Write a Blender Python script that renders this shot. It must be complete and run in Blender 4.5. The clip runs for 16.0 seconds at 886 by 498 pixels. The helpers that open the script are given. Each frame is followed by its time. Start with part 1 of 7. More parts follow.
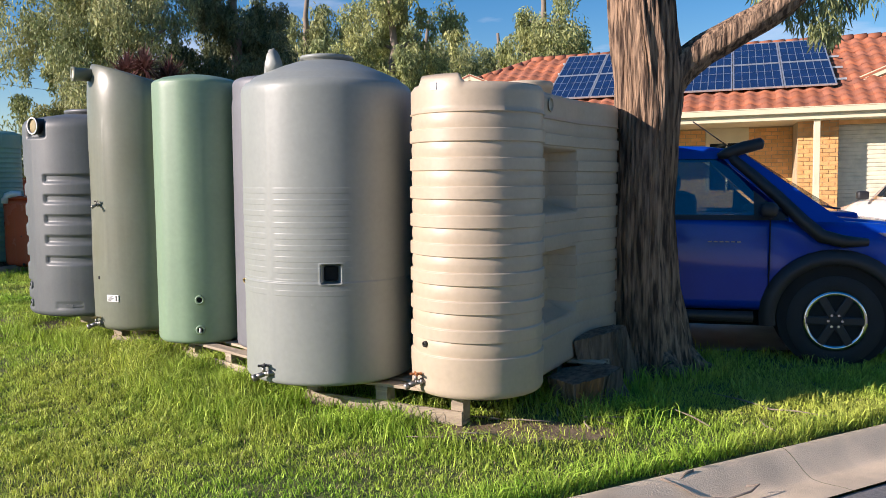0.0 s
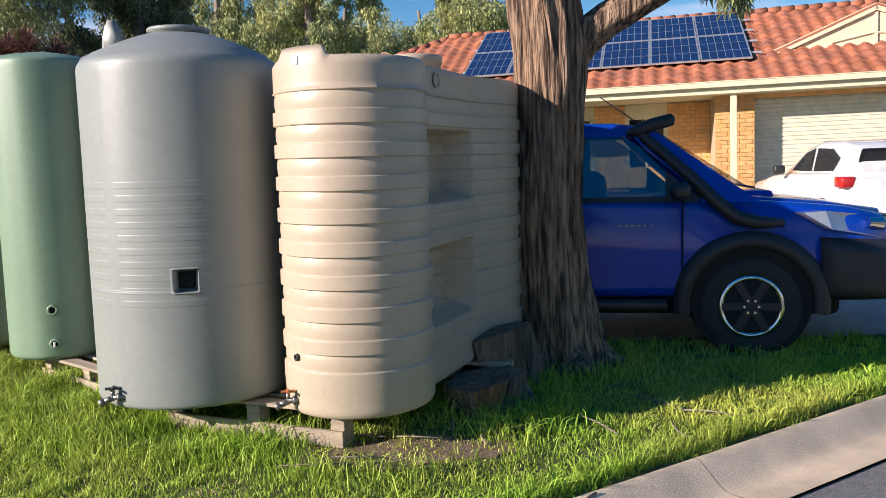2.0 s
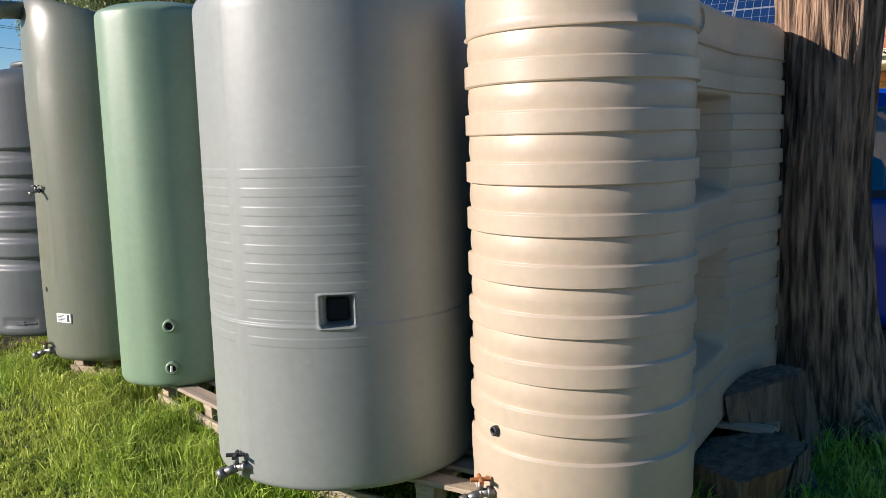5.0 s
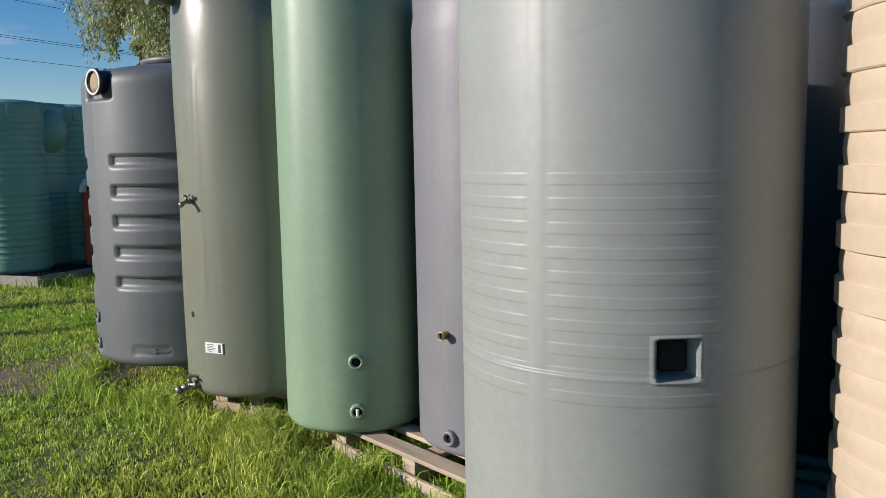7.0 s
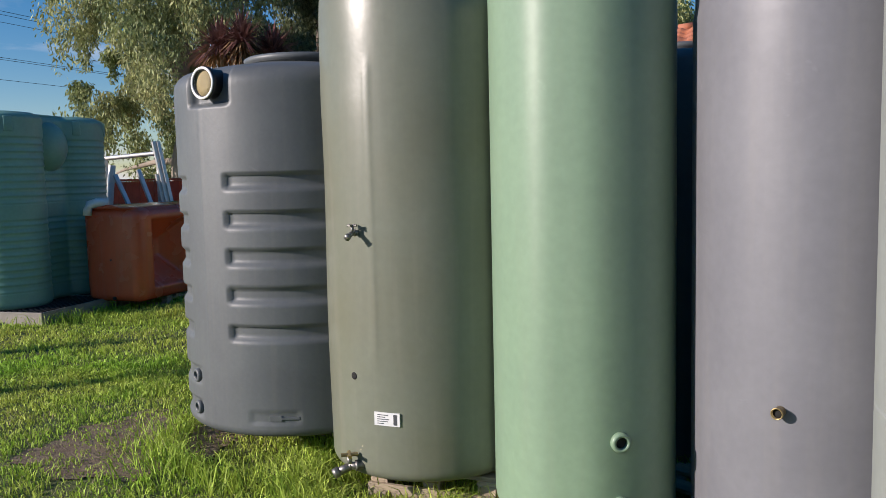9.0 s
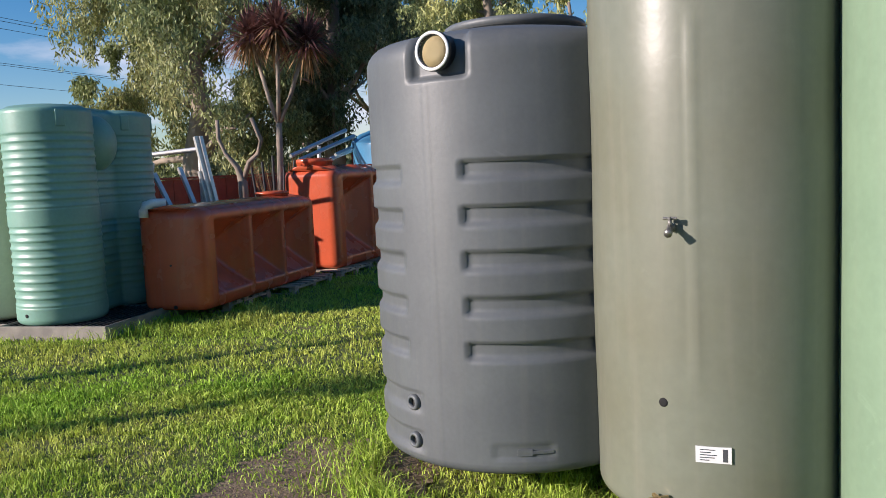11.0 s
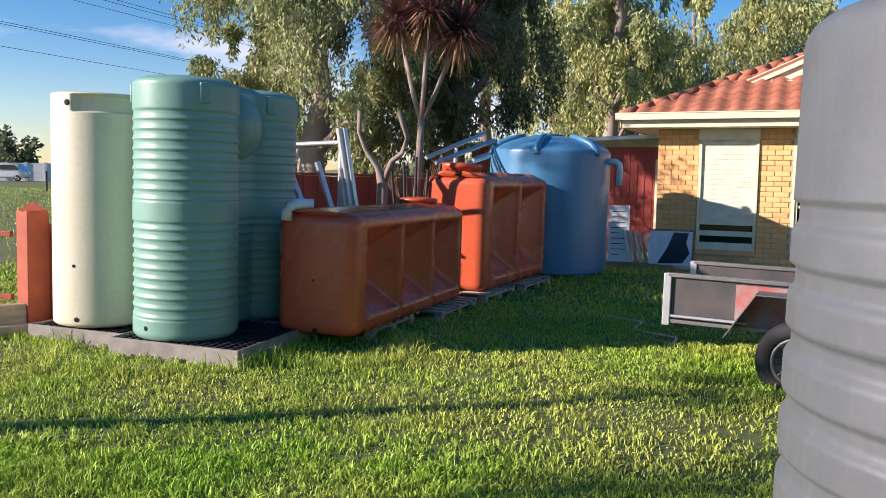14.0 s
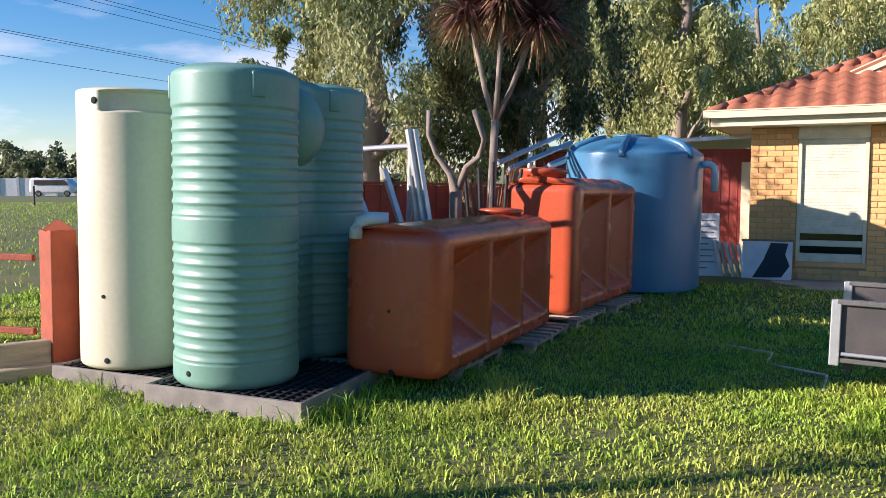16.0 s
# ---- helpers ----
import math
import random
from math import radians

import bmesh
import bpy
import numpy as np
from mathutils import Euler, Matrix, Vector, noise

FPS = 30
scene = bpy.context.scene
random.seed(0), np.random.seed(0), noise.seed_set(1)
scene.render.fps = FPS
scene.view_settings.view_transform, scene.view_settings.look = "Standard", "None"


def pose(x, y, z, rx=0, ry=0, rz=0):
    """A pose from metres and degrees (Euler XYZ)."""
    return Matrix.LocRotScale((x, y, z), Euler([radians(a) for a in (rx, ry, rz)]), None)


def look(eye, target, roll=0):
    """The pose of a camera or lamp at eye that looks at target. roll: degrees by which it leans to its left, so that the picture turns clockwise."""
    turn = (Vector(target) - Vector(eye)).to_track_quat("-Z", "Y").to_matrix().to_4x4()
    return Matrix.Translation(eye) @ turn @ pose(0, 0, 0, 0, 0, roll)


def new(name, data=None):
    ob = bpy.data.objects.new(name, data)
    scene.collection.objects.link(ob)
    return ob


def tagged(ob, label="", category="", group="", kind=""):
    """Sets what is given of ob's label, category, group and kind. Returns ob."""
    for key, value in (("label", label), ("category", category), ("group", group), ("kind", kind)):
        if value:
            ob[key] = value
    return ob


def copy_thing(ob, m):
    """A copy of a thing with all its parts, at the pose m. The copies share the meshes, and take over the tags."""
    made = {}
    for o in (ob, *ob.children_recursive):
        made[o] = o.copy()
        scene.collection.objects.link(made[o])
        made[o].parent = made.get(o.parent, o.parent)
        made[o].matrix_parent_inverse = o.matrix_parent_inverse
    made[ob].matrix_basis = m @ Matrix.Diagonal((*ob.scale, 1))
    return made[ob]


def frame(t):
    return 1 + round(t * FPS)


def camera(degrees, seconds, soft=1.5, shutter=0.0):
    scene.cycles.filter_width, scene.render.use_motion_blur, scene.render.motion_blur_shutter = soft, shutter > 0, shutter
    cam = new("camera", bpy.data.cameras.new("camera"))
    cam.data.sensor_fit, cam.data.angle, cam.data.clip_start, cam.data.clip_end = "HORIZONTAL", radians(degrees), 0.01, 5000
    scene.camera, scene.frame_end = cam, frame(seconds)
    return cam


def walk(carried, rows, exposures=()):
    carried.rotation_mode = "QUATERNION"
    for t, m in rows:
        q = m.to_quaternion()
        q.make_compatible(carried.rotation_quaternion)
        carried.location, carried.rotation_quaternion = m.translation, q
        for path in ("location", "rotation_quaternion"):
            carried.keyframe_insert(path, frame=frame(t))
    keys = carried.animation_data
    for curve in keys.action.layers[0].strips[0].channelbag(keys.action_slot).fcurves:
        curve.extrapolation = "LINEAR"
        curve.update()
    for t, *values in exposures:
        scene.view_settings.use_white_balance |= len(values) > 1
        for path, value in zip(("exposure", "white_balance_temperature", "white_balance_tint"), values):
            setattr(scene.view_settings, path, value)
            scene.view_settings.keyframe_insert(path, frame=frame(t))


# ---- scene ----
cam = camera(57.1, 16.0, soft=0.65)
METRES, EYE, TILT, LEAN, TURN = 9.554, 1.5, 0.0, 1.0, 0.0
ROWS = [
    (0.0, 0.0, 0.0, 0.0, -0.02, -4.89, 0.23),
    (0.5, 0.014, 0.006, 0.0013, -0.78, -4.86, 0.52),
    (1.0, 0.0205, 0.0188, 0.0014, -1.66, -5.28, 1.19),
    (1.5, 0.0271, 0.0425, 0.0034, -3.35, -5.67, 1.25),
    (2.0, 0.0337, 0.0607, 0.0032, -4.86, -6.33, 1.5),
    (2.5, 0.0407, 0.087, 0.0042, -4.74, -6.47, 1.7),
    (3.0, 0.0385, 0.1107, 0.0027, -3.32, -6.96, 1.57),
    (3.5, 0.0285, 0.1402, 0.004, -2.35, -7.3, 1.58),
    (4.0, 0.0173, 0.1631, 0.0017, 0.88, -8.26, 2.11),
    (4.5, 0.0071, 0.1892, 0.0043, 2.89, -7.98, 1.85),
    (7.0, -0.114, 0.2758, -0.0001, 5.89, -6.35, 1.08),
    (7.5, -0.1487, 0.2947, 0.0044, 5.33, -6.2, 1.72),
    (8.0, -0.1813, 0.3181, 0.0025, 4.5, -5.85, 1.45),
    (10.5, -0.3524, 0.4051, 0.006, -1.11, -5.07, 2.21),
    (11.0, -0.3813, 0.4237, 0.0037, -0.61, -5.76, 2.62),
    (11.5, -0.4046, 0.4517, 0.0051, 1.0, -5.88, 2.68),
    (12.0, -0.429, 0.4744, 0.0056, 2.26, -5.88, 2.16),
    (12.5, -0.4508, 0.495, 0.0082, 2.79, -6.18, 1.79),
    (13.0, -0.4653, 0.5244, 0.0102, 3.61, -5.92, 0.26),
    (13.5, -0.4765, 0.55, 0.0101, 4.54, -5.63, -1.1),
    (14.0, -0.4945, 0.5814, 0.0094, 4.74, -5.24, -1.81),
    (14.5, -0.5087, 0.61, 0.0065, 4.9, -5.27, -1.76),
    (15.0, -0.5223, 0.6445, 0.008, 5.43, -4.94, -1.62),
    (15.5, -0.5341, 0.6742, 0.0059, 6.76, -4.82, -1.32),
    (16.0, -0.5489, 0.707, 0.0063, 7.64, -4.66, -0.94),
]
walk(cam, [(t, pose(0, 0, EYE, TILT, LEAN, TURN) @ pose(METRES * x, METRES * y, METRES * z, 90 + pitch, roll, yaw)) for t, x, y, z, yaw, pitch, roll in ROWS], [(0.0, 0.76, 6500, 21), (4.5, 0.66, 6400, 19), (7.0, 0.35, 6250, 17), (8.2, 0.35, 6250, 17), (10.3, 0.54, 6400, 24), (11.0, 0.62, 6400, 21), (13.5, 0.90, 6450, 25), (16.0, 0.94, 6350, 24)])

# ---- light ----
SUN_AZ = radians(199.5)      # the way towards the sun, from +x
SUN_EL = radians(20.0)
world = bpy.data.worlds.new("world")
scene.world = world
world.use_nodes = True
wn = world.node_tree.nodes
wl = world.node_tree.links
sky = wn.new("ShaderNodeTexSky")
sky.sky_type = "NISHITA"
sky.sun_disc = False
sky.sun_elevation = radians(27.0)
sky.sun_rotation = radians(90.0) - SUN_AZ
sky.air_density, sky.dust_density, sky.ozone_density = 1.0, 0.1, 2.5
# clouds low over the horizon
wtc = wn.new("ShaderNodeTexCoord")
wsep = wn.new("ShaderNodeSeparateXYZ")
wmap = wn.new("ShaderNodeMapping")
wmap.inputs["Scale"].default_value = (2.2, 2.2, 9.0)
wnoise = wn.new("ShaderNodeTexNoise")
wnoise.inputs["Scale"].default_value = 1.7
wnoise.inputs["Detail"].default_value = 7.0
wnoise.inputs["Roughness"].default_value = 0.55
wramp = wn.new("ShaderNodeValToRGB")
wramp.color_ramp.elements[0].position = 0.50
wramp.color_ramp.elements[1].position = 0.66
wband = wn.new("ShaderNodeMapRange")
wband.inputs["From Min"].default_value = 0.30
wband.inputs["From Max"].default_value = 0.04
wmul = wn.new("ShaderNodeMath")
wmul.operation = "MULTIPLY"
wmix = wn.new("ShaderNodeMixRGB")
wmix.inputs["Color2"].default_value = (7.5, 7.8, 8.4, 1)
wl.new(wtc.outputs["Generated"], wmap.inputs["Vector"])
wl.new(wtc.outputs["Generated"], wsep.inputs["Vector"])
wl.new(wmap.outputs["Vector"], wnoise.inputs["Vector"])
wl.new(wnoise.outputs["Fac"], wramp.inputs["Fac"])
wl.new(wsep.outputs["Z"], wband.inputs["Value"])
wl.new(wramp.outputs["Color"], wmul.inputs[0])
wl.new(wband.outputs["Result"], wmul.inputs[1])
wl.new(wmul.outputs["Value"], wmix.inputs["Fac"])
wsat = wn.new("ShaderNodeHueSaturation")
wsat.inputs["Saturation"].default_value = 1.45
wl.new(sky.outputs["Color"], wsat.inputs["Color"])
wl.new(wsat.outputs["Color"], wmix.inputs["Color1"])
wl.new(wmix.outputs["Color"], wn["Background"].inputs["Color"])
wn["Background"].inputs["Strength"].default_value = 0.074
sun = new("sun", bpy.data.lights.new("sun", "SUN"))
sun.data.energy = 4.8
sun.data.angle = radians(0.6)
sun.data.color = (1.0, 0.91, 0.79)
to_sun = Vector((math.cos(SUN_AZ) * math.cos(SUN_EL), math.sin(SUN_AZ) * math.cos(SUN_EL), math.sin(SUN_EL)))
sun.matrix_world = look(to_sun * 60, (0, 0, 0))

# the yard falls a little towards the road; things on it stand square to it
YARD = pose(0, 0, EYE) @ pose(0, 0, 0, 0, LEAN, 0) @ pose(0, 0, -EYE)


# ---- materials ----
def mat(name, colour, rough=0.6, second=None, scale=6.0, amount=1.0, bump=0.0, bump_scale=60.0, metal=0.0, spec=0.5,
        island=0.0, coat=0.0, stretch=(1, 1, 1), contrast=(0.35, 0.65), streak=0.0, obrand=0.0, bump_dist=0.01):
    m = bpy.data.materials.new(name)
    m.use_nodes = True
    n, l = m.node_tree.nodes, m.node_tree.links
    b = n["Principled BSDF"]
    b.inputs["Roughness"].default_value = rough
    b.inputs["Metallic"].default_value = metal
    b.inputs["Specular IOR Level"].default_value = spec
    b.inputs["Coat Weight"].default_value = coat
    b.inputs["Coat Roughness"].default_value = 0.06
    if second is None:
        second = tuple(c * 0.82 for c in colour)
    tc = n.new("ShaderNodeTexCoord")
    mp = n.new("ShaderNodeMapping")
    mp.inputs["Scale"].default_value = stretch
    l.new(tc.outputs["Object"], mp.inputs["Vector"])
    t1 = n.new("ShaderNodeTexNoise")
    t1.inputs["Scale"].default_value = scale
    t1.inputs["Detail"].default_value = 6.0
    l.new(mp.outputs["Vector"], t1.inputs["Vector"])
    r = n.new("ShaderNodeMapRange")
    r.inputs["From Min"].default_value, r.inputs["From Max"].default_value = contrast
    r.inputs["To Max"].default_value = amount
    l.new(t1.outputs["Fac"], r.inputs["Value"])
    mx = n.new("ShaderNodeMixRGB")
    mx.inputs["Color1"].default_value = (*colour, 1)
    mx.inputs["Color2"].default_value = (*second, 1)
    l.new(r.outputs["Result"], mx.inputs["Fac"])
    out = mx.outputs["Color"]
    t2 = n.new("ShaderNodeTexNoise")
    t2.inputs["Scale"].default_value = bump_scale
    t2.inputs["Detail"].default_value = 4.0
    l.new(mp.outputs["Vector"], t2.inputs["Vector"])
    hs = n.new("ShaderNodeHueSaturation")
    vr = n.new("ShaderNodeMapRange")
    vr.inputs["To Min"].default_value, vr.inputs["To Max"].default_value = 0.9, 1.1
    l.new(t2.outputs["Fac"], vr.inputs["Value"])
    l.new(vr.outputs["Result"], hs.inputs["Value"])
    l.new(out, hs.inputs["Color"])
    out = hs.outputs["Color"]
    for kind, value in (("island", island), ("object", obrand)):
        if value:
            src = n.new("ShaderNodeNewGeometry" if kind == "island" else "ShaderNodeObjectInfo")
            h2 = n.new("ShaderNodeHueSaturation")
            v2 = n.new("ShaderNodeMapRange")
            v2.inputs["To Min"].default_value, v2.inputs["To Max"].default_value = 1 - value, 1 + value
            l.new(src.outputs["Random Per Island" if kind == "island" else "Random"], v2.inputs["Value"])
            l.new(v2.outputs["Result"], h2.inputs["Value"])
            l.new(out, h2.inputs["Color"])
            out = h2.outputs["Color"]
    if streak:
        mp2 = n.new("ShaderNodeMapping")
        mp2.inputs["Scale"].default_value = (14, 14, 0.7)
        l.new(tc.outputs["Object"], mp2.inputs["Vector"])
        t3 = n.new("ShaderNodeTexNoise")
        t3.inputs["Scale"].default_value = 1.6
        t3.inputs["Detail"].default_value = 5.0
        l.new(mp2.outputs["Vector"], t3.inputs["Vector"])
        r3 = n.new("ShaderNodeMapRange")
        r3.inputs["From Min"].default_value, r3.inputs["From Max"].default_value = 0.5, 0.8
        r3.inputs["To Max"].default_value = streak
        l.new(t3.outputs["Fac"], r3.inputs["Value"])
        m3 = n.new("ShaderNodeMixRGB")
        m3.inputs["Color2"].default_value = (0.30, 0.27, 0.22, 1)
        l.new(r3.outputs["Result"], m3.inputs["Fac"])
        l.new(out, m3.inputs["Color1"])
        out = m3.outputs["Color"]
        t4 = n.new("ShaderNodeTexNoise")
        t4.inputs["Scale"].default_value = 5.0
        t4.inputs["Detail"].default_value = 12.0
        t4.inputs["Roughness"].default_value = 0.75
        t4.inputs["Distortion"].default_value = 1.5
        l.new(tc.outputs["Object"], t4.inputs["Vector"])
        r4 = n.new("ShaderNodeMapRange")
        r4.inputs["From Min"].default_value, r4.inputs["From Max"].default_value = 0.62, 0.72
        r4.inputs["To Max"].default_value = 0.30
        l.new(t4.outputs["Fac"], r4.inputs["Value"])
        m4 = n.new("ShaderNodeMixRGB")
        m4.inputs["Color2"].default_value = (*[min(1.0, c * 1.35 + 0.03) for c in colour], 1)
        l.new(r4.outputs["Result"], m4.inputs["Fac"])
        l.new(out, m4.inputs["Color1"])
        out = m4.outputs["Color"]
        rr = n.new("ShaderNodeMapRange")
        rr.inputs["To Min"].default_value, rr.inputs["To Max"].default_value = rough - 0.07, rough + 0.1
        l.new(t1.outputs["Fac"], rr.inputs["Value"])
        l.new(rr.outputs["Result"], b.inputs["Roughness"])
    l.new(out, b.inputs["Base Color"])
    if bump:
        bp = n.new("ShaderNodeBump")
        bp.inputs["Strength"].default_value = bump
        bp.inputs["Distance"].default_value = bump_dist
        l.new(t2.outputs["Fac"], bp.inputs["Height"])
        l.new(bp.outputs["Normal"], b.inputs["Normal"])
    return m


def glass_mat(name, colour=(0.02, 0.025, 0.03), rough=0.03, alpha=0.0):
    m = bpy.data.materials.new(name)
    m.use_nodes = True
    n, l = m.node_tree.nodes, m.node_tree.links
    b = n["Principled BSDF"]
    b.inputs["Base Color"].default_value = (*colour, 1)
    b.inputs["Roughness"].default_value = rough
    b.inputs["Transmission Weight"].default_value = alpha
    b.inputs["IOR"].default_value = 1.5
    return m


def leaf_mat(name, a, b2, rough=0.55):
    m = mat(name, a, rough, b2, scale=0.6, island=0.45, contrast=(0.4, 0.6), spec=0.25)
    b = m.node_tree.nodes["Principled BSDF"]
    l = m.node_tree.links
    tr = m.node_tree.nodes.new("ShaderNodeBsdfTranslucent")
    ad = m.node_tree.nodes.new("ShaderNodeMixShader")
    ad.inputs["Fac"].default_value = 0.28
    src = b.inputs["Base Color"].links[0].from_socket
    l.new(src, tr.inputs["Color"])
    l.new(b.outputs["BSDF"], ad.inputs[1])
    l.new(tr.outputs["BSDF"], ad.inputs[2])
    l.new(ad.outputs["Shader"], m.node_tree.nodes["Material Output"].inputs["Surface"])
    return m


M_SOIL = mat("soil_turf", (0.10, 0.13, 0.03), 0.95, (0.17, 0.15, 0.065), 1.6, 1.0, 0.8, 70, contrast=(0.45, 0.75))
M_EARTH = mat("bare_earth", (0.17, 0.115, 0.07), 0.95, (0.24, 0.18, 0.11), 9.0, 1.0, 0.9, 60)
M_RIM = mat("dusty_plastic_rim", (0.30, 0.27, 0.23), 0.8, (0.20, 0.18, 0.16), 6.0, 1.0, 0.3, 90)
M_FIELD = mat("field", (0.13, 0.17, 0.05), 0.95, (0.24, 0.22, 0.11), 0.08, 1.0, 0.3, 8)
M_GRASS = leaf_mat("grass_blades", (0.295, 0.48, 0.05), (0.47, 0.53, 0.10), 0.6)
M_STRAW = mat("dry_straw", (0.42, 0.34, 0.18), 0.8, island=0.3)
M_ASPHALT = mat("asphalt", (0.16, 0.155, 0.15), 0.9, (0.24, 0.23, 0.22), 40, 1.0, 0.9, 160)
M_KERB = mat("kerb_concrete", (0.80, 0.63, 0.44), 0.85, (0.56, 0.45, 0.32), 3.0, 1.0, 0.4, 120)
M_SLAB = mat("drive_concrete", (0.40, 0.37, 0.31), 0.9, (0.30, 0.275, 0.23), 2.0, 1.0, 0.4, 90)
M_BEIGE = mat("beige_poly", (0.48, 0.395, 0.29), 0.42, (0.445, 0.365, 0.265), 3.0, 1.0, 0.05, 30, streak=0.10)
M_GREY = mat("grey_poly", (0.258, 0.278, 0.256), 0.45, (0.235, 0.254, 0.235), 2.5, 1.0, 0.04, 30, streak=0.10)
M_SLATE = mat("slate_poly", (0.165, 0.167, 0.182), 0.5, (0.145, 0.147, 0.162), 3.0, 1.0, 0.05, 30, streak=0.1)
M_GREEN = mat("green_poly", (0.20, 0.295, 0.195), 0.42, (0.18, 0.27, 0.18), 2.5, 1.0, 0.04, 30, streak=0.08)
M_OLIVE = mat("olive_poly", (0.165, 0.18, 0.14), 0.33, (0.15, 0.155, 0.11), 2.0, 1.0, 0.04, 30, streak=0.16)
M_CHAR = mat("charcoal_poly", (0.108, 0.121, 0.126), 0.48, (0.088, 0.098, 0.104), 3.0, 1.0, 0.06, 50, streak=0.08)
M_TEAL = mat("sage_poly", (0.175, 0.345, 0.28), 0.42, (0.155, 0.31, 0.25), 2.5, 1.0, 0.04, 30, streak=0.08)
M_CREAM = mat("cream_poly", (0.62, 0.57, 0.43), 0.45, (0.56, 0.53, 0.38), 2.0, 1.0, 0.04, 30, streak=0.06)
M_TERRA = mat("terracotta_poly", (0.58, 0.105, 0.042), 0.25, (0.50, 0.09, 0.036), 2.5, 1.0, 0.05, 30, streak=0.12)
M_BLUE = mat("blue_poly", (0.06, 0.215, 0.365), 0.3, (0.05, 0.19, 0.33), 2.0, 1.0, 0.04, 30, streak=0.12)
M_BLACK = mat("black_plastic", (0.025, 0.025, 0.027), 0.5, bump=0.1)
M_HOLE = mat("hole_dark", (0.012, 0.012, 0.012), 0.9)
M_BRASS = mat("brass", (0.40, 0.30, 0.14), 0.4, metal=0.8, bump=0.1)
M_STEELD = mat("dull_steel", (0.28, 0.27, 0.25), 0.45, metal=0.8, bump=0.15)
M_RUST = mat("rust_handle", (0.45, 0.16, 0.05), 0.7, bump=0.2)
M_PVC = mat("white_pvc", (0.78, 0.78, 0.76), 0.35)
M_MESH = mat("brass_mesh", (0.34, 0.27, 0.13), 0.6, bump=0.4, bump_scale=400)
M_PALLET = mat("weathered_pine", (0.46, 0.37, 0.26), 0.85, (0.30, 0.245, 0.18), 5.0, 1.0, 0.5, 60, stretch=(0.4, 4, 4), island=0.2, obrand=0.2)
M_BARK = mat("ironbark", (0.40, 0.26, 0.165), 0.95, (0.06, 0.036, 0.024), 34.0, 1.0, 1.0, 48, stretch=(1, 1, 0.10), contrast=(0.36, 0.62), bump_dist=0.035)
M_STUMPW = mat("cut_wood", (0.52, 0.28, 0.13), 0.9, (0.24, 0.13, 0.07), 26.0, 1.0, 1.0, 50, stretch=(1, 1, 0.12), bump_dist=0.03)
M_GREYLOG = mat("weathered_log", (0.34, 0.28, 0.22), 0.95, (0.12, 0.095, 0.075), 26.0, 1.0, 1.0, 50, stretch=(1, 1, 0.1), bump_dist=0.03)
M_DARKLOG = mat("dark_log", (0.26, 0.19, 0.135), 0.95, (0.11, 0.08, 0.055), 26.0, 1.0, 1.0, 50, stretch=(1, 1, 0.1), bump_dist=0.03)
M_GUMBARK = mat("gum_bark", (0.33, 0.27, 0.21), 0.9, (0.17, 0.13, 0.10), 2.0, 1.0, 0.6, 20, stretch=(1, 1, 0.25))
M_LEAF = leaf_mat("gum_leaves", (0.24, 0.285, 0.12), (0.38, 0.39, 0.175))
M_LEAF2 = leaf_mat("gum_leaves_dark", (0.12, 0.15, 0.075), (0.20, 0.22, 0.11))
# paler gold copy of the leaves, with sunlight put into its colour
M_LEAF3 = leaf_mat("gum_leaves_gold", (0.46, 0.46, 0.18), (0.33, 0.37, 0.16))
M_CORDR = leaf_mat("cordyline_leaves", (0.28, 0.10, 0.08), (0.16, 0.085, 0.075), 0.5)
M_CORDD = leaf_mat("cordyline_dry_leaves", (0.48, 0.31, 0.15), (0.30, 0.18, 0.10), 0.7)
M_BRICK = mat("cream_brick", (0.78, 0.44, 0.18), 0.85, (0.68, 0.36, 0.13), 8.0, 1.0, 0.35, 90, obrand=0.13, island=0.13)
M_MORTAR = mat("mortar", (0.50, 0.39, 0.25), 0.95, bump=0.3)
M_TRIM = mat("cream_paint", (0.72, 0.65, 0.45), 0.5, (0.66, 0.59, 0.41), 3.0, 1.0, 0.05)
M_SHUT = mat("shutter_cream", (0.76, 0.71, 0.54), 0.55, bump=0.05)
M_TILE = mat("terracotta_tile", (0.42, 0.14, 0.065), 0.8, (0.30, 0.115, 0.07), 3.0, 1.0, 0.4, 50, island=0.22, obrand=0.22)
M_PANEL = mat("solar_cell", (0.012, 0.025, 0.075), 0.12, (0.015, 0.035, 0.11), 2.0, 1.0)
M_ALU = mat("aluminium", (0.62, 0.63, 0.64), 0.35, metal=0.6, bump=0.05)
M_GLASS = glass_mat("window_glass", (0.018, 0.022, 0.024), 0.04)
M_CARGLASS = glass_mat("car_glass", (0.02, 0.025, 0.03), 0.02)


def pane_mat(name, tint):
    """Thin clear glass: straight through, with a mirror coat that grows towards grazing view."""
    m = bpy.data.materials.new(name)
    m.use_nodes = True
    n, l = m.node_tree.nodes, m.node_tree.links
    n.remove(n["Principled BSDF"])
    tr = n.new("ShaderNodeBsdfTransparent")
    tr.inputs["Color"].default_value = (*tint, 1)
    gl = n.new("ShaderNodeBsdfGlossy")
    gl.inputs["Roughness"].default_value = 0.02
    fr = n.new("ShaderNodeFresnel")
    fr.inputs["IOR"].default_value = 2.1
    mx = n.new("ShaderNodeMixShader")
    l.new(fr.outputs["Fac"], mx.inputs["Fac"])
    l.new(tr.outputs["BSDF"], mx.inputs[1])
    l.new(gl.outputs["BSDF"], mx.inputs[2])
    l.new(mx.outputs["Shader"], n["Material Output"].inputs["Surface"])
    return m


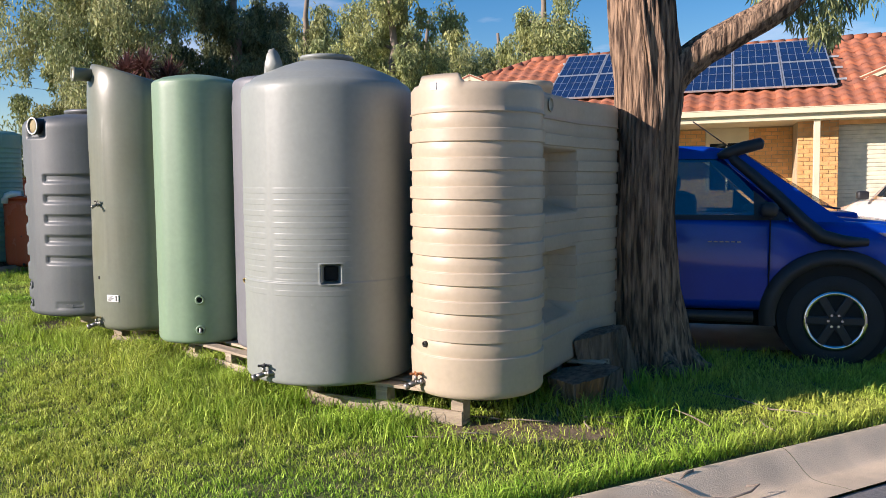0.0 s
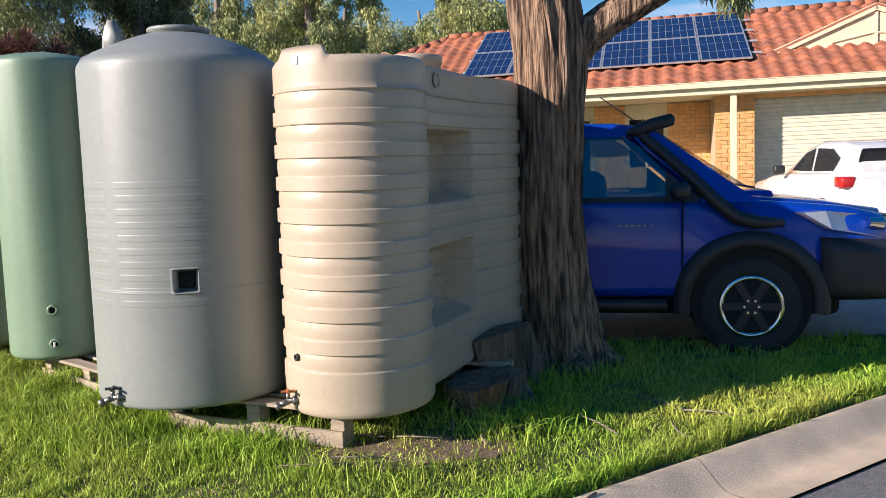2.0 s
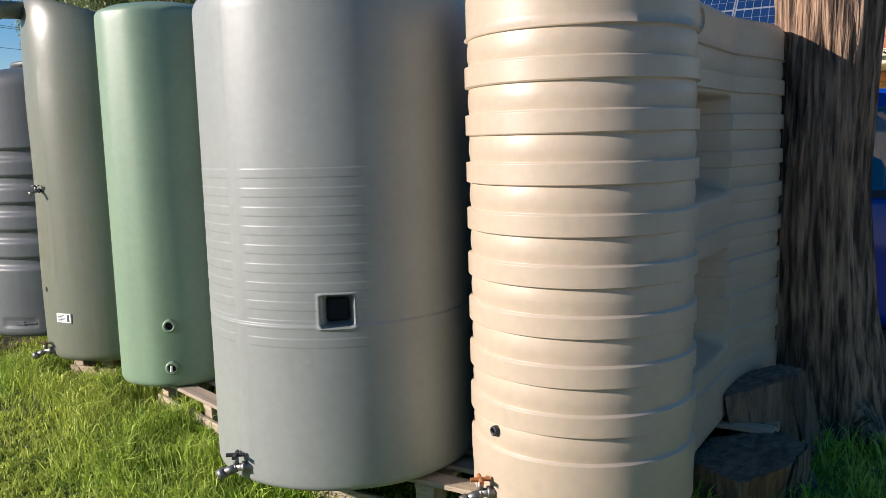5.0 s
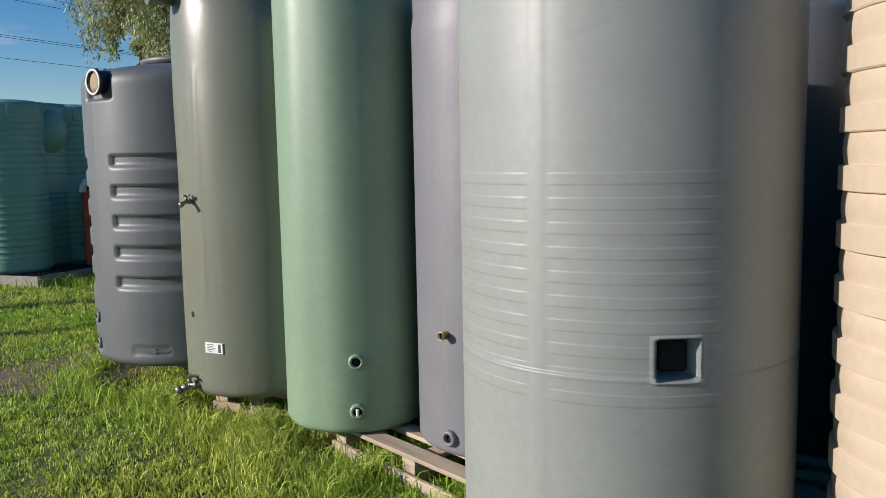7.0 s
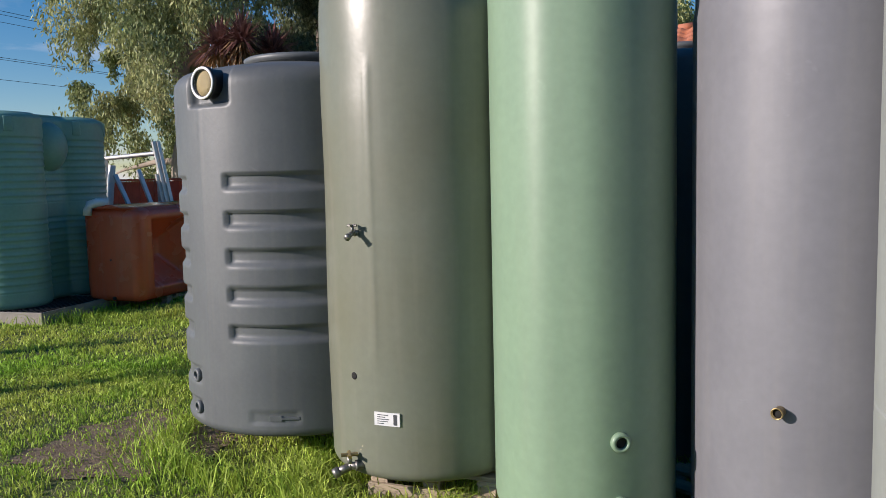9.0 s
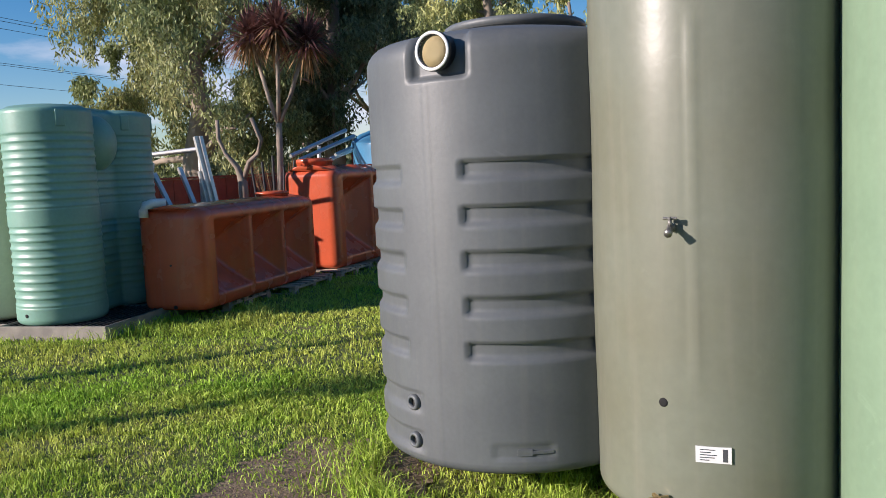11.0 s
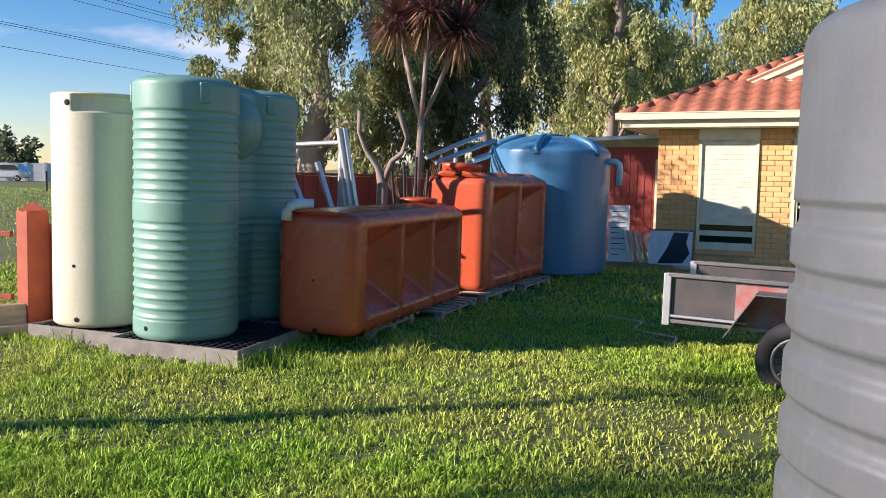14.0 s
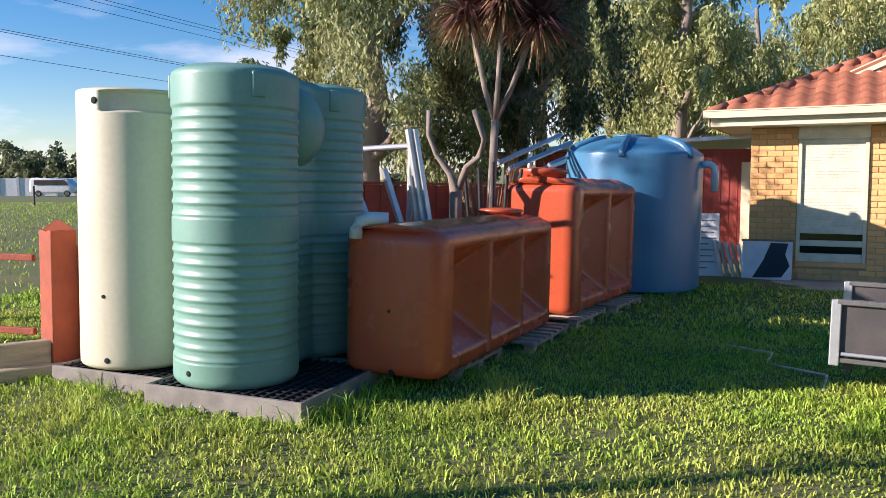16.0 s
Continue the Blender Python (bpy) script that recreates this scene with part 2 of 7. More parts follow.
M_CABGLASS = pane_mat("cab_glass", (0.55, 0.62, 0.64))
M_CARBLUE = mat("blue_car_paint", (0.002, 0.05, 0.40), 0.35, (0.002, 0.04, 0.32), 1.0, 1.0, coat=0.7, spec=0.1)
M_CARWHITE = mat("white_car_paint", (0.74, 0.74, 0.73), 0.25, coat=1.0)
M_TYRE = mat("tyre_rubber", (0.028, 0.028, 0.028), 0.8, bump=0.4, bump_scale=80)
M_RED = mat("red_tail_lens", (0.5, 0.02, 0.02), 0.2, coat=0.5)
M_CHROME = mat("chrome", (0.75, 0.76, 0.78), 0.12, metal=1.0)
M_LENS = mat("headlamp_lens", (0.45, 0.47, 0.5), 0.1, metal=0.4, coat=1.0)
M_REDSHED = mat("red_shed_paint", (0.36, 0.055, 0.04), 0.6, (0.28, 0.045, 0.035), 4.0, 1.0, 0.1)
M_FENCER = mat("red_oxide_wood", (0.40, 0.085, 0.035), 0.75, (0.30, 0.065, 0.03), 6.0, 1.0, 0.4, 40)
M_GALV = mat("galvanised_pipe", (0.62, 0.62, 0.60), 0.4, metal=0.7, bump=0.1)
M_TRAILER = mat("dark_trailer_paint", (0.05, 0.05, 0.052), 0.45, (0.085, 0.075, 0.07), 4.0, 1.0, 0.15)
M_TRED = mat("faded_red_paint", (0.40, 0.06, 0.04), 0.5, (0.26, 0.22, 0.21), 5.0, 1.0, 0.15)
M_SIGNW = mat("white_board", (0.75, 0.75, 0.74), 0.5, (0.62, 0.63, 0.64), 5.0)
M_INK = mat("ink", (0.06, 0.065, 0.075), 0.6)


# ---- mesh helpers ----
def link(name, mesh, material, parent=None, label="", smooth=True):
    if material is not None and not mesh.materials:
        mesh.materials.append(material)
    if smooth:
        mesh.polygons.foreach_set("use_smooth", [True] * len(mesh.polygons))
    ob = new(name, mesh)
    if parent is not None:
        ob.parent = parent
    return tagged(ob, label)


def part(name, bm, material, parent, label="", smooth=False):
    """One bmesh as one mesh object under a thing or a part."""
    me = bpy.data.meshes.new(name)
    bmesh.ops.recalc_face_normals(bm, faces=bm.faces)
    bm.to_mesh(me)
    bm.free()
    return link(name, me, material, parent, label, smooth)


def thing(name, m, label, category, group="", kind=""):
    ob = new(name)
    ob.empty_display_size = 0.1
    ob.matrix_world = m
    return tagged(ob, label, category, group, kind)


def yard(x, y, z=0.0, rz=0.0, rx=0.0, ry=0.0):
    return YARD @ pose(x, y, z, rx, ry, rz)


def box(bm, x0, x1, y0, y1, z0, z1, bevel=0.0, m=None):
    r = bmesh.ops.create_cube(bm, size=1.0)
    bmesh.ops.scale(bm, vec=(x1 - x0, y1 - y0, z1 - z0), verts=r["verts"])
    bmesh.ops.translate(bm, vec=((x0 + x1) / 2, (y0 + y1) / 2, (z0 + z1) / 2), verts=r["verts"])
    vs = r["verts"]
    if bevel:
        es = list({e for v in vs for e in v.link_edges})
        q = bmesh.ops.bevel(bm, geom=es, offset=bevel, segments=2, affect="EDGES", profile=0.5)
        vs = list({v for f in q["faces"] for v in f.verts} | {v for v in vs if v.is_valid})
    if m is not None:
        bmesh.ops.transform(bm, matrix=m, verts=[v for v in vs if v.is_valid])
    return bm


def bx(x0, x1, y0, y1, z0, z1, bevel=0.0, m=None):
    return box(bmesh.new(), x0, x1, y0, y1, z0, z1, bevel, m)


def rod(bm, a, b, r0, r1=None, seg=14):
    a, b = Vector(a), Vector(b)
    d = b - a
    q = bmesh.ops.create_cone(bm, cap_ends=True, segments=seg, radius1=r0, radius2=r0 if r1 is None else r1, depth=d.length)
    m = Matrix.Translation((a + b) / 2) @ d.to_track_quat("Z", "Y").to_matrix().to_4x4()
    bmesh.ops.transform(bm, matrix=m, verts=q["verts"])
    return bm


def rd(a, b, r0, r1=None, seg=14):
    return rod(bmesh.new(), a, b, r0, r1, seg)


def grid_mesh(name, rings, cap=True):
    """A skin over closed rings of equal length, each an (n, 3) array; fans close both ends."""
    n = len(rings[0])
    co = np.concatenate(rings)
    k = len(rings)
    i = np.arange(n)
    j = (i + 1) % n
    faces = []
    for r in range(k - 1):
        a = r * n
        faces.append(np.stack([a + i, a + j, a + n + j, a + n + i], 1))
    quads = np.concatenate(faces).tolist()
    if cap:
        co = np.concatenate([co, [rings[0].mean(0)], [rings[-1].mean(0)]])
        quads += np.stack([j, i, np.full(n, k * n)], 1).tolist()
        quads += np.stack([(k - 1) * n + i, (k - 1) * n + j, np.full(n, k * n + 1)], 1).tolist()
    me = bpy.data.meshes.new(name)
    me.from_pydata(co.tolist(), [], quads)
    me.update()
    return me


def tube(name, pts, radii, seg=12):
    """A round tube through points."""
    pts = [Vector(p) for p in pts]
    rings = []
    up = Vector((0.13, 0.27, 0.95)).normalized()
    for k, p in enumerate(pts):
        d = (pts[min(k + 1, len(pts) - 1)] - pts[max(k - 1, 0)]).normalized()
        s = d.cross(up)
        if s.length < 0.1:
            s = d.cross(Vector((1, 0, 0)))
        s.normalize()
        w = s.cross(d).normalized()
        r = float(radii[k]) if not isinstance(radii, (int, float)) else float(radii)
        rings.append(np.array([p + r * (math.cos(t) * s + math.sin(t) * w) for t in np.linspace(0, 2 * math.pi, seg, endpoint=False)]))
    return grid_mesh(name, rings)


def ring(cx, cy, z, r, seg=24):
    t = np.linspace(0, 2 * np.pi, seg, endpoint=False)
    return np.stack([cx + r * np.cos(t), cy + r * np.sin(t), np.full(seg, z)], 1)


def lathe(name, prof, seg=32):
    """A turned mesh about z from (radius, z) pairs."""
    return grid_mesh(name, [ring(0, 0, z, r, seg) for r, z in prof])


def smoothstep(e0, e1, x):
    t = np.clip((x - e0) / (e1 - e0), 0, 1)
    return t * t * (3 - 2 * t)


def ground_z(x, y):
    """World height of the lawn."""
    x, y = np.asarray(x, float), np.asarray(y, float)
    z = -0.01745 * 14 * np.tanh((x + 0.026) / 14)
    rise = 0.10 * smoothstep(4.6, 6.4, y) * smoothstep(1.2, -0.6, x)
    far = 0.16 * smoothstep(14, 19, y)
    z = z + np.maximum(rise, far)
    # verge and road
    s = (y - 3.44 - 0.54 * x) / 1.137
    return z - 0.16 * smoothstep(0.02, -0.35, s)


# ---- ground ----
def sheet(name, xs, ys, zfun, material, label, category="ground", kind="structure", keep=None):
    gx, gy = np.meshgrid(xs, ys)
    gz = zfun(gx, gy)
    nx, ny = len(xs), len(ys)
    co = np.stack([gx.ravel(), gy.ravel(), gz.ravel()], 1)
    a = (np.arange(ny - 1)[:, None] * nx + np.arange(nx - 1)[None, :]).ravel()
    quads = np.stack([a, a + 1, a + nx + 1, a + nx], 1)
    if keep is not None:
        mid = co[quads].mean(1)
        quads = quads[keep(mid[:, 0], mid[:, 1])]
    me = bpy.data.meshes.new(name)
    me.from_pydata(co.tolist(), [], quads.tolist())
    me.update()
    ob = link(name, me, material)
    return tagged(ob, label, category, "", kind)


def spread(lo, hi, step, far, growth=1.45):
    mid = list(np.arange(lo, hi + step / 2, step))
    out, d = [], step
    while (out[-1] if out else hi) < far:
        d *= growth
        out.append((out[-1] if out else hi) + d)
    neg, d = [], step
    while (neg[-1] if neg else lo) > -far:
        d *= growth
        neg.append((neg[-1] if neg else lo) - d)
    return np.array(neg[::-1] + mid + out)


def verge(x, y):
    """Distance from the kerb's back edge, positive on the lawn."""
    return (y - 3.44 - 0.54 * x) / 1.137


def lawn_z(x, y):
    bumps = 0.012 * np.sin(x * 2.1 + 1.3 * np.sin(y * 1.7)) * np.sin(y * 2.6 + 0.7)
    near = smoothstep(30, 15, np.hypot(x, y - 8)) * smoothstep(0.0, 0.4, verge(x, y))
    return ground_z(x, y) + bumps * near


def base_z(x):
    return -0.01745 * 14 * np.tanh((x + 0.026) / 14)


sheet("ground", spread(-12, 8, 0.2, 900), spread(-6, 22, 0.2, 900), lawn_z, M_SOIL, "green lawn turf with worn bare patches", "lawn")


# the road lies along the kerb, built in the kerb's own direction
def road_strip(name, s0, s1, l0, l1, step, zfun, material, label, category, kind="structure", parent=None, ns=2):
    """A strip along the kerb between offsets s0 and s1 (metres to the lawn) and lengths l0 and l1."""
    d = Vector((1, 0.54, 0)).normalized()
    nrm = Vector((-d.y, d.x, 0))
    o = Vector((0, 3.44, 0))
    ls = np.linspace(l0, l1, int((l1 - l0) / step) + 2)
    ss = np.linspace(s0, s1, ns)
    co, quads = [], []
    for q in ls:
        for s in ss:
            p = o + d * q + nrm * s
            co.append((p.x, p.y, float(zfun(p.x, s))))
    m = len(ss)
    for i in range(len(ls) - 1):
        for k in range(m - 1):
            a = i * m + k
            quads.append((a, a + m, a + m + 1, a + 1))
    me = bpy.data.meshes.new(name)
    me.from_pydata(co, [], quads)
    me.update()
    ob = link(name, me, material, parent)
    return tagged(ob, label, category, "", kind)


road_strip("road", -14.0, -0.475, -16, 16, 0.5, lambda x, s: base_z(x) - 0.088 + 0.004 * math.sin(s * 3), M_ASPHALT, "grey coarse asphalt road surface", "road", ns=20)


def kerb_profile(x, s):
    """A rounded back, a soft roll down to the gutter, and a pan that rises a little to the road."""
    if s > -0.012:
        return base_z(x) - 0.25
    back = 0.022 * (1 - float(smoothstep(-0.012, -0.06, s)))
    roll = 0.115 * float(smoothstep(-0.05, -0.26, s))
    pan = 0.018 * float(smoothstep(-0.28, -0.47, s))
    return base_z(x) + 0.022 - back - roll + pan


kerb = thing("kerb", Matrix.Identity(4), "pale rolled concrete kerb and gutter", "kerb", "", "structure")
for k, (a, b) in enumerate(((-16, -9.5), (-9.49, -6.4), (-6.39, -3.4), (-3.39, -0.4), (-0.39, 2.055), (2.06, 4.385), (4.39, 7.2), (7.21, 16))):
    seg = road_strip("kerb_segment", -0.48, 0.0, a, b, 0.2, kerb_profile, M_KERB, "", "", "", kerb, 30)

DRIVE = [(1.9, 7.0), (5.6, 6.6), (16, 10.2), (14.5, 16.0), (6.0, 17.6), (4.4, 12.0), (-2.0, 9.9), (-1.5, 7.9)]


def in_poly(x, y, poly):
    inside = np.zeros(np.shape(x), bool)
    for (x0, y0), (x1, y1) in zip(poly, poly[1:] + poly[:1]):
        cond = (y0 > y) != (y1 > y)
        xi = (x1 - x0) * (y - y0) / (y1 - y0 + 1e-12) + x0
        inside ^= cond & (x < xi)
    return inside


sheet("driveway", np.arange(-2.5, 16.5, 0.15), np.arange(5.0, 18, 0.15), lambda x, y: lawn_z(x, y) + 0.012, M_SLAB, "shaded concrete driveway slab", "driveway", keep=lambda x, y: in_poly(x, y, DRIVE))
# bare earth worn through the turf
for cx, cy, rx, ry in ((-4.25, 7.75, 0.62, 0.60), (0.40, 4.72, 0.70, 0.22)):
    sheet("bare_soil", np.arange(cx - 0.9, cx + 0.9, 0.03), np.arange(cy - 0.9, cy + 0.9, 0.03), lambda x, y: lawn_z(x, y) + 0.006, M_EARTH, "worn patch of bare brown earth", "soil",
          keep=lambda x, y: ((x - cx) / rx) ** 2 + ((y - cy) / ry) ** 2 + 0.35 * np.sin(11 * x + 3 * y) * np.sin(9 * y - 4 * x) < 0.8)


# ---- tanks ----
def angles(n):
    return np.linspace(-np.pi, np.pi, n, endpoint=False)


def shell(name, plan, prof, parent, material, n=128, detail=None, label=""):
    """A moulded tank skin. plan(a): outline (x, y) at angle a from the front, at full size; prof: (z, scale) pairs upwards;
    detail(a, z): how far the skin stands out."""
    a = angles(n)
    px, py = plan(a)
    nx, ny = np.sin(a), -np.cos(a)
    rings = []
    for z, s in prof:
        d = detail(a, z) if detail is not None and s > 0.9 else 0.0
        rings.append(np.stack([px * s + nx * d, py * s + ny * d, np.full(n, z)], 1))
    return link(name, grid_mesh(name, rings), material, parent, label)


def rounded(z0, z1, r, rb, rt, extra, steps=6):
    """Profile with rounded foot and shoulder for a tank of radius r: (z, scale)."""
    out = [(z0, 1 - rb / r)] + [(z0 + rb * (1 - math.cos(t)), 1 - rb * (1 - math.sin(t)) / r) for t in np.linspace(0.2, math.pi / 2, steps)]
    out += [(z, 1.0) for z in extra if z0 + rb < z < z1 - rt]
    out += [(z1 - rt * (1 - math.sin(t)), 1 - rt * (1 - math.cos(t)) / r) for t in np.linspace(0, math.pi / 2 * 0.8, steps)]
    return out


def around(r, a_deg, z):
    """Pose on the skin of a round tank, local -y pointing outwards."""
    a = radians(a_deg)
    return pose(r * math.sin(a), -r * math.cos(a), z, 0, 0, a_deg)


def local_part(name, bm, material, parent, m, label="", smooth=False):
    ob = part(name, bm, material, parent, label, smooth)
    ob.matrix_basis = m
    return ob


def port(parent, m, r=0.022, rim=True, material=None):
    """A small outlet boss with a dark bore."""
    if rim:
        ob = link("outlet", lathe("outlet", [(r * 1.75, -0.01), (r * 1.75, 0.012), (r * 1.55, 0.02), (r * 1.05, 0.022), (r, 0.005), (r * 0.98, -0.005)], 24), material, parent)
        ob.matrix_basis = m @ pose(0, 0, 0, 90)
    b = link("bore", lathe("bore", [(r, -0.012), (r, 0.004), (r * 0.5, 0.0045)], 20), M_HOLE, parent)
    b.matrix_basis = m @ pose(0, 0, 0, 90)


def tap(parent, m, turn=0, material=None, handle=None, size=1.0):
    t = bmesh.new()
    rod(t, (0, 0.02, 0), (0, -0.055, 0), 0.016)
    rod(t, (0, -0.045, 0), (0, -0.10, -0.02), 0.017)
    rod(t, (0, -0.095, -0.018), (0, -0.118, -0.03), 0.022)
    rod(t, (0, -0.05, 0), (0, -0.05, 0.045), 0.011)
    rod(t, (0, -0.012, 0), (0, -0.026, 0), 0.025, seg=6)
    body = part("tap", t, material or M_STEELD, parent, "metal garden tap", True)
    body.matrix_basis = m @ pose(0, 0, 0, 0, 0, turn) @ Matrix.Scale(size, 4)
    hd = bmesh.new()
    rod(hd, (-0.036, -0.05, 0.05), (0.036, -0.05, 0.05), 0.008)
    rod(hd, (0, -0.086, 0.05), (0, -0.014, 0.05), 0.008)
    part("handle", hd, handle or M_BRASS, body)


def stub(parent, m, r, length, material, inner=None, name="inlet_pipe"):
    ob = link(name, lathe(name, [(r, -0.02), (r, length * 0.8), (r * 1.12, length * 0.82), (r * 1.12, length), (r * 0.9, length), (r * 0.88, length - 0.012)], 28), material, parent)
    ob.matrix_basis = m @ pose(0, 0, 0, 90)
    s = link("screen", lathe("screen", [(r * 0.89, length - 0.02), (r * 0.89, length - 0.012), (r * 0.3, length - 0.011)], 24), inner or M_MESH, ob, "fine mesh screen")
    return ob


def lid(parent, x, y, z, r, h, material):
    ob = link("lid", lathe("lid", [(r, -0.06), (r, h * 0.55), (r * 1.06, h * 0.6), (r * 1.06, h * 0.9), (r * 1.02, h), (r * 0.5, h + 0.012), (r * 0.1, h + 0.015)], 40), material, parent)
    ob.matrix_basis = pose(x, y, z)
    return ob


def bump_win(a, a0, a1, soft):
    return smoothstep(a0 - soft, a0 + soft, a) * smoothstep(a1 + soft, a1 - soft, a)


def box_win(z, z0, z1, soft):
    return float(smoothstep(z0 - soft, z0 + soft, z) * smoothstep(z1 + soft, z1 - soft, z))


def circle_plan(r):
    return lambda a: (r * np.sin(a), -r * np.cos(a))


def round_tank_grey():
    r, z0 = 0.557, 0.233
    ob = thing("water_tank", yard(-0.761, 5.453), "grey round water tank with domed top and moulded ribs", "water tank")

    def detail(a, z):
        d = np.zeros_like(a)
        ad = np.degrees(a)
        for k in range(10):
            zt = 1.452 - 0.0695 * k
            dz = zt - z
            prof = box_win(dz, 0.0, 0.033, 0.0016)
            d += 0.0009 * prof * (bump_win(ad, -29, 21, 1.0) + bump_win(ad, -95, -37, 1.0))
        d += 0.0016 * bump_win(ad, -35.5, -30.5, 0.5) * box_win(z, 0.3, 2.06, 0.02)
        d -= 0.075 * bump_win(ad, 3.2, 14.5, 0.9) * box_win(z, 0.872, 0.985, 0.007)
        d += 0.006 * bump_win(ad, 1.6, 16.0, 0.6) * box_win(z, 0.86, 0.997, 0.004) * (1 - bump_win(ad, 3.2, 14.5, 0.9) * box_win(z, 0.872, 0.985, 0.007))
        return d

    zs = list(np.arange(0.3, 0.78, 0.04)) + [1.452 - 0.0695 * k - q for k in range(9, -1, -1) for q in (0.052, 0.044, 0.0375, 0.0347, 0.033, 0.0313, 0.0285, 0.020, 0.012, 0.0045, 0.0017, 0.0, -0.0017, -0.0045)] + list(np.arange(1.5, 2.07, 0.04))
    zs = sorted(zs + [0.858, 0.862, 0.868, 0.876, 0.98, 0.989, 0.994, 0.999])
    prof = rounded(z0, 2.125, r, 0.03, 0.07, zs)
    prof += [(2.15, 0.86), (2.19, 0.70), (2.225, 0.55), (2.255, 0.40), (2.265, 0.33)]
    shell("shell", circle_plan(r), prof, ob, M_GREY, 330, detail)
    lid(ob, 0, 0, 2.25, 0.165, 0.055, M_GREY)
    fin = bmesh.new()
    pts = [(-0.06, 2.13), (-0.052, 2.24), (-0.035, 2.315), (-0.01, 2.345), (0.02, 2.335), (0.05, 2.28), (0.075, 2.16)]
    front = [fin.verts.new((x, -0.05, z)) for x, z in pts]
    back = [fin.verts.new((x, 0.05, z)) for x, z in pts]
    fin.faces.new(front)
    fin.faces.new(back[::-1])
    for k in range(len(pts)):
        q = (k + 1) % len(pts)
        fin.faces.new((front[k], back[k], back[q], front[q]))
    bmesh.ops.bevel(fin, geom=list(fin.edges), offset=0.012, segments=2, affect="EDGES")
    local_part("lifting_lug", fin, M_GREY, ob, pose(-0.33, -0.12, 0, 0, 0, 12), smooth=True)
    # near-black box inside the recess stands in for its deep shade
    local_part("recess_shade", bx(-0.042, 0.042, -0.012, 0.0, -0.044, 0.044, 0.01), M_HOLE, ob, around(r - 0.062, 8.6, 0.928))
    tap(ob, around(r, -33.5, 0.30), -50, M_STEELD, M_BLACK)
    return ob


def charcoal_tank():
    r, z0 = 0.628, 0.285
    ob = thing("water_tank", yard(-3.3, 7.823), "charcoal round water tank with recessed band grooves", "water tank")

    def detail(a, z):
        ad = np.degrees(a)
        d = np.zeros_like(a)
        for k in range(5):
            zt = 1.555 - 0.181 * k
            d -= 0.022 * bump_win(ad, -22.5, 95, 1.0) * float(smoothstep(zt + 0.004, zt - 0.004, z) * smoothstep(zt - 0.085, zt - 0.05, z)) * smoothstep(100, -24, ad) ** 0.35
            zl = zt - 0.012
            d -= 0.018 * bump_win(ad, -130, -51, 1.2) * float(smoothstep(zl + 0.004, zl - 0.004, z) * smoothstep(zl - 0.085, zl - 0.05, z))
        for zt in (0.60, 0.43):
            d -= 0.015 * bump_win(ad, -120, -45, 1.5) * float(smoothstep(zt + 0.004, zt - 0.004, z) * smoothstep(zt - 0.1, zt - 0.06, z))
        d -= 0.045 * bump_win(ad, -43, -19.5, 1.0) * box_win(z, 1.885, 2.3, 0.012)
        d += 0.003 * bump_win(ad, -36.3, -35.4, 0.3) * box_win(z, 0.3, 1.87, 0.01)
        d -= 0.006 * bump_win(ad, -14, 8, 0.4) * box_win(z, 0.355, 0.415, 0.004)
        return d

    zs = list(np.arange(0.32, 1.96, 0.0105))
    prof = rounded(z0, 2.065, r, 0.045, 0.09, zs)
    prof += [(2.085, 0.72), (2.10, 0.58), (2.11, 0.5)]
    shell("shell", circle_plan(r), prof, ob, M_CHAR, 260, detail)
    lid(ob, 0.05, 0.0, 2.08, 0.30, 0.075, M_CHAR)
    inl = stub(ob, around(r - 0.10, -31, 1.985), 0.07, 0.115, M_BLACK, M_MESH, "inlet")
    link("ring", grid_mesh("ring", [ring(0, 0, z, q, 32) for q, z in ((0.070, 0.105), (0.0775, 0.112), (0.076, 0.119), (0.0655, 0.119), (0.062, 0.108))], False), M_PVC, inl, "white plastic ring")
    for a_deg, z in ((-50, 0.548), (-50, 0.385)):
        port(ob, around(r - 0.016, a_deg, z), 0.02, True, M_CHAR)
    for k, (w, h) in enumerate(((0.06, 0.028), (0.09, 0.012))):
        t = bx(-w / 2, w / 2, -0.004, 0.004, -h / 2, h / 2, 0.001)
        local_part("raised_marking", t, M_CHAR, ob, around(r - 0.005, -3.0 + 6.5 * k, 0.384))
    return ob


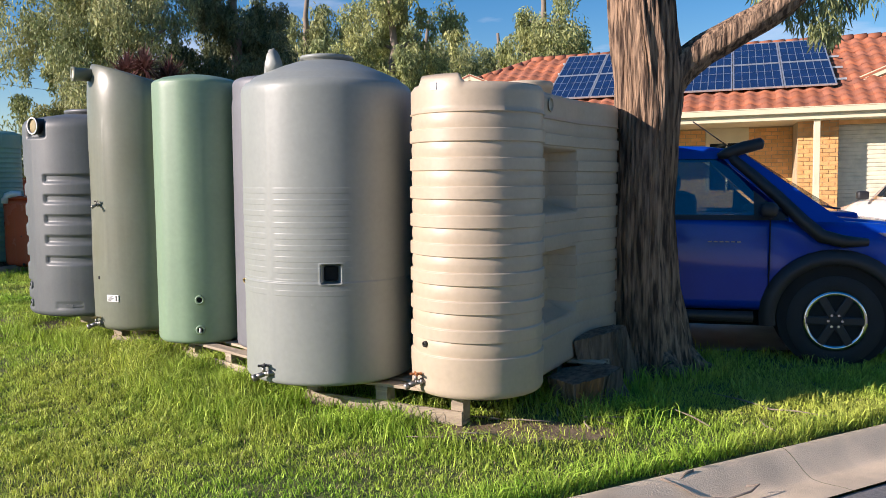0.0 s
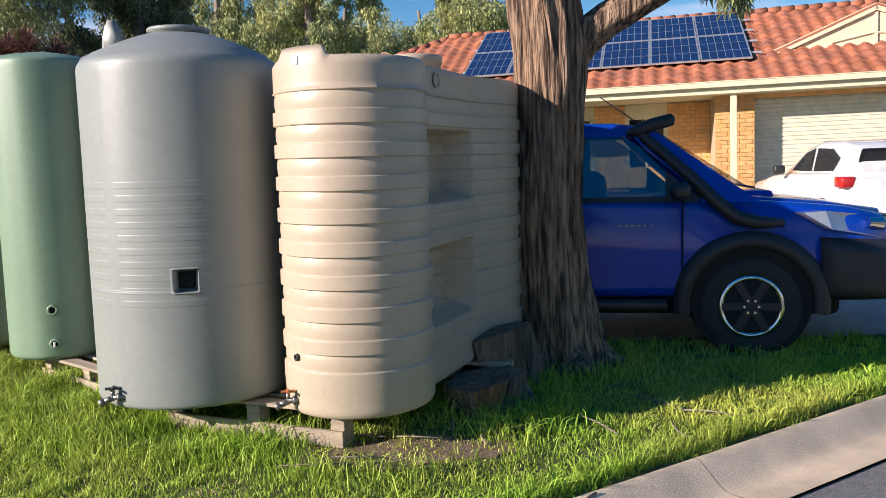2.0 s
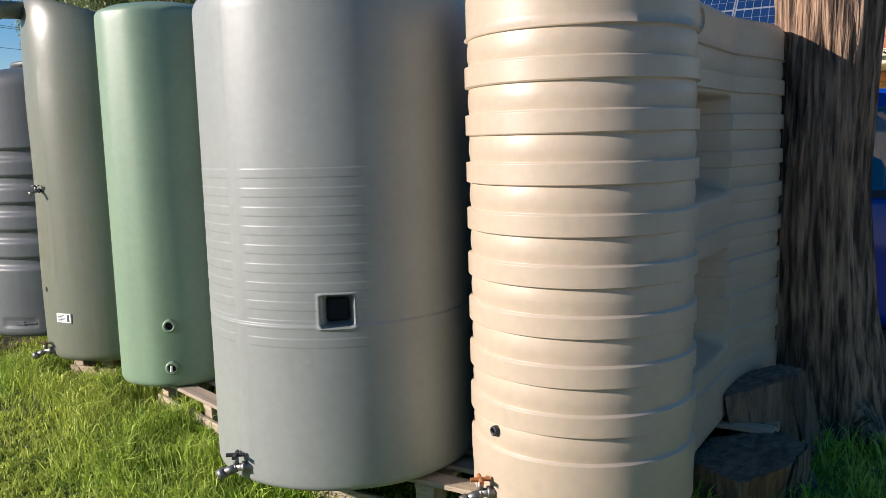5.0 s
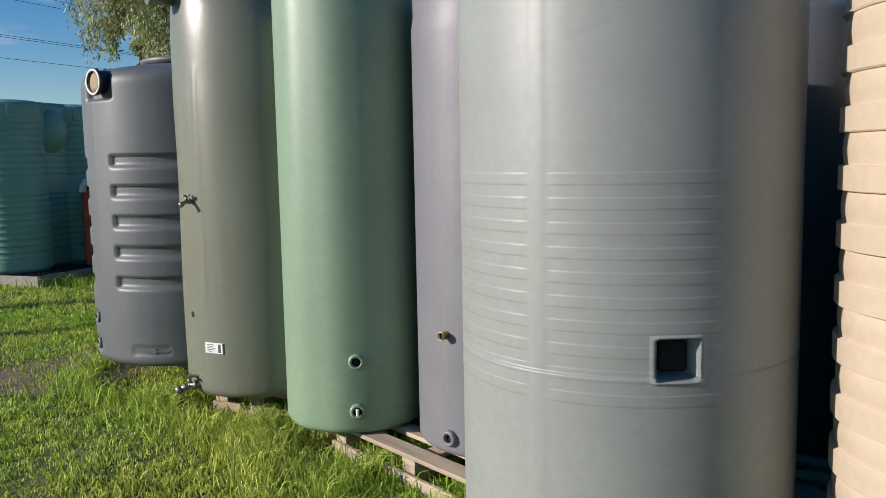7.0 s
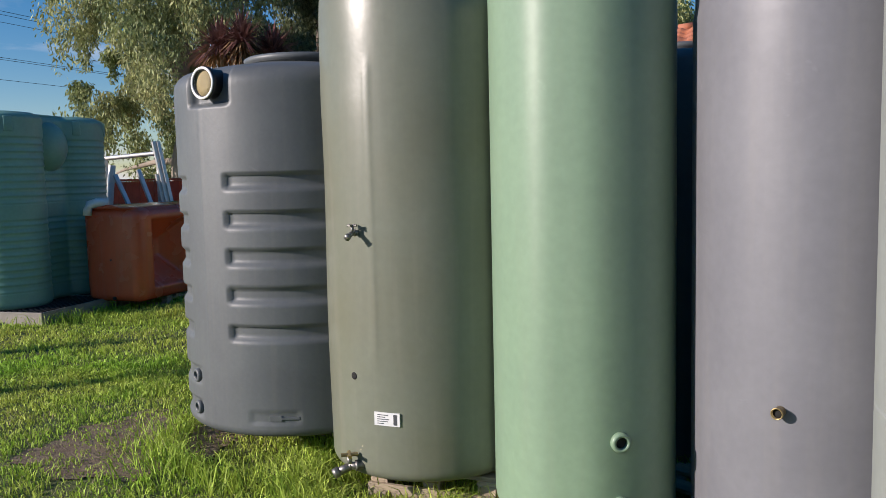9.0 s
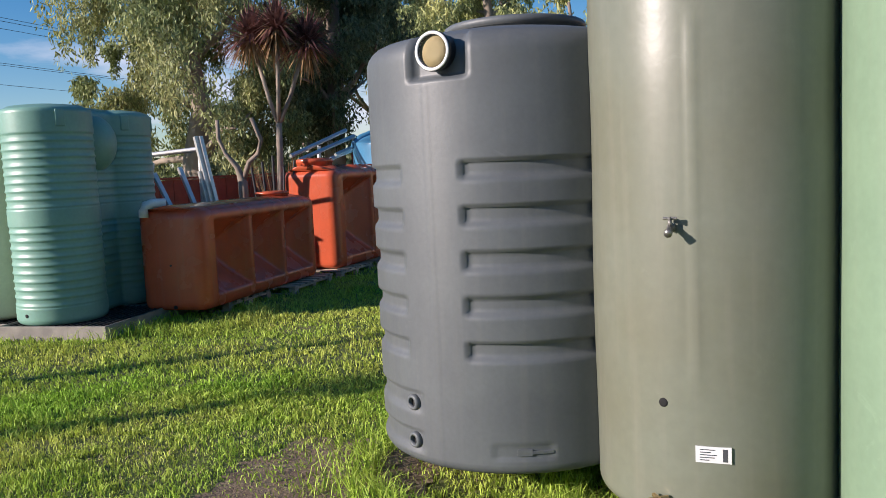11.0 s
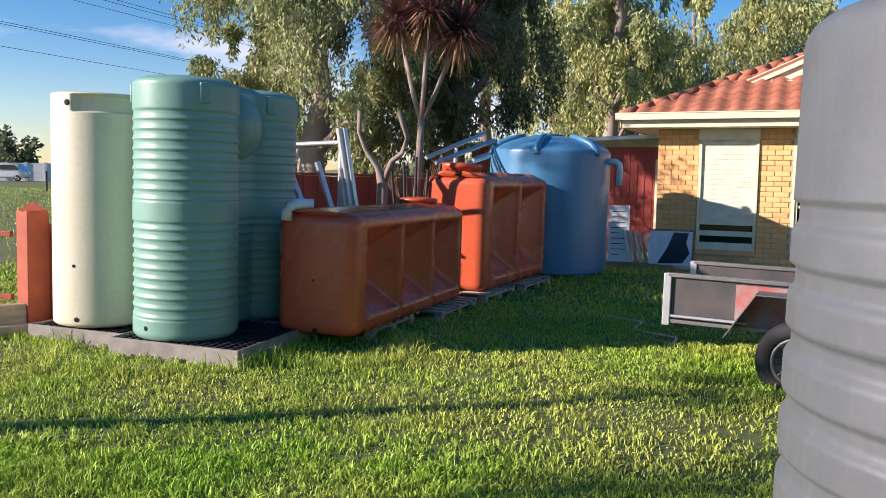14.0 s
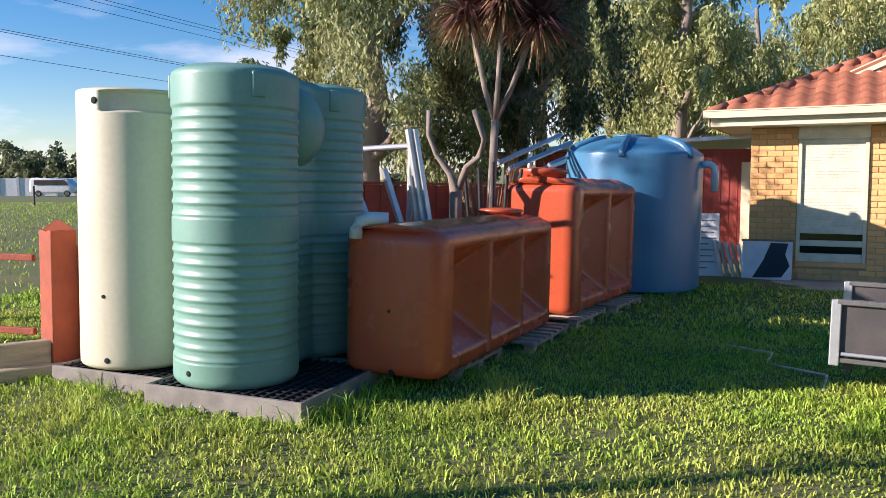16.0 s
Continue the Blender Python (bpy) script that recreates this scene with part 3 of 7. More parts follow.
def olive_tank():
    r, z0 = 0.453, 0.25
    ob = thing("water_tank", yard(-2.589, 7.137), "tall olive round water tank with brass tap halfway up", "water tank")

    def detail(a, z):
        ad = np.degrees(a)
        return 0.005 * bump_win(ad, -27.5, -25.0, 0.8) * box_win(z, 0.75, 1.98, 0.02) + 0.003 * np.sin(z * 5 + 2 * a) * float(smoothstep(2.0, 1.8, z))

    prof = rounded(z0, 2.06, r, 0.05, 0.03, list(np.arange(0.3, 2.03, 0.04)))[:-5]
    a = angles(160)
    px, py = circle_plan(r)(a)
    rings = []
    for z, s in prof:
        d = detail(a, z)
        rings.append(np.stack([(px + np.sin(a) * d) * s, (py - np.cos(a) * d) * s, np.full(160, z)], 1))
    # the crown: a saddle, high at the left and rear, falling to the front right
    top = 2.335 + 0.115 * np.cos(a + radians(62)) + 0.02 * np.cos(2 * (a + radians(62)))
    for q in np.linspace(0, 1, 14)[1:]:
        s = 1 - 0.10 * q ** 3
        rings.append(np.stack([px * s, py * s, 2.03 + (top - 2.03) * (q * (1.35 - 0.35 * q))], 1))
    for s, h in ((0.86, 0.010), (0.72, 0.018), (0.5, 0.025), (0.3, 0.028)):
        base = 2.345 + (top - 2.345) * s
        rings.append(np.stack([px * s, py * s, base + h], 1))
    link("shell", grid_mesh("shell", rings), M_OLIVE, ob)
    stub(ob, around(r - 0.03, -52, 2.375), 0.052, 0.15, M_OLIVE, M_CREAM, "inlet_pipe")
    tap(ob, around(r, -36, 1.30), 10, M_STEELD, M_STEELD, 0.62)
    tap(ob, around(r, -38, 0.305), -40, M_STEELD, M_BRASS)
    port(ob, around(r, -41, 0.69), 0.016, False)
    card = part("label", bx(-0.058, 0.058, -0.0035, 0.004, -0.028, 0.028), M_SIGNW, ob, "small white printed label")
    card.matrix_basis = around(r + 0.002, -20.0, 0.525)
    for k in range(5):
        ink = bx(-0.044, -0.044 + (0.05, 0.036, 0.055, 0.048, 0.03)[k], -0.0046, -0.003, 0.016 - 0.009 * k, 0.019 - 0.009 * k)
        part("print_bar", ink, M_INK, card)
    part("print_block", bx(0.03, 0.046, -0.0046, -0.003, -0.022, 0.022), M_INK, card)
    return ob


def green_tank():
    ob = thing("water_tank", yard(-1.95, 6.62), "light green smooth water tank with two outlets", "water tank")
    rx, ry = 0.352, 0.41

    def plan(a):
        c, s = np.cos(a), np.sin(a)
        k = (np.abs(s) ** 2.15 + np.abs(c) ** 2.15) ** (-1 / 2.15)
        return rx * k * s, -ry * k * c

    prof = rounded(0.235, 2.275, 0.36, 0.035, 0.035, list(np.arange(0.3, 2.22, 0.1)))
    prof += [(2.295, 0.80), (2.312, 0.6), (2.325, 0.4), (2.33, 0.2)]
    shell("shell", plan, prof, ob, M_GREEN, 140, lambda a, z: 0.003 * np.cos(10 * a) * np.exp(-((np.degrees(a) + 20) / 60) ** 2))
    for z, d in ((0.583, -0.403), (0.35, -0.403)):
        port(ob, pose(0.075, d, z, 0, 0, 9), 0.021, True, M_GREEN)
    pg = bmesh.new()
    rod(pg, (0, -0.02, 0.016), (0, -0.03, -0.016), 0.007)
    local_part("plug", pg, M_PVC, ob, pose(0.075, -0.403, 0.35, 0, 0, 9))
    return ob


def slate_tank():
    ob = thing("water_tank", yard(-1.19, 6.262), "narrow slate grey slimline water tank", "water tank")

    def plan(a):
        c, s = np.cos(a), np.sin(a)
        x, y = 0.4 * s, -0.4 * c
        return x, np.where(y > 0, y * 1.4, y)

    prof = rounded(0.25, 2.25, 0.4, 0.03, 0.05, list(np.arange(0.3, 2.19, 0.05)))
    prof += [(2.262, 0.7), (2.265, 0.3)]
    shell("shell", plan, prof, ob, M_SLATE, 120, lambda a, z: 0.004 * bump_win(np.degrees(a), -41, -39.5, 0.4) * box_win(z, 0.9, 2.1, 0.02) - 0.008 * box_win(z, 2.06, 2.3, 0.006))
    stub(ob, around(0.4, -36.5, 0.77), 0.017, 0.04, M_BRASS, M_HOLE, "outlet_nipple")
    port(ob, around(0.4, -35, 0.33), 0.02, True, M_SLATE)
    return ob


def two_lobe(half, r, waist, front_flat=1.0):
    """Plan of a tank with two round ends and a pinched middle, long axis along y."""
    def plan(a):
        t = a / np.pi                      # -1..1
        c, s = np.cos(a), np.sin(a)
        sg = np.sign(s)
        # racetrack by angle: walk round by arc length
        q = np.pi * r / 2
        per = q + 2 * half + q             # half of the outline, front to back
        w = np.abs(t) * per
        x = np.where(w < q, r * np.sin(w / r), np.where(w < q + 2 * half, r, r * np.sin((per - w) / r)))
        y = np.where(w < q, -half - r * np.cos(w / r), np.where(w < q + 2 * half, -half + (w - q), half + r * np.cos((per - w) / r)))
        x = x - waist * np.where(np.abs(y) < half, np.cos(np.clip(y / half, -1, 1) * np.pi / 2) ** 0.7, 0)
        return sg * np.where(sg == 0, 0, x), y
    return plan


def beige_tank():
    half, r = 0.79, 0.405
    ob = thing("water_tank", yard(0.585, 5.72, 0.22, -28.1), "beige ribbed slimline water tank with two recesses", "water tank")
    # half outline from the front's middle round the near side to the back: a full front lobe, a pinched side, a back lobe
    waist = 0.30
    turn_in = math.pi - math.asin(waist / r)
    th = np.linspace(0, turn_in, 74)
    y_in = -half - r * math.cos(turn_in)
    ys = np.linspace(y_in, half, 62)[1:]
    tb = np.linspace(math.pi / 2, 0, 36)[1:]
    swell = smoothstep(half - 0.62, half, ys)
    hx = np.concatenate([r * np.sin(th), waist + (r - waist) * swell, r * np.sin(tb)])
    hy = np.concatenate([-half - r * np.cos(th), ys, half + r * np.cos(tb)])
    px = np.concatenate([hx, -hx[1:-1][::-1]])
    py = np.concatenate([hy, hy[1:-1][::-1]])
    n = len(px)
    tx, ty = np.roll(px, -1) - np.roll(px, 1), np.roll(py, -1) - np.roll(py, 1)
    ln = np.hypot(tx, ty) + 1e-9
    nx, ny = ty / ln, -tx / ln
    front_turn = np.degrees(np.arctan2(px, -(py + half)))     # angle round the front lobe
    H = 1.83
    pitch = 0.166
    rings = [np.stack([px * 0.95, py * 0.985, np.full(n, 0.0)], 1)]
    steps = (0.0, 0.012, 0.2, 0.385, 0.405, 0.425, 0.445, 0.56, 0.70, 0.84, 0.955, 0.972, 0.99)
    zs = [0.004, 0.012, 0.03, 0.05, 0.10] + [0.173 + pitch * (k + f) for k in range(9) for f in steps] + [1.668, 1.70, 1.74, 1.78, 1.80, 1.815, H]
    zs += [e + q for e in (1.05, 1.47, 0.33, 0.80) for q in (-0.012, -0.004, 0.004, 0.012)]
    recess = np.where((px > 0) & (py > y_in - 0.004), 1.0, 0.0) * smoothstep(0.19, 0.165, py)

    def window(z, z0, z1):
        return float(smoothstep(z0 - 0.008, z0 + 0.07, z) * smoothstep(z1 + 0.008, z1 - 0.008, z))

    for z in sorted(zs):
        f = (z - 0.173) / pitch
        f -= math.floor(f)
        if z > 1.667:
            d = 0.0
        elif z < 0.172:
            d = 0.004
        elif f < 0.415:
            d = 0.008
        else:
            d = 0.008 if f > 0.98 else -0.008 + 0.006 * math.sin(math.pi * (f - 0.415) / 0.56)
        foot = 0.02 * (1 - min(z / 0.03, 1)) ** 2
        cut = recess * (window(z, 1.05, 1.47) + window(z, 0.33, 0.80))
        top_in = 0.02 * smoothstep(H - 0.03, H, z)
        x = px + nx * (d - foot - top_in) - 0.2 * cut
        y = py + ny * (d - foot - top_in)
        zz = np.full(n, z)
        if z > H - 0.05:
            front = bump_win(front_turn, -34, 12, 2.5) * (py < -half)
            zz = zz + 0.05 * front * (z - H + 0.05) / 0.05
        rings.append(np.stack([x, y, zz], 1))
    for s, h in ((0.93, 0.0), (0.90, -0.03), (0.75, -0.02), (0.4, 0.02)):
        rings.append(np.stack([px * s, py * (1 - (1 - s) * 0.5), np.full(n, H + h)], 1))
    link("shell", grid_mesh("shell", rings), M_BEIGE, ob)
    lid(ob, -0.02, 0.06, H, 0.17, 0.12, M_BEIGE)
    port_ob = stub(ob, pose(0.298, -0.34, 1.755, 0, 0, 90), 0.042, 0.012, M_BEIGE, M_STEELD, "overflow")
    m_front = pose(0, -half, 0) @ around(r - 0.008, -24, 0.305)
    port(ob, m_front, 0.011, True, M_BLACK)
    tap(ob, pose(0, -half, 0) @ around(r, -26, 0.075), -25, M_STEELD, M_RUST)
    sticker = part("sticker", bx(-0.02, 0.02, -0.003, 0.003, -0.02, 0.02), M_SIGNW, ob)
    sticker.matrix_basis = pose(0, -half, 0) @ around(r + 0.001, -12, 1.81)
    return ob


def sage_tank():
    ax = math.degrees(math.atan2(0.20, 1.05))
    half, r = 0.53, 0.41
    ob = thing("water_tank", yard(-7.22, 12.455, 0.235, -ax), "sage green ribbed twin-lobe water tank", "water tank")
    n = 220
    a = angles(n)
    q = np.pi * r
    # two full lobes joined by a narrow neck
    t = np.linspace(-np.pi, np.pi, n, endpoint=False)
    side = np.abs(t) / np.pi
    w1 = side / 0.46 * radians(150)
    w2 = (1 - side) / 0.46 * radians(150)
    x = np.where(side < 0.46, r * np.sin(w1), np.where(side > 0.54, r * np.sin(w2), r * math.sin(radians(150))))
    y = np.where(side < 0.46, -half - r * np.cos(w1), np.where(side > 0.54, half + r * np.cos(w2), (side - 0.5) / 0.04 * (half - r * math.cos(radians(30)))))
    px, py = np.sign(t) * x, y
    ny = np.where(side < 0.46, -np.cos(w1), np.where(side > 0.54, np.cos(w2), 0))
    nx = np.sign(t) * np.where(side < 0.46, np.sin(w1), np.where(side > 0.54, np.sin(w2), 1.0))
    H = 2.02
    rings = []
    zs = np.concatenate([[0, 0.008, 0.02, 0.035, 0.05], np.arange(0.06, H - 0.05, 0.009), H - 0.05 + 0.05 * np.sin(np.linspace(0, math.pi / 2, 6))])
    for z in zs:
        d = -0.03 * (1 - min(z / 0.05, 1)) ** 2 - (0.05 * (1 - math.sqrt(max(0, 1 - ((z - H + 0.05) / 0.05) ** 2))) if z > H - 0.05 else 0)
        if (0.165 < z < 0.915) or (1.085 < z < 1.78):
            f = (z - 0.165) / 0.0765
            f -= math.floor(f)
            d += 0.010 * float(smoothstep(0.0, 0.14, f) * smoothstep(0.62, 0.16, f)) - 0.010
        rings.append(np.stack([px + nx * d, py + ny * d, np.full(n, z)], 1))
    for s, h in ((0.8, 0.02), (0.5, 0.035), (0.2, 0.04)):
        yy = np.where(py < 0, (py + half) * s - half, (py - half) * s + half)
        rings.append(np.stack([px * s, yy, np.full(n, H + h)], 1))
    link("shell", grid_mesh("shell", rings), M_TEAL, ob)
    # bulging link between the lobes
    neck = bmesh.new()
    bmesh.ops.create_uvsphere(neck, u_segments=28, v_segments=18, radius=0.26)
    bmesh.ops.scale(neck, vec=(1.0, 1.0, 1.15), verts=neck.verts)
    local_part("joining_bulge", neck, M_TEAL, ob, pose(0.10, -0.02, 1.70), smooth=True)
    for yc, angs in ((-half, (-62, 52)), (half, (52, 120))):
        for k in angs:
            lug = bx(-0.045, 0.045, -0.012, 0.02, -0.10, 0.06, 0.012)
            local_part("lifting_lug", lug, M_TEAL, ob, pose(0, yc, 0) @ around(r, k, H - 0.09), smooth=True)
    port(ob, pose(0, -half, 0) @ around(r, -14, 0.095), 0.018, False)
    return ob


def cream_tank():
    ob = thing("water_tank", yard(-8.22, 12.32, 0.215, 18), "smooth cream slimline water tank with stepped top", "water tank")
    r, half = 0.40, 0.55

    def plan(a):
        x, y = two_lobe(half, r, 0.0)(a)
        return x, y + half

    prof = rounded(0, 1.95, 0.4, 0.05, 0.02, list(np.arange(0.1, 1.75, 0.06)) + list(np.arange(1.76, 1.93, 0.008)))
    n = 160
    a = angles(n)
    px, py = plan(a)
    rings = []
    for z, s in prof:
        zz = np.full(n, z)
        inset = 0.045 * box_win(z, 1.79, 1.925, 0.006) * bump_win(a, -0.22, 1.3, 0.02)
        rings.append(np.stack([px * s - np.sin(a) * inset, (py - half) * s + half + np.cos(a) * inset, zz], 1))
    z_top = rings[-1][:, 2]
    for s in (0.8, 0.5, 0.2):
        rings.append(np.stack([px * s, (py - half) * s + half, z_top * s + 1.97 * (1 - s)], 1))
    link("shell", grid_mesh("shell", rings), M_CREAM, ob)
    port(ob, around(r, -22, 0.085), 0.02, False)
    port(ob, around(r, -25, 0.53), 0.013, False)
    port(ob, around(r, -32, 1.86), 0.024, False)
    return ob


def terracotta_tank(m, length, width, height, bays, label, lid_at=None):
    """Slimline tank with deep window-shaped braces along both long sides. Front end towards local -y; the near side is +x."""
    ob = thing("water_tank", m, label, "water tank", "terracotta slimline tanks")
    k = 64
    rc = 0.13
    zs = np.linspace(0, height, k)
    hw = width / 2
    # outline of a rounded rectangle, by arc length from the front's middle
    out = []
    for u in np.linspace(0, 1, 12, endpoint=False):
        out.append(((hw - rc) * u, 0, 0, -1))
    for u in np.linspace(0, math.pi / 2, 10, endpoint=False):
        out.append((hw - rc + rc * math.sin(u), rc - rc * math.cos(u), math.sin(u), -math.cos(u)))
    for u in np.linspace(0, 1, 120, endpoint=False):
        out.append((hw, rc + (length - 2 * rc) * u, 1, 0))
    for u in np.linspace(0, math.pi / 2, 10, endpoint=False):
        out.append((hw - rc + rc * math.cos(u), length - rc + rc * math.sin(u), math.cos(u), math.sin(u)))
    for u in np.linspace(0, 1, 12):
        out.append(((hw - rc) * (1 - u), length, 0, 1))
    right = np.array(out)
    left = right[1:-1][::-1] * np.array([-1, 1, -1, 1])
    o = np.concatenate([right, left])
    px, py, nx, ny = o.T
    inner0, inner1 = 0.20, length - 0.16
    bw = (inner1 - inner0) / bays
    rings = []
    re = 0.09
    for z in zs:
        d = np.zeros(len(o))
        e = 0.0
        if z < re:
            e = re * (1 - math.sqrt(max(0, 1 - (1 - z / re) ** 2)))
        elif z > height - re:
            e = re * (1 - math.sqrt(max(0, 1 - ((z - height + re) / re) ** 2)))
        f = (py - inner0) / bw
        f = np.where((py > inner0) & (py < inner1), f - np.floor(f), 0.0)
        dy = np.minimum(f, 1 - f) * bw
        side = np.clip((dy - 0.022) / (0.36 * bw), 0, 1)
        low, high = np.clip((z - 0.13) / 0.34, 0, 1), np.clip((height - 0.11 - z) / 0.26, 0, 1)
        slope = np.minimum(np.minimum(side, low), high)
        depth = 1.25 * slope - 0.25 * slope ** 2
        depth = depth * smoothstep(0.0, 0.12, slope)
        d = -0.29 * depth * (np.abs(nx) > 0.999)
        rings.append(np.stack([px + nx * (d - e), py + ny * (d - e), np.full(len(o), z)], 1))
    # crowned top with cross ribs
    for s in (0.85, 0.6, 0.3, 0.08):
        rib = 0.035 * (0.5 + 0.5 * np.cos(py / 0.36 * 2 * np.pi)) * (lid_at is not None)
        rings.append(np.stack([px * s * 0.9, py, np.full(len(o), height) + 0.05 * (1 - s) + rib * (s < 0.8) * (s > 0.1)], 1))
    link("shell", grid_mesh("shell", rings), M_TERRA, ob)
    return ob


def blue_tank():
    ob = thing("water_tank", yard(-4.12, 18.5, 0.16), "large blue round water tank with domed ribbed top", "water tank")
    r = 0.935
    prof = rounded(0, 1.87, r, 0.03, 0.06, list(np.arange(0.1, 1.8, 0.05)))
    prof += [(1.93, 0.84), (1.99, 0.68), (2.04, 0.5), (2.07, 0.32), (2.08, 0.2)]
    shell("shell", circle_plan(r), prof, ob, M_BLUE, 160)
    lid(ob, -0.05, 0, 2.05, 0.24, 0.05, M_BLUE)
    for k in (-75, -15, 45, 105, 165):
        pts = [pose(0, 0, 0, 0, 0, k) @ Vector((0, -q, z)) for q, z in ((0.94, 1.77), (0.915, 1.86), (0.8, 1.95), (0.62, 2.02), (0.42, 2.07))]
        link("dome_rib", tube("dome_rib", pts, [0.045, 0.055, 0.05, 0.045, 0.03], 10), M_BLUE, ob)
    el = tube("overflow_pipe", [(0.86, -0.3, 1.70), (0.98, -0.34, 1.70), (1.03, -0.36, 1.66), (1.04, -0.365, 1.58), (1.04, -0.365, 1.34)], 0.05, 14)
    link("overflow_pipe", el, M_PVC, ob, "grey plastic overflow elbow")
    for k in range(5):
        st = bx(-0.03, 0.03, -0.012, 0.01, -0.045, 0.045, 0.006)
        local_part("grip_block", st, M_PVC, ob, around(r, -88, 0.75 + 0.17 * k))
    return ob


def dark_tank(x, y, r, top):
    ob = thing("water_tank", yard(x, y, 0.02), "dark slim water tank added to fill a gap", "water tank", "dark tanks behind")
    prof = rounded(0, top, r, 0.03, 0.05, list(np.arange(0.1, top, 0.1)))
    prof += [(top + 0.01, 0.6), (top + 0.015, 0.3)]
    shell("shell", circle_plan(r), prof, ob, M_CHAR, 72)
    lid(ob, 0, 0, top, r * 0.4, 0.05, M_CHAR)


# unseen, added behind the front row to keep its gaps black
dark_tank(0.12, 6.62, 0.32, 2.12)
dark_tank(-1.35, 7.45, 0.33, 2.05)
round_tank_grey()
charcoal_tank()
olive_tank()
green_tank()
slate_tank()
beige_tank()
sage_tank()
cream_tank()
t1 = terracotta_tank(yard(-6.34, 12.22, 0.20, -16.3), 2.70, 0.77, 1.03, 3, "terracotta slimline water tank with three braced bays and white elbow")
t2 = terracotta_tank(yard(-5.40, 15.30, 0.20, -20.5), 2.35, 0.86, 1.37, 2, "taller terracotta slimline water tank with two braced bays", (0, 0.4))
lid(t2, -0.1, 0.42, 1.40, 0.25, 0.13, M_TERRA)
lid(t1, -0.05, 2.35, 1.05, 0.2, 0.07, M_TERRA)
elbow = link("elbow_pipe", tube("elbow_pipe", [(-0.06, 0.09, 1.10), (-0.17, 0.02, 1.105), (-0.225, -0.015, 1.085), (-0.245, -0.03, 1.03), (-0.248, -0.032, 0.965)], 0.047, 16), M_PVC, t1, "white plastic elbow pipe")
for x, z in ((0.02, 0.045), (0.0, 0.47)):
    port(t1, pose(x, 0, z), 0.02 if z < 0.2 else 0.012, False)
blue_tank()


# ---- house ----
HOUSE = pose(-2.86, 19.83, 0, 0, 0, -19.3)
house = thing("house", HOUSE, "cream brick bungalow with terracotta tiled roof and solar panels", "house")
EAVE, PITCH, RIDGE = 2.74, 0.445, 4.2


def wall_with_holes(name, u0, u1, z0, z1, i0, i1, holes, material, parent):
    """A wall slab with openings right through it."""
    us = sorted({u0, u1, *[h[0] for h in holes], *[h[1] for h in holes]})
    zs = sorted({z0, z1, *[h[2] for h in holes], *[h[3] for h in holes]})
    bm = bmesh.new()
    for a, b in zip(us, us[1:]):
        for c, d in zip(zs, zs[1:]):
            mu, mz = (a + b) / 2, (c + d) / 2
            if not any(h[0] < mu < h[1] and h[2] < mz < h[3] for h in holes):
                box(bm, a, b, i0, i1, c, d)
    bmesh.ops.remove_doubles(bm, verts=bm.verts, dist=0.0005)
    return part(name, bm, material, parent)


WIN_A = (1.25, 2.21, 0.47, 2.53)
WIN_B = (2.79, 3.72, 0.50, 2.40)
front_wall = wall_with_holes("wall", 0.56, 6.05, 0.0, 2.52, 0.512, 0.72, [WIN_A, WIN_B], M_MORTAR, house)
tagged(front_wall, "cream brick wall in stretcher bond")
part("wall", bx(0.56, 0.74, 0.72, 8.0, 0.0, 2.52), M_MORTAR, house)
porch_wall = wall_with_holes("wall", 6.05, 10.58, 0.0, 2.52, 2.012, 2.2, [(8.79, 9.62, 1.1, 2.2), (7.2, 8.0, 0.1, 2.2)], M_MORTAR, house)
part("wall", bx(5.87, 6.05, 0.72, 2.012, 0.0, 2.52), M_MORTAR, house)
pier = part("wall", bx(10.58, 11.35, 0.612, 2.2, 0.0, 2.56), M_MORTAR, house)
garage_wall = wall_with_holes("wall", 11.35, 16.0, 0.0, 2.60, 0.75, 0.95, [(11.36, 14.2, -0.1, 2.43)], M_MORTAR, house)
part("wall", bx(15.8, 16.0, 0.95, 8.0, 0.0, 2.52), M_MORTAR, house)
part("wall", bx(0.56, 16.0, 7.8, 8.0, 0.0, 2.52), M_MORTAR, house)
part("soffit", bx(0.06, 16.4, 0.02, 2.2, 2.525, 2.545), M_TRIM, house)
part("interior_floor", bx(0.74, 15.8, 0.95, 7.8, 0.0, 0.2), M_SLAB, house)
part("fascia", bx(0.02, 16.4, 0.0, 0.03, 2.53, 2.70, 0.004), M_TRIM, house)
gut = bmesh.new()
box(gut, -0.08, 16.4, -0.115, -0.003, 2.655, 2.665)
box(gut, -0.08, 16.4, -0.115, -0.105, 2.66, 2.765, 0.003)
box(gut, -0.08, 16.4, -0.125, -0.105, 2.755, 2.775, 0.004)
part("gutter", gut, M_TRIM, house, "cream metal gutter")
part("fascia", bx(-0.02, 0.0, 0.0, 8.4, 2.53, 2.74, 0.004), M_TRIM, house)
part("lintel_board", bx(11.35, 14.3, 0.70, 0.748, 2.435, 2.53), M_BRICK, house)

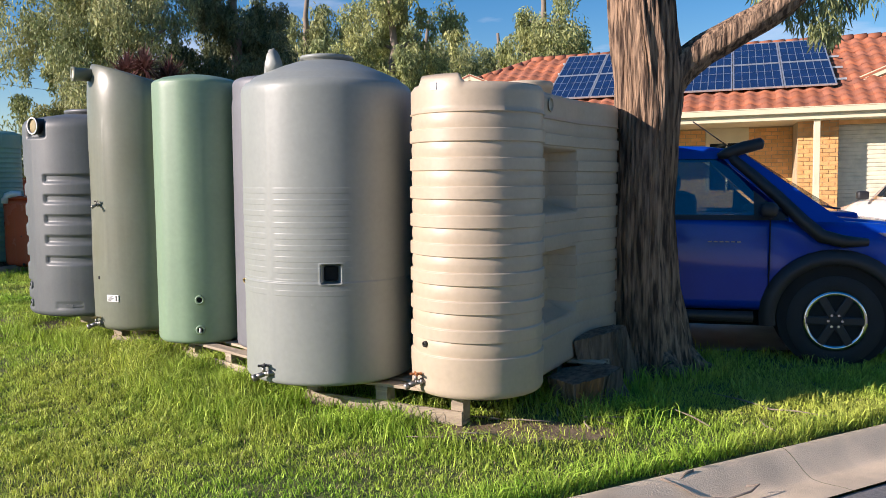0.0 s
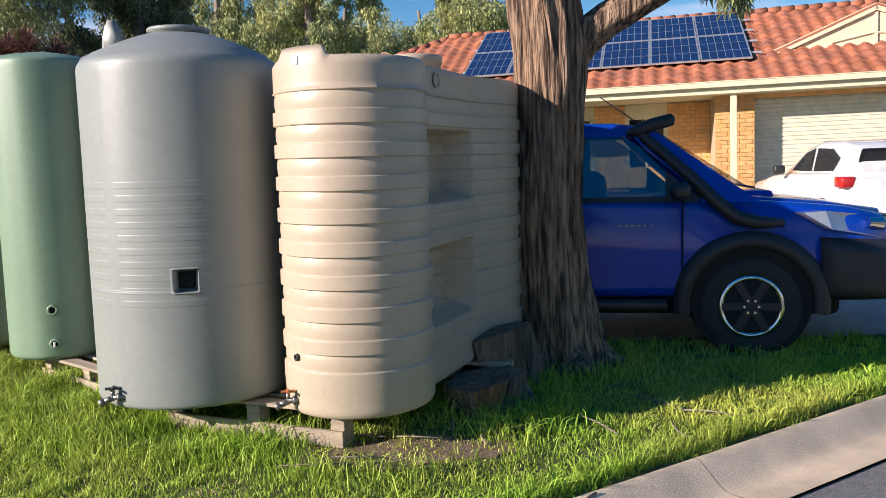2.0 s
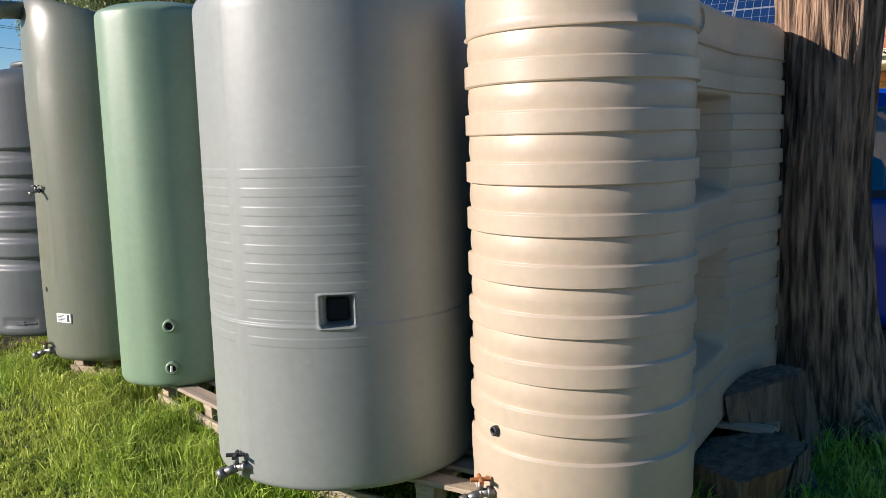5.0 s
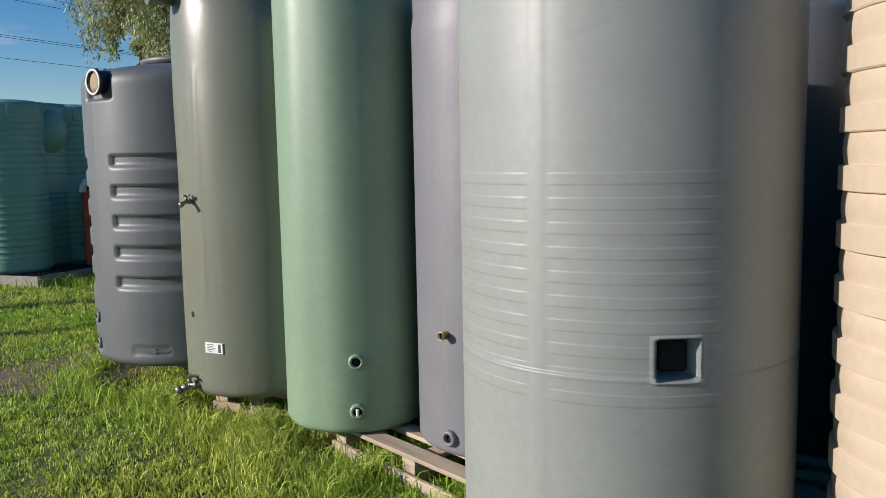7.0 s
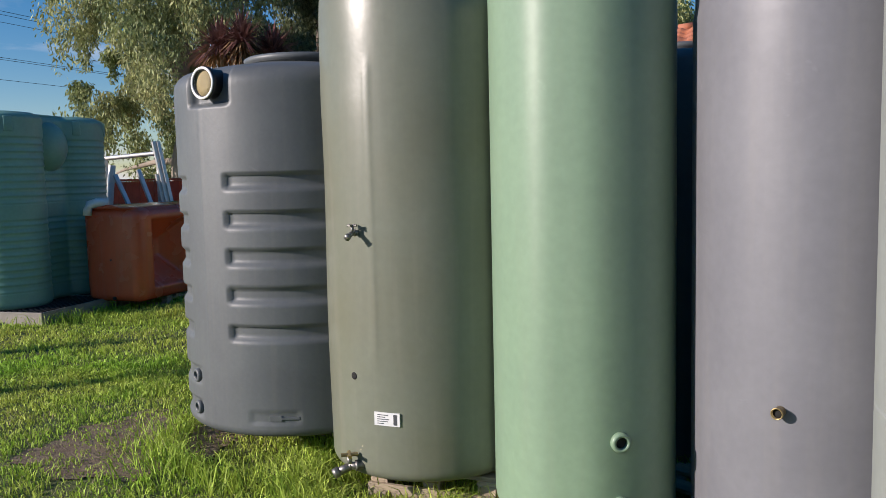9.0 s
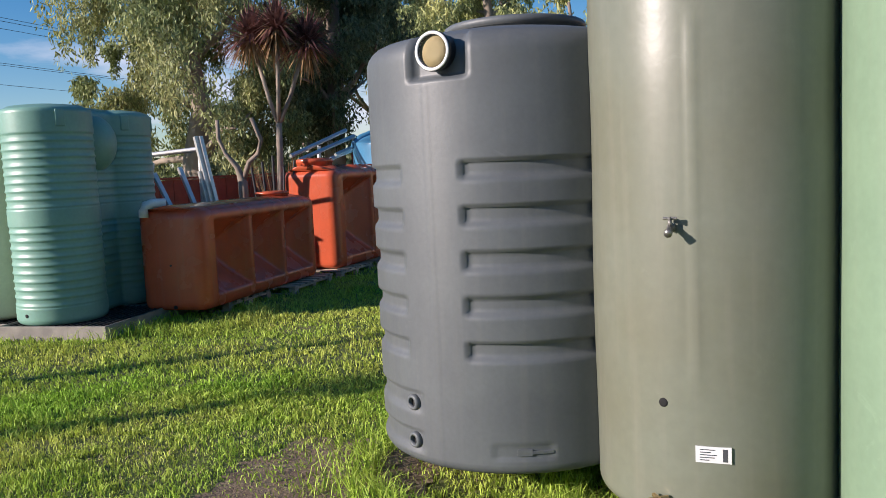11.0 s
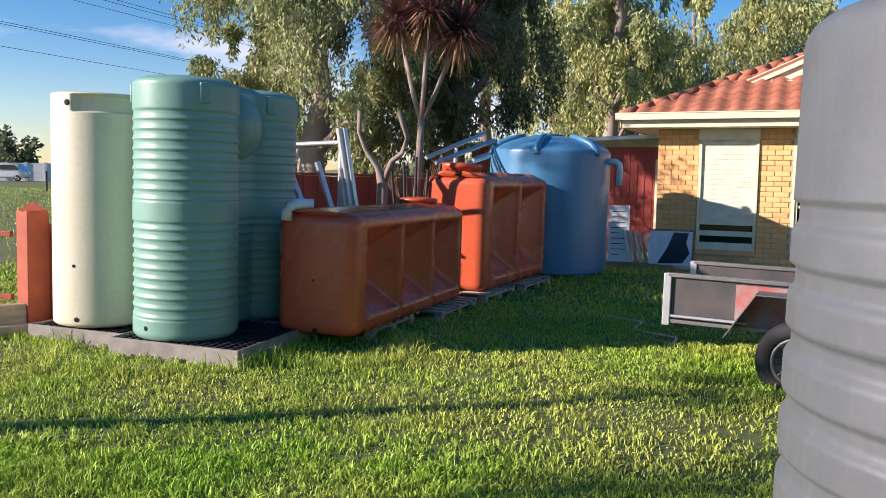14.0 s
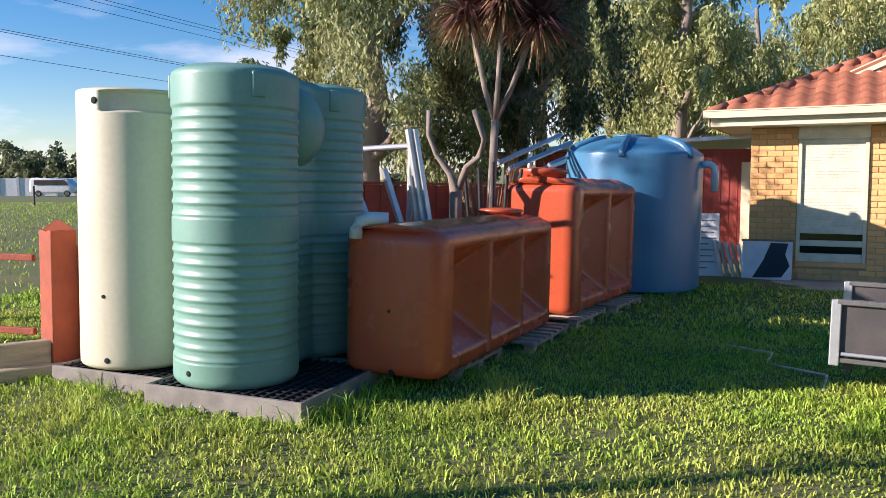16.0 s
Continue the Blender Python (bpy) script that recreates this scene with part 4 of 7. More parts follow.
# roller shutter in the first opening
sh = part("window", bx(1.25, 2.21, 0.60, 0.64, 0.47, 2.30), M_GLASS, house, "window behind a half lowered roller shutter")
fr = bmesh.new()
box(fr, 1.25, 1.30, 0.46, 0.60, 0.47, 2.33, 0.004)
box(fr, 2.16, 2.21, 0.46, 0.60, 0.47, 2.33, 0.004)
part("frame", fr, M_TRIM, sh)
part("shutter_box", bx(1.24, 2.22, 0.44, 0.60, 2.335, 2.525, 0.01), M_SHUT, sh)
z = 0.99
while z < 2.33:
    part("shutter_slat", bx(1.30, 2.16, 0.50, 0.512, z, min(z + 0.0415, 2.333), 0.004), M_SHUT, sh)
    z += 0.0425
for z0, z1 in ((0.90, 0.99), (0.71, 0.80), (0.47, 0.60)):
    part("rail", bx(1.30, 2.16, 0.49, 0.52, z0, z1, 0.006), M_SHUT, sh)
part("sill", bx(1.24, 2.22, 0.47, 0.60, 0.395, 0.468, 0.006), M_BRICK, sh)

# sliding window
wb = part("window", bx(2.83, 3.68, 0.60, 0.606, 0.54, 2.33), M_GLASS, house, "tall aluminium window with a drawn curtain")
for nm, q in (("jamb", (2.79, 2.83, 0.52, 0.62, 0.50, 2.37)), ("jamb", (3.68, 3.72, 0.52, 0.62, 0.50, 2.37)), ("head", (2.83, 3.68, 0.52, 0.62, 2.33, 2.37)),
              ("bottom_rail", (2.83, 3.68, 0.52, 0.62, 0.50, 0.54)), ("mullion", (3.205, 3.245, 0.55, 0.60, 1.26, 2.33)), ("transom", (2.83, 3.68, 0.54, 0.60, 1.215, 1.26))):
    part(nm, bx(*q, 0.003), M_TRIM, wb)
cur = bmesh.new()
cv = []
for k in range(13):
    u = 3.44 + 0.24 * k / 12
    i = 0.592 + 0.004 * math.sin(k * 1.9)
    cv.append((cur.verts.new((u, i, 0.545)), cur.verts.new((u, i, 2.325))))
for k in range(12):
    cur.faces.new((cv[k][0], cv[k + 1][0], cv[k + 1][1], cv[k][1]))
part("curtain", cur, M_SHUT, wb, "pale curtain at one side", True)
part("head_board", bx(2.75, 3.76, 0.49, 0.60, 2.372, 2.522, 0.004), M_TRIM, wb)
part("architrave", bx(2.735, 2.788, 0.495, 0.60, 0.50, 2.37, 0.003), M_TRIM, wb)
for k in range(9):
    part("sill_brick", bx(2.80 + 0.105 * k, 2.895 + 0.105 * k, 0.45, 0.60, 0.415, 0.495, 0.004), M_BRICK, wb)

# porch window, door, post
wp = part("window", bx(8.83, 9.58, 2.06, 2.066, 1.12, 2.18), M_GLASS, house, "porch window with cream frame")
for q in ((8.74, 8.83, 1.98, 2.1, 1.1, 2.25), (9.58, 9.67, 1.98, 2.1, 1.1, 2.25), (9.18, 9.22, 2.0, 2.1, 1.1, 2.2), (8.74, 9.67, 1.97, 2.1, 2.18, 2.52)):
    part("frame", bx(*q, 0.004), M_TRIM, wp)
dr = part("door", bx(7.25, 7.95, 2.05, 2.09, 0.15, 2.18, 0.005), M_GLASS, house, "dark glazed front door in cream frame")
for q in ((7.14, 7.25, 1.98, 2.1, 0.1, 2.25), (7.95, 8.06, 1.98, 2.1, 0.1, 2.25), (7.14, 8.06, 1.98, 2.1, 2.2, 2.52)):
    part("frame", bx(*q, 0.004), M_TRIM, dr)
part("porch_post", bx(10.84, 10.96, 0.08, 0.20, 0.0, 2.53, 0.008), M_TRIM, house, "square cream porch post")
gd = part("garage_door", bx(11.37, 14.19, 0.86, 0.88, 0.0, 2.43), M_SHUT, house, "cream ribbed roller garage door")
for k in range(28):
    part("slat", bx(11.37, 14.19, 0.845, 0.862, 0.02 + 0.086 * k, 0.085 + 0.086 * k, 0.008), M_SHUT, gd)

# roof: a thin deck, tiles above
def roof_deck(name, pts, parent, material, thick=0.03):
    bm = bmesh.new()
    top = [bm.verts.new(p) for p in pts]
    low = [bm.verts.new((p[0], p[1], p[2] - thick)) for p in pts]
    bm.faces.new(top)
    bm.faces.new(low[::-1])
    for k in range(len(pts)):
        q = (k + 1) % len(pts)
        bm.faces.new((top[k], low[k], low[q], top[q]))
    return part(name, bm, material, parent)


RZ = EAVE + PITCH * RIDGE
roof = roof_deck("roof", [(-0.05, -0.06, EAVE - 0.01), (16.4, -0.06, EAVE - 0.01), (16.4, RIDGE, RZ), (RIDGE, RIDGE, RZ)], house, M_TILE)
tagged(roof, "weathered terracotta tiled roof")
roof_deck("roof_slope", [(-0.05, -0.06, EAVE - 0.01), (RIDGE, RIDGE, RZ), (-0.05, 8.46, EAVE - 0.01)], roof, M_TILE)
roof_deck("roof_slope", [(-0.05, 8.46, EAVE - 0.01), (RIDGE, RIDGE, RZ), (16.4, RIDGE, RZ), (16.4, 8.46, EAVE - 0.01)], roof, M_TILE)
part("gable_end", bx(16.2, 16.4, 0.3, 8.1, 2.5, 3.0), M_TRIM, roof)


def tile_mesh():
    bm = bmesh.new()
    w, ln = 0.305, 0.36
    rows = []
    for v in (0.0, 1.0):
        row = []
        for k in range(7):
            f = k / 6
            x = (f - 0.5) * w
            h = 0.028 * math.sin(f * math.pi * 2 - 0.6) + 0.03
            row.append(bm.verts.new((x, (v - 0.5) * ln, h + 0.03 * (1 - v))))
        rows.append(row)
    lip = [bm.verts.new((p.co.x, p.co.y, p.co.z - 0.03)) for p in rows[0]]
    for k in range(6):
        bm.faces.new((rows[0][k], rows[0][k + 1], rows[1][k + 1], rows[1][k]))
        bm.faces.new((lip[k], lip[k + 1], rows[0][k + 1], rows[0][k]))
    me = bpy.data.meshes.new("roof_tile")
    bm.to_mesh(me)
    bm.free()
    me.materials.append(M_TILE)
    me.polygons.foreach_set("use_smooth", [True] * len(me.polygons))
    return me


TILE = tile_mesh()
slope_angle = math.degrees(math.atan(PITCH))
joined_tiles = []
for row in range(14):
    s = 0.14 + 0.325 * row
    i, z = s * math.cos(radians(slope_angle)) - 0.06, EAVE + s * math.sin(radians(slope_angle)) - 0.005
    for col in range(55):
        u = 0.1 + 0.30 * col
        if u < i + 0.1 or u > 16.3:
            continue
        m = pose(u, i, z + random.uniform(-0.004, 0.004), slope_angle, random.uniform(-0.8, 0.8), random.uniform(-0.8, 0.8))
        if 0 <= u < 6.6 and row < 9:
            t = new("roof_tile", TILE)
            t.parent = roof
            t.matrix_basis = m
        else:
            joined_tiles.append(m)
tv = np.array([v.co[:] for v in TILE.vertices])
tf = [list(p.vertices) for p in TILE.polygons]
co, fs = [], []
for m in joined_tiles:
    a = np.array(m)
    fs += [[q + len(co) * len(tv) for q in f] for f in tf]
    co.append(tv @ a[:3, :3].T + a[:3, 3])
jm = bpy.data.meshes.new("roof_tiles")
jm.from_pydata(np.concatenate(co).tolist(), [], fs)
jm.update()
tagged(link("roof_tiles", jm, M_TILE, roof), kind="stuff")
for k in range(38):
    part("ridge_tile", rd((RIDGE + 0.3 * k, RIDGE, RZ + 0.02), (RIDGE + 0.3 * k + 0.32, RIDGE, RZ + 0.03), 0.10, 0.115, 10), M_TILE, roof, smooth=True)
for k in range(19):
    a = Vector((0, 0, EAVE)).lerp(Vector((RIDGE, RIDGE, RZ)), k / 19)
    b = Vector((0, 0, EAVE)).lerp(Vector((RIDGE, RIDGE, RZ)), (k + 1.08) / 19)
    part("hip_tile", rd(a + Vector((0, 0, 0.0)), b + Vector((0, 0, 0.01)), 0.09, 0.08, 10), M_TILE, roof, smooth=True)


def gablet(uc, half, i0, rise):
    zb = EAVE + PITCH * i0
    zp = zb + rise
    back = (zp - EAVE) / PITCH
    g = bmesh.new()
    f = [g.verts.new(p) for p in ((uc - half, i0, zb), (uc + half, i0, zb), (uc, i0, zp))]
    k = [g.verts.new(p) for p in ((uc - half, i0 + 0.06, zb), (uc + half, i0 + 0.06, zb), (uc, i0 + 0.06, zp))]
    g.faces.new(f)
    g.faces.new(k[::-1])
    for a in range(3):
        b = (a + 1) % 3
        g.faces.new((f[a], k[a], k[b], f[b]))
    face = part("gablet", g, M_TRIM, roof, "cream boarded gablet with barge boards")
    for sx in (-1, 1):
        bar = bmesh.new()
        d = Vector((sx * (half + 0.12), 0, -(rise + 0.12 * rise / half)))
        ang = math.degrees(math.atan2(rise, half))
        box(bar, 0, math.hypot(half + 0.12, rise + 0.06), -0.05, 0.0, -0.11, 0.03, 0.004)
        ob = part("barge_board", bar, M_TRIM, face)
        ob.matrix_basis = pose(uc, i0 - 0.02, zp + 0.03, 0, ang, 0) if sx > 0 else pose(uc, i0 - 0.02, zp + 0.03, 0, 180 - ang, 0) @ pose(0, 0, 0.08)
        strut = bmesh.new()
        rod(strut, (uc + sx * 0.03, i0 - 0.02, zb + rise * 0.35), (uc + sx * half * 0.42, i0 - 0.02, zb + rise * 0.16), 0.02, None, 4)
        part("strut", strut, M_TRIM, face)
        roof_deck("gablet_roof", [(uc, i0 - 0.08, zp + 0.05), (uc + sx * (half + 0.16), i0 - 0.08, zb - 0.03), (uc + sx * (half + 0.16), i0 + 0.2, zb - 0.02), (uc, back, zp + 0.05)], roof, M_TILE, 0.04)
    part("king_post", bx(uc - 0.03, uc + 0.03, i0 - 0.035, i0, zb, zp - 0.05), M_TRIM, face)
    part("collar", bx(uc - half * 0.9, uc + half * 0.9, i0 - 0.04, i0, zb, zb + 0.05), M_TRIM, face)


gablet(3.30, 1.38, 1.42, 0.60)
gablet(13.75, 1.95, 1.45, 0.80)

# solar panels
pan = bx(-0.495, 0.495, -0.82, 0.82, 0.0, 0.02)
PM = bpy.data.meshes.new("solar_glass")
pan.to_mesh(PM)
pan.free()
PM.materials.append(M_PANEL)
frm = bmesh.new()
for q in ((-0.5, 0.5, -0.825, -0.795), (-0.5, 0.5, 0.795, 0.825), (-0.5, -0.47, -0.795, 0.795), (0.47, 0.5, -0.795, 0.795)):
    box(frm, *q, -0.01, 0.026)
FM = bpy.data.meshes.new("solar_frame")
frm.to_mesh(FM)
frm.free()
FM.materials.append(M_ALU)
lin = bmesh.new()
for k in range(1, 6):
    box(lin, -0.47 + 0.157 * k - 0.005, -0.47 + 0.157 * k + 0.005, -0.795, 0.795, 0.0205, 0.0225)
for k in range(1, 3):
    box(lin, -0.47, 0.47, -0.795 + 0.53 * k - 0.004, -0.795 + 0.53 * k + 0.004, 0.0205, 0.0222)
LM = bpy.data.meshes.new("cell_lines")
lin.to_mesh(LM)
lin.free()
LM.materials.append(M_ALU)
for row in range(2):
    for col in range(6):
        s = 0.95 + 0.83 + 1.68 * row
        sp = new("solar_panel")
        sp.parent = roof
        sp.matrix_basis = pose(5.77 + 1.012 * col, s * math.cos(radians(slope_angle)) - 0.06, EAVE + s * math.sin(radians(slope_angle)) + 0.13, slope_angle, 0, 0)
        tagged(sp, "dark blue framed solar panel")
        for nm, me in (("glass", PM), ("frame", FM), ("cell_lines", LM)):
            o = new(nm, me)
            o.parent = sp
            if nm == "cell_lines":
                tagged(o, kind="stuff")
for s in (1.4, 2.2, 3.0, 3.8):
    part("panel_rail", bx(5.2, 11.55, s * math.cos(radians(slope_angle)) - 0.08, s * math.cos(radians(slope_angle)) - 0.04, EAVE + s * PITCH * 0.915 + 0.08, EAVE + s * PITCH * 0.915 + 0.12), M_ALU, roof)

# paving along the wall
part("footpath", bx(-2.6, 6.3, -0.75, 0.50, 0.0, 0.19, 0.01), M_SLAB, house, "narrow concrete path along the wall")

# red outbuilding beside the house
shed = thing("shed", HOUSE @ pose(-2.6, 2.6, 0), "red painted lean-to shed with flat roof", "shed")
part("wall", bx(-1.2, 3.0, 0.0, 0.08, 0.0, 2.30), M_REDSHED, shed)
for k in range(28):
    part("batten", bx(-1.2 + 0.15 * k, -1.185 + 0.15 * k, -0.012, 0.0, 0.0, 2.30), M_REDSHED, shed)
part("wall", bx(-1.2, -1.12, 0.08, 3.0, 0.0, 2.3), M_REDSHED, shed)
part("roof", bx(-1.5, 3.1, -0.45, 3.2, 2.32, 2.40, 0.01, pose(0, 0, 0.02, 0, -2.2, 0)), M_GALV, shed, "pale metal roof edge")
part("door", bx(2.78, 3.08, -0.06, -0.02, 0.1, 2.05, 0.006), M_TRIM, shed, "pale door standing shut")
part("post", bx(0.6, 0.7, -0.4, -0.3, 0.0, 2.3, 0.006), M_TRIM, shed)

# boards leaning on the wall
def board(name, u, i, w, h, lean, turn, material, label, cat, thick=0.03):
    ob = thing(name, HOUSE @ pose(u, i, 0.192, lean, 0, turn), label, cat)
    part("sheet", bx(-w / 2, w / 2, -thick / 2, thick / 2, 0, h, 0.003), material, ob)
    return ob


b1 = board("notice_board", 0.0, 0.12, 0.36, 1.02, -12, 12, M_SIGNW, "white board with printed lines leaning upright", "sign")
for k in range(9):
    part("print_bar", bx(-0.13, (0.12, 0.05, 0.10, 0.13, 0.02, 0.11, 0.08, 0.12, 0.0)[k], -0.018, -0.0155, 0.9 - 0.095 * k, 0.915 - 0.095 * k), M_INK, b1)
for k in range(5):
    board("panel_sheet", 0.22 + 0.085 * k, 0.18 + 0.02 * k, 0.10, 0.60 - 0.015 * k, -14, 70 + 3 * k, (M_SIGNW, M_GALV)[k % 2], "thin white fence sheet stacked on edge", "sheet")
b2 = board("table_top", 0.86, 0.20, 0.72, 0.60, -16, 2, M_SIGNW, "pale board with a dark torn patch leaning", "board")
dk = bmesh.new()
pts = [(-0.20, 0.02), (0.22, 0.04), (0.33, 0.22), (0.26, 0.40), (0.30, 0.57), (0.05, 0.575), (-0.05, 0.30)]
dk.faces.new([dk.verts.new((x, -0.0185, z)) for x, z in pts])
bmesh.ops.solidify(dk, geom=dk.faces[:], thickness=0.002)
part("torn_patch", dk, M_INK, b2)
part("edge_strip", bx(-0.38, 0.38, -0.03, 0.03, 0.602, 0.625, 0.004), M_STUMPW, b2)


# ---- vehicles ----
def rrect(w, z0, z1, r, n=6, taper=0.0):
    """A rounded rectangle section in (y, z); taper draws the top in."""
    out = []
    for cy, cz, a0 in ((w - r, z0 + r, -90), (w - r, z1 - r, 0), (-w + r, z1 - r, 90), (-w + r, z0 + r, 180)):
        for k in range(n + 1):
            a = radians(a0 + 90 * k / n)
            y, z = cy + r * math.cos(a), cz + r * math.sin(a)
            f = (z - z0) / max(z1 - z0, 0.01)
            out.append((y * (1 - taper * f), z))
    return np.array(out)


def loft_x(name, stations, material, parent, label=""):
    rings = []
    for x, w, z0, z1, r, taper in stations:
        s = rrect(w, z0, z1, min(r, (z1 - z0) / 2.05, w / 2.05), taper=taper)
        rings.append(np.column_stack([np.full(len(s), x), s]))
    return link(name, grid_mesh(name, rings), material, parent, label)


def poly_panel(name, pts, yfun, material, parent, thick=0.006, label=""):
    """A panel over an (x, z) outline at y = yfun(x, z), given thickness outwards (towards -y)."""
    bm = bmesh.new()
    a = [bm.verts.new((x, yfun(x, z), z)) for x, z in pts]
    b = [bm.verts.new((x, yfun(x, z) - thick, z)) for x, z in pts]
    bm.faces.new(a)
    bm.faces.new(b[::-1])
    for k in range(len(pts)):
        q = (k + 1) % len(pts)
        bm.faces.new((a[k], b[k], b[q], a[q]))
    return part(name, bm, material, parent, label)


def wheel(parent, x, y, r, width, rim_r, rim_mat, spoke_mat, spokes, side=-1, name="wheel"):
    w = thing(name, Matrix.Identity(4), "", "")
    w.parent = parent
    w.matrix_basis = pose(x, y, r, 90 if side < 0 else -90, 0, 0)
    h = width / 2
    link("tyre", lathe("tyre", [(rim_r, -h * 0.9), (rim_r + 0.02, -h), (r * 0.90, -h), (r * 0.975, -h * 0.8), (r, -h * 0.5), (r, h * 0.5), (r * 0.975, h * 0.8), (r * 0.90, h), (rim_r + 0.03, h), (rim_r, h * 0.9), (rim_r * 0.97, h * 0.3)], 56), M_TYRE, w)
    link("rim", lathe("rim", [(rim_r * 1.02, h * 0.85), (rim_r * 1.01, h * 1.0), (rim_r * 0.88, h * 1.0), (rim_r * 0.85, h * 0.85), (rim_r * 0.86, h * 0.3), (rim_r * 0.2, h * 0.25)], 48), rim_mat, w)
    link("wheel_well", lathe("wheel_well", [(rim_r * 0.93, h * 0.2), (rim_r * 0.93, h * 0.36), (rim_r * 0.1, h * 0.37)], 40), M_HOLE, w)
    for k in range(spokes):
        sp = bmesh.new()
        box(sp, rim_r * 0.16, rim_r * 0.945, -rim_r * 0.15, rim_r * 0.15, h * 0.5, h * 1.012, 0.012)
        bmesh.ops.rotate(sp, cent=(0, 0, 0), matrix=Matrix.Rotation(2 * math.pi * k / spokes, 3, "Z"), verts=sp.verts)
        part("spoke", sp, spoke_mat, w)
    link("hub", lathe("hub", [(rim_r * 0.30, h * 0.4), (rim_r * 0.30, h * 0.85), (rim_r * 0.22, h * 0.95), (rim_r * 0.05, h * 0.97)], 24), spoke_mat, w)
    for k in range(6):
        a = 2 * math.pi * k / 6
        part("wheel_nut", rd((rim_r * 0.22 * math.cos(a), rim_r * 0.22 * math.sin(a), h * 0.9), (rim_r * 0.22 * math.cos(a), rim_r * 0.22 * math.sin(a), h * 1.02), 0.011, None, 6), M_CHROME, w)
    return w


def blue_ute():
    gz = -0.02
    ob = thing("pickup_truck", yard(3.335, 7.29, gz, -14), "bright blue four-wheel-drive pickup with black snorkel", "car")
    body = loft_x("body", [(1.08, 0.62, 0.52, 0.99, 0.14, 0.05), (0.98, 0.78, 0.50, 1.06, 0.14, 0.06), (0.70, 0.88, 0.46, 1.12, 0.14, 0.08), (0.2, 0.905, 0.44, 1.165, 0.14, 0.10), (-0.25, 0.905, 0.44, 1.20, 0.13, 0.08),
                            (-0.42, 0.905, 0.44, 1.215, 0.10, 0.05), (-1.4, 0.91, 0.44, 1.225, 0.08, 0.03), (-2.35, 0.91, 0.44, 1.235, 0.08, 0.03)], M_CARBLUE, ob, "glossy blue painted body")
    tray = loft_x("tray", [(-2.40, 0.905, 0.46, 1.24, 0.06, 0.02), (-3.2, 0.91, 0.46, 1.24, 0.06, 0.02), (-4.1, 0.905, 0.50, 1.24, 0.06, 0.02)], M_CARBLUE, ob)
    bonnet = loft_x("bonnet", [(1.0, 0.60, 0.95, 1.085, 0.05, 0.1), (0.62, 0.72, 0.98, 1.145, 0.06, 0.12), (0.0, 0.76, 1.0, 1.205, 0.07, 0.12), (-0.30, 0.78, 1.0, 1.235, 0.07, 0.12)], M_CARBLUE, ob)
    part("bonnet_scoop", bx(-0.18, 0.30, -0.26, 0.26, 1.15, 1.225, 0.035), M_CARBLUE, bonnet, smooth=True)
    hw, rw, belt, top = 0.86, 0.66, 1.20, 1.79

    def side_y(x, z):
        f = (z - belt) / (top - belt)
        return -(hw + (rw - hw) * f) - 0.004

    # the roof is a shallow shell, carried by pillars; the seats show through the panes
    roof_rings = []
    for x, zt, w in ((-0.70, 1.715, 0.62), (-0.80, 1.765, 0.66), (-1.0, 1.79, 0.672), (-1.5, 1.80, 0.675), (-2.0, 1.785, 0.67), (-2.2, 1.74, 0.65)):
        sec = rrect(w, zt - 0.075, zt, 0.035, taper=0.06)
        roof_rings.append(np.column_stack([np.full(len(sec), x), sec]))
    cabin = link("cabin_roof", grid_mesh("cabin_roof", roof_rings), M_CARBLUE, ob)
    for sgn in (1, -1):
        yf = (lambda x, z: side_y(x, z) + 0.001) if sgn == 1 else (lambda x, z: -side_y(x, z) + 0.005)
        yp = (lambda x, z: side_y(x, z) + 0.02) if sgn == 1 else (lambda x, z: -side_y(x, z) + 0.02)
        poly_panel("pillar", [(0.06, belt - 0.03), (-0.70, 1.73), (-0.90, 1.73), (-0.78, 1.60), (-0.36, belt + 0.03), (-0.36, belt - 0.03)], yp, M_CARBLUE, cabin, 0.035)
        poly_panel("pillar", [(-2.30, belt - 0.03), (-2.10, 1.60), (-1.98, 1.70), (-2.0, 1.74), (-2.24, 1.72), (-2.44, belt - 0.03)], yp, M_CARBLUE, cabin, 0.035)
        poly_panel("roof_side", [(-0.78, 1.69), (-0.94, 1.68), (-2.0, 1.69), (-2.1, 1.68), (-2.15, 1.745), (-0.72, 1.745)], yp, M_CARBLUE, cabin, 0.03)
        for pts in ([(-0.42, belt - 0.01), (-0.80, 1.60), (-0.94, 1.69), (-1.36, 1.70), (-1.40, belt - 0.01)], [(-1.50, belt - 0.01), (-1.46, 1.70), (-1.98, 1.70), (-2.12, 1.62), (-2.30, belt - 0.01)]):
            poly_panel("side_window", pts, yf, M_CABGLASS, cabin, 0.004, "lightly tinted glass").visible_shadow = False
        poly_panel("pillar_trim", [(-1.37, belt - 0.02), (-1.33, 1.71), (-1.48, 1.71), (-1.52, belt - 0.02)], yp, M_BLACK, cabin, 0.026)
        poly_panel("window_seal", [(-0.36, belt - 0.02), (-0.42, belt + 0.022), (-2.30, belt + 0.022), (-2.34, belt - 0.02)], yp, M_BLACK, cabin, 0.027)
        poly_panel("mirror_gusset", [(-0.36, belt), (-0.62, 1.42), (-0.62, belt)], yp, M_BLACK, cabin, 0.024)
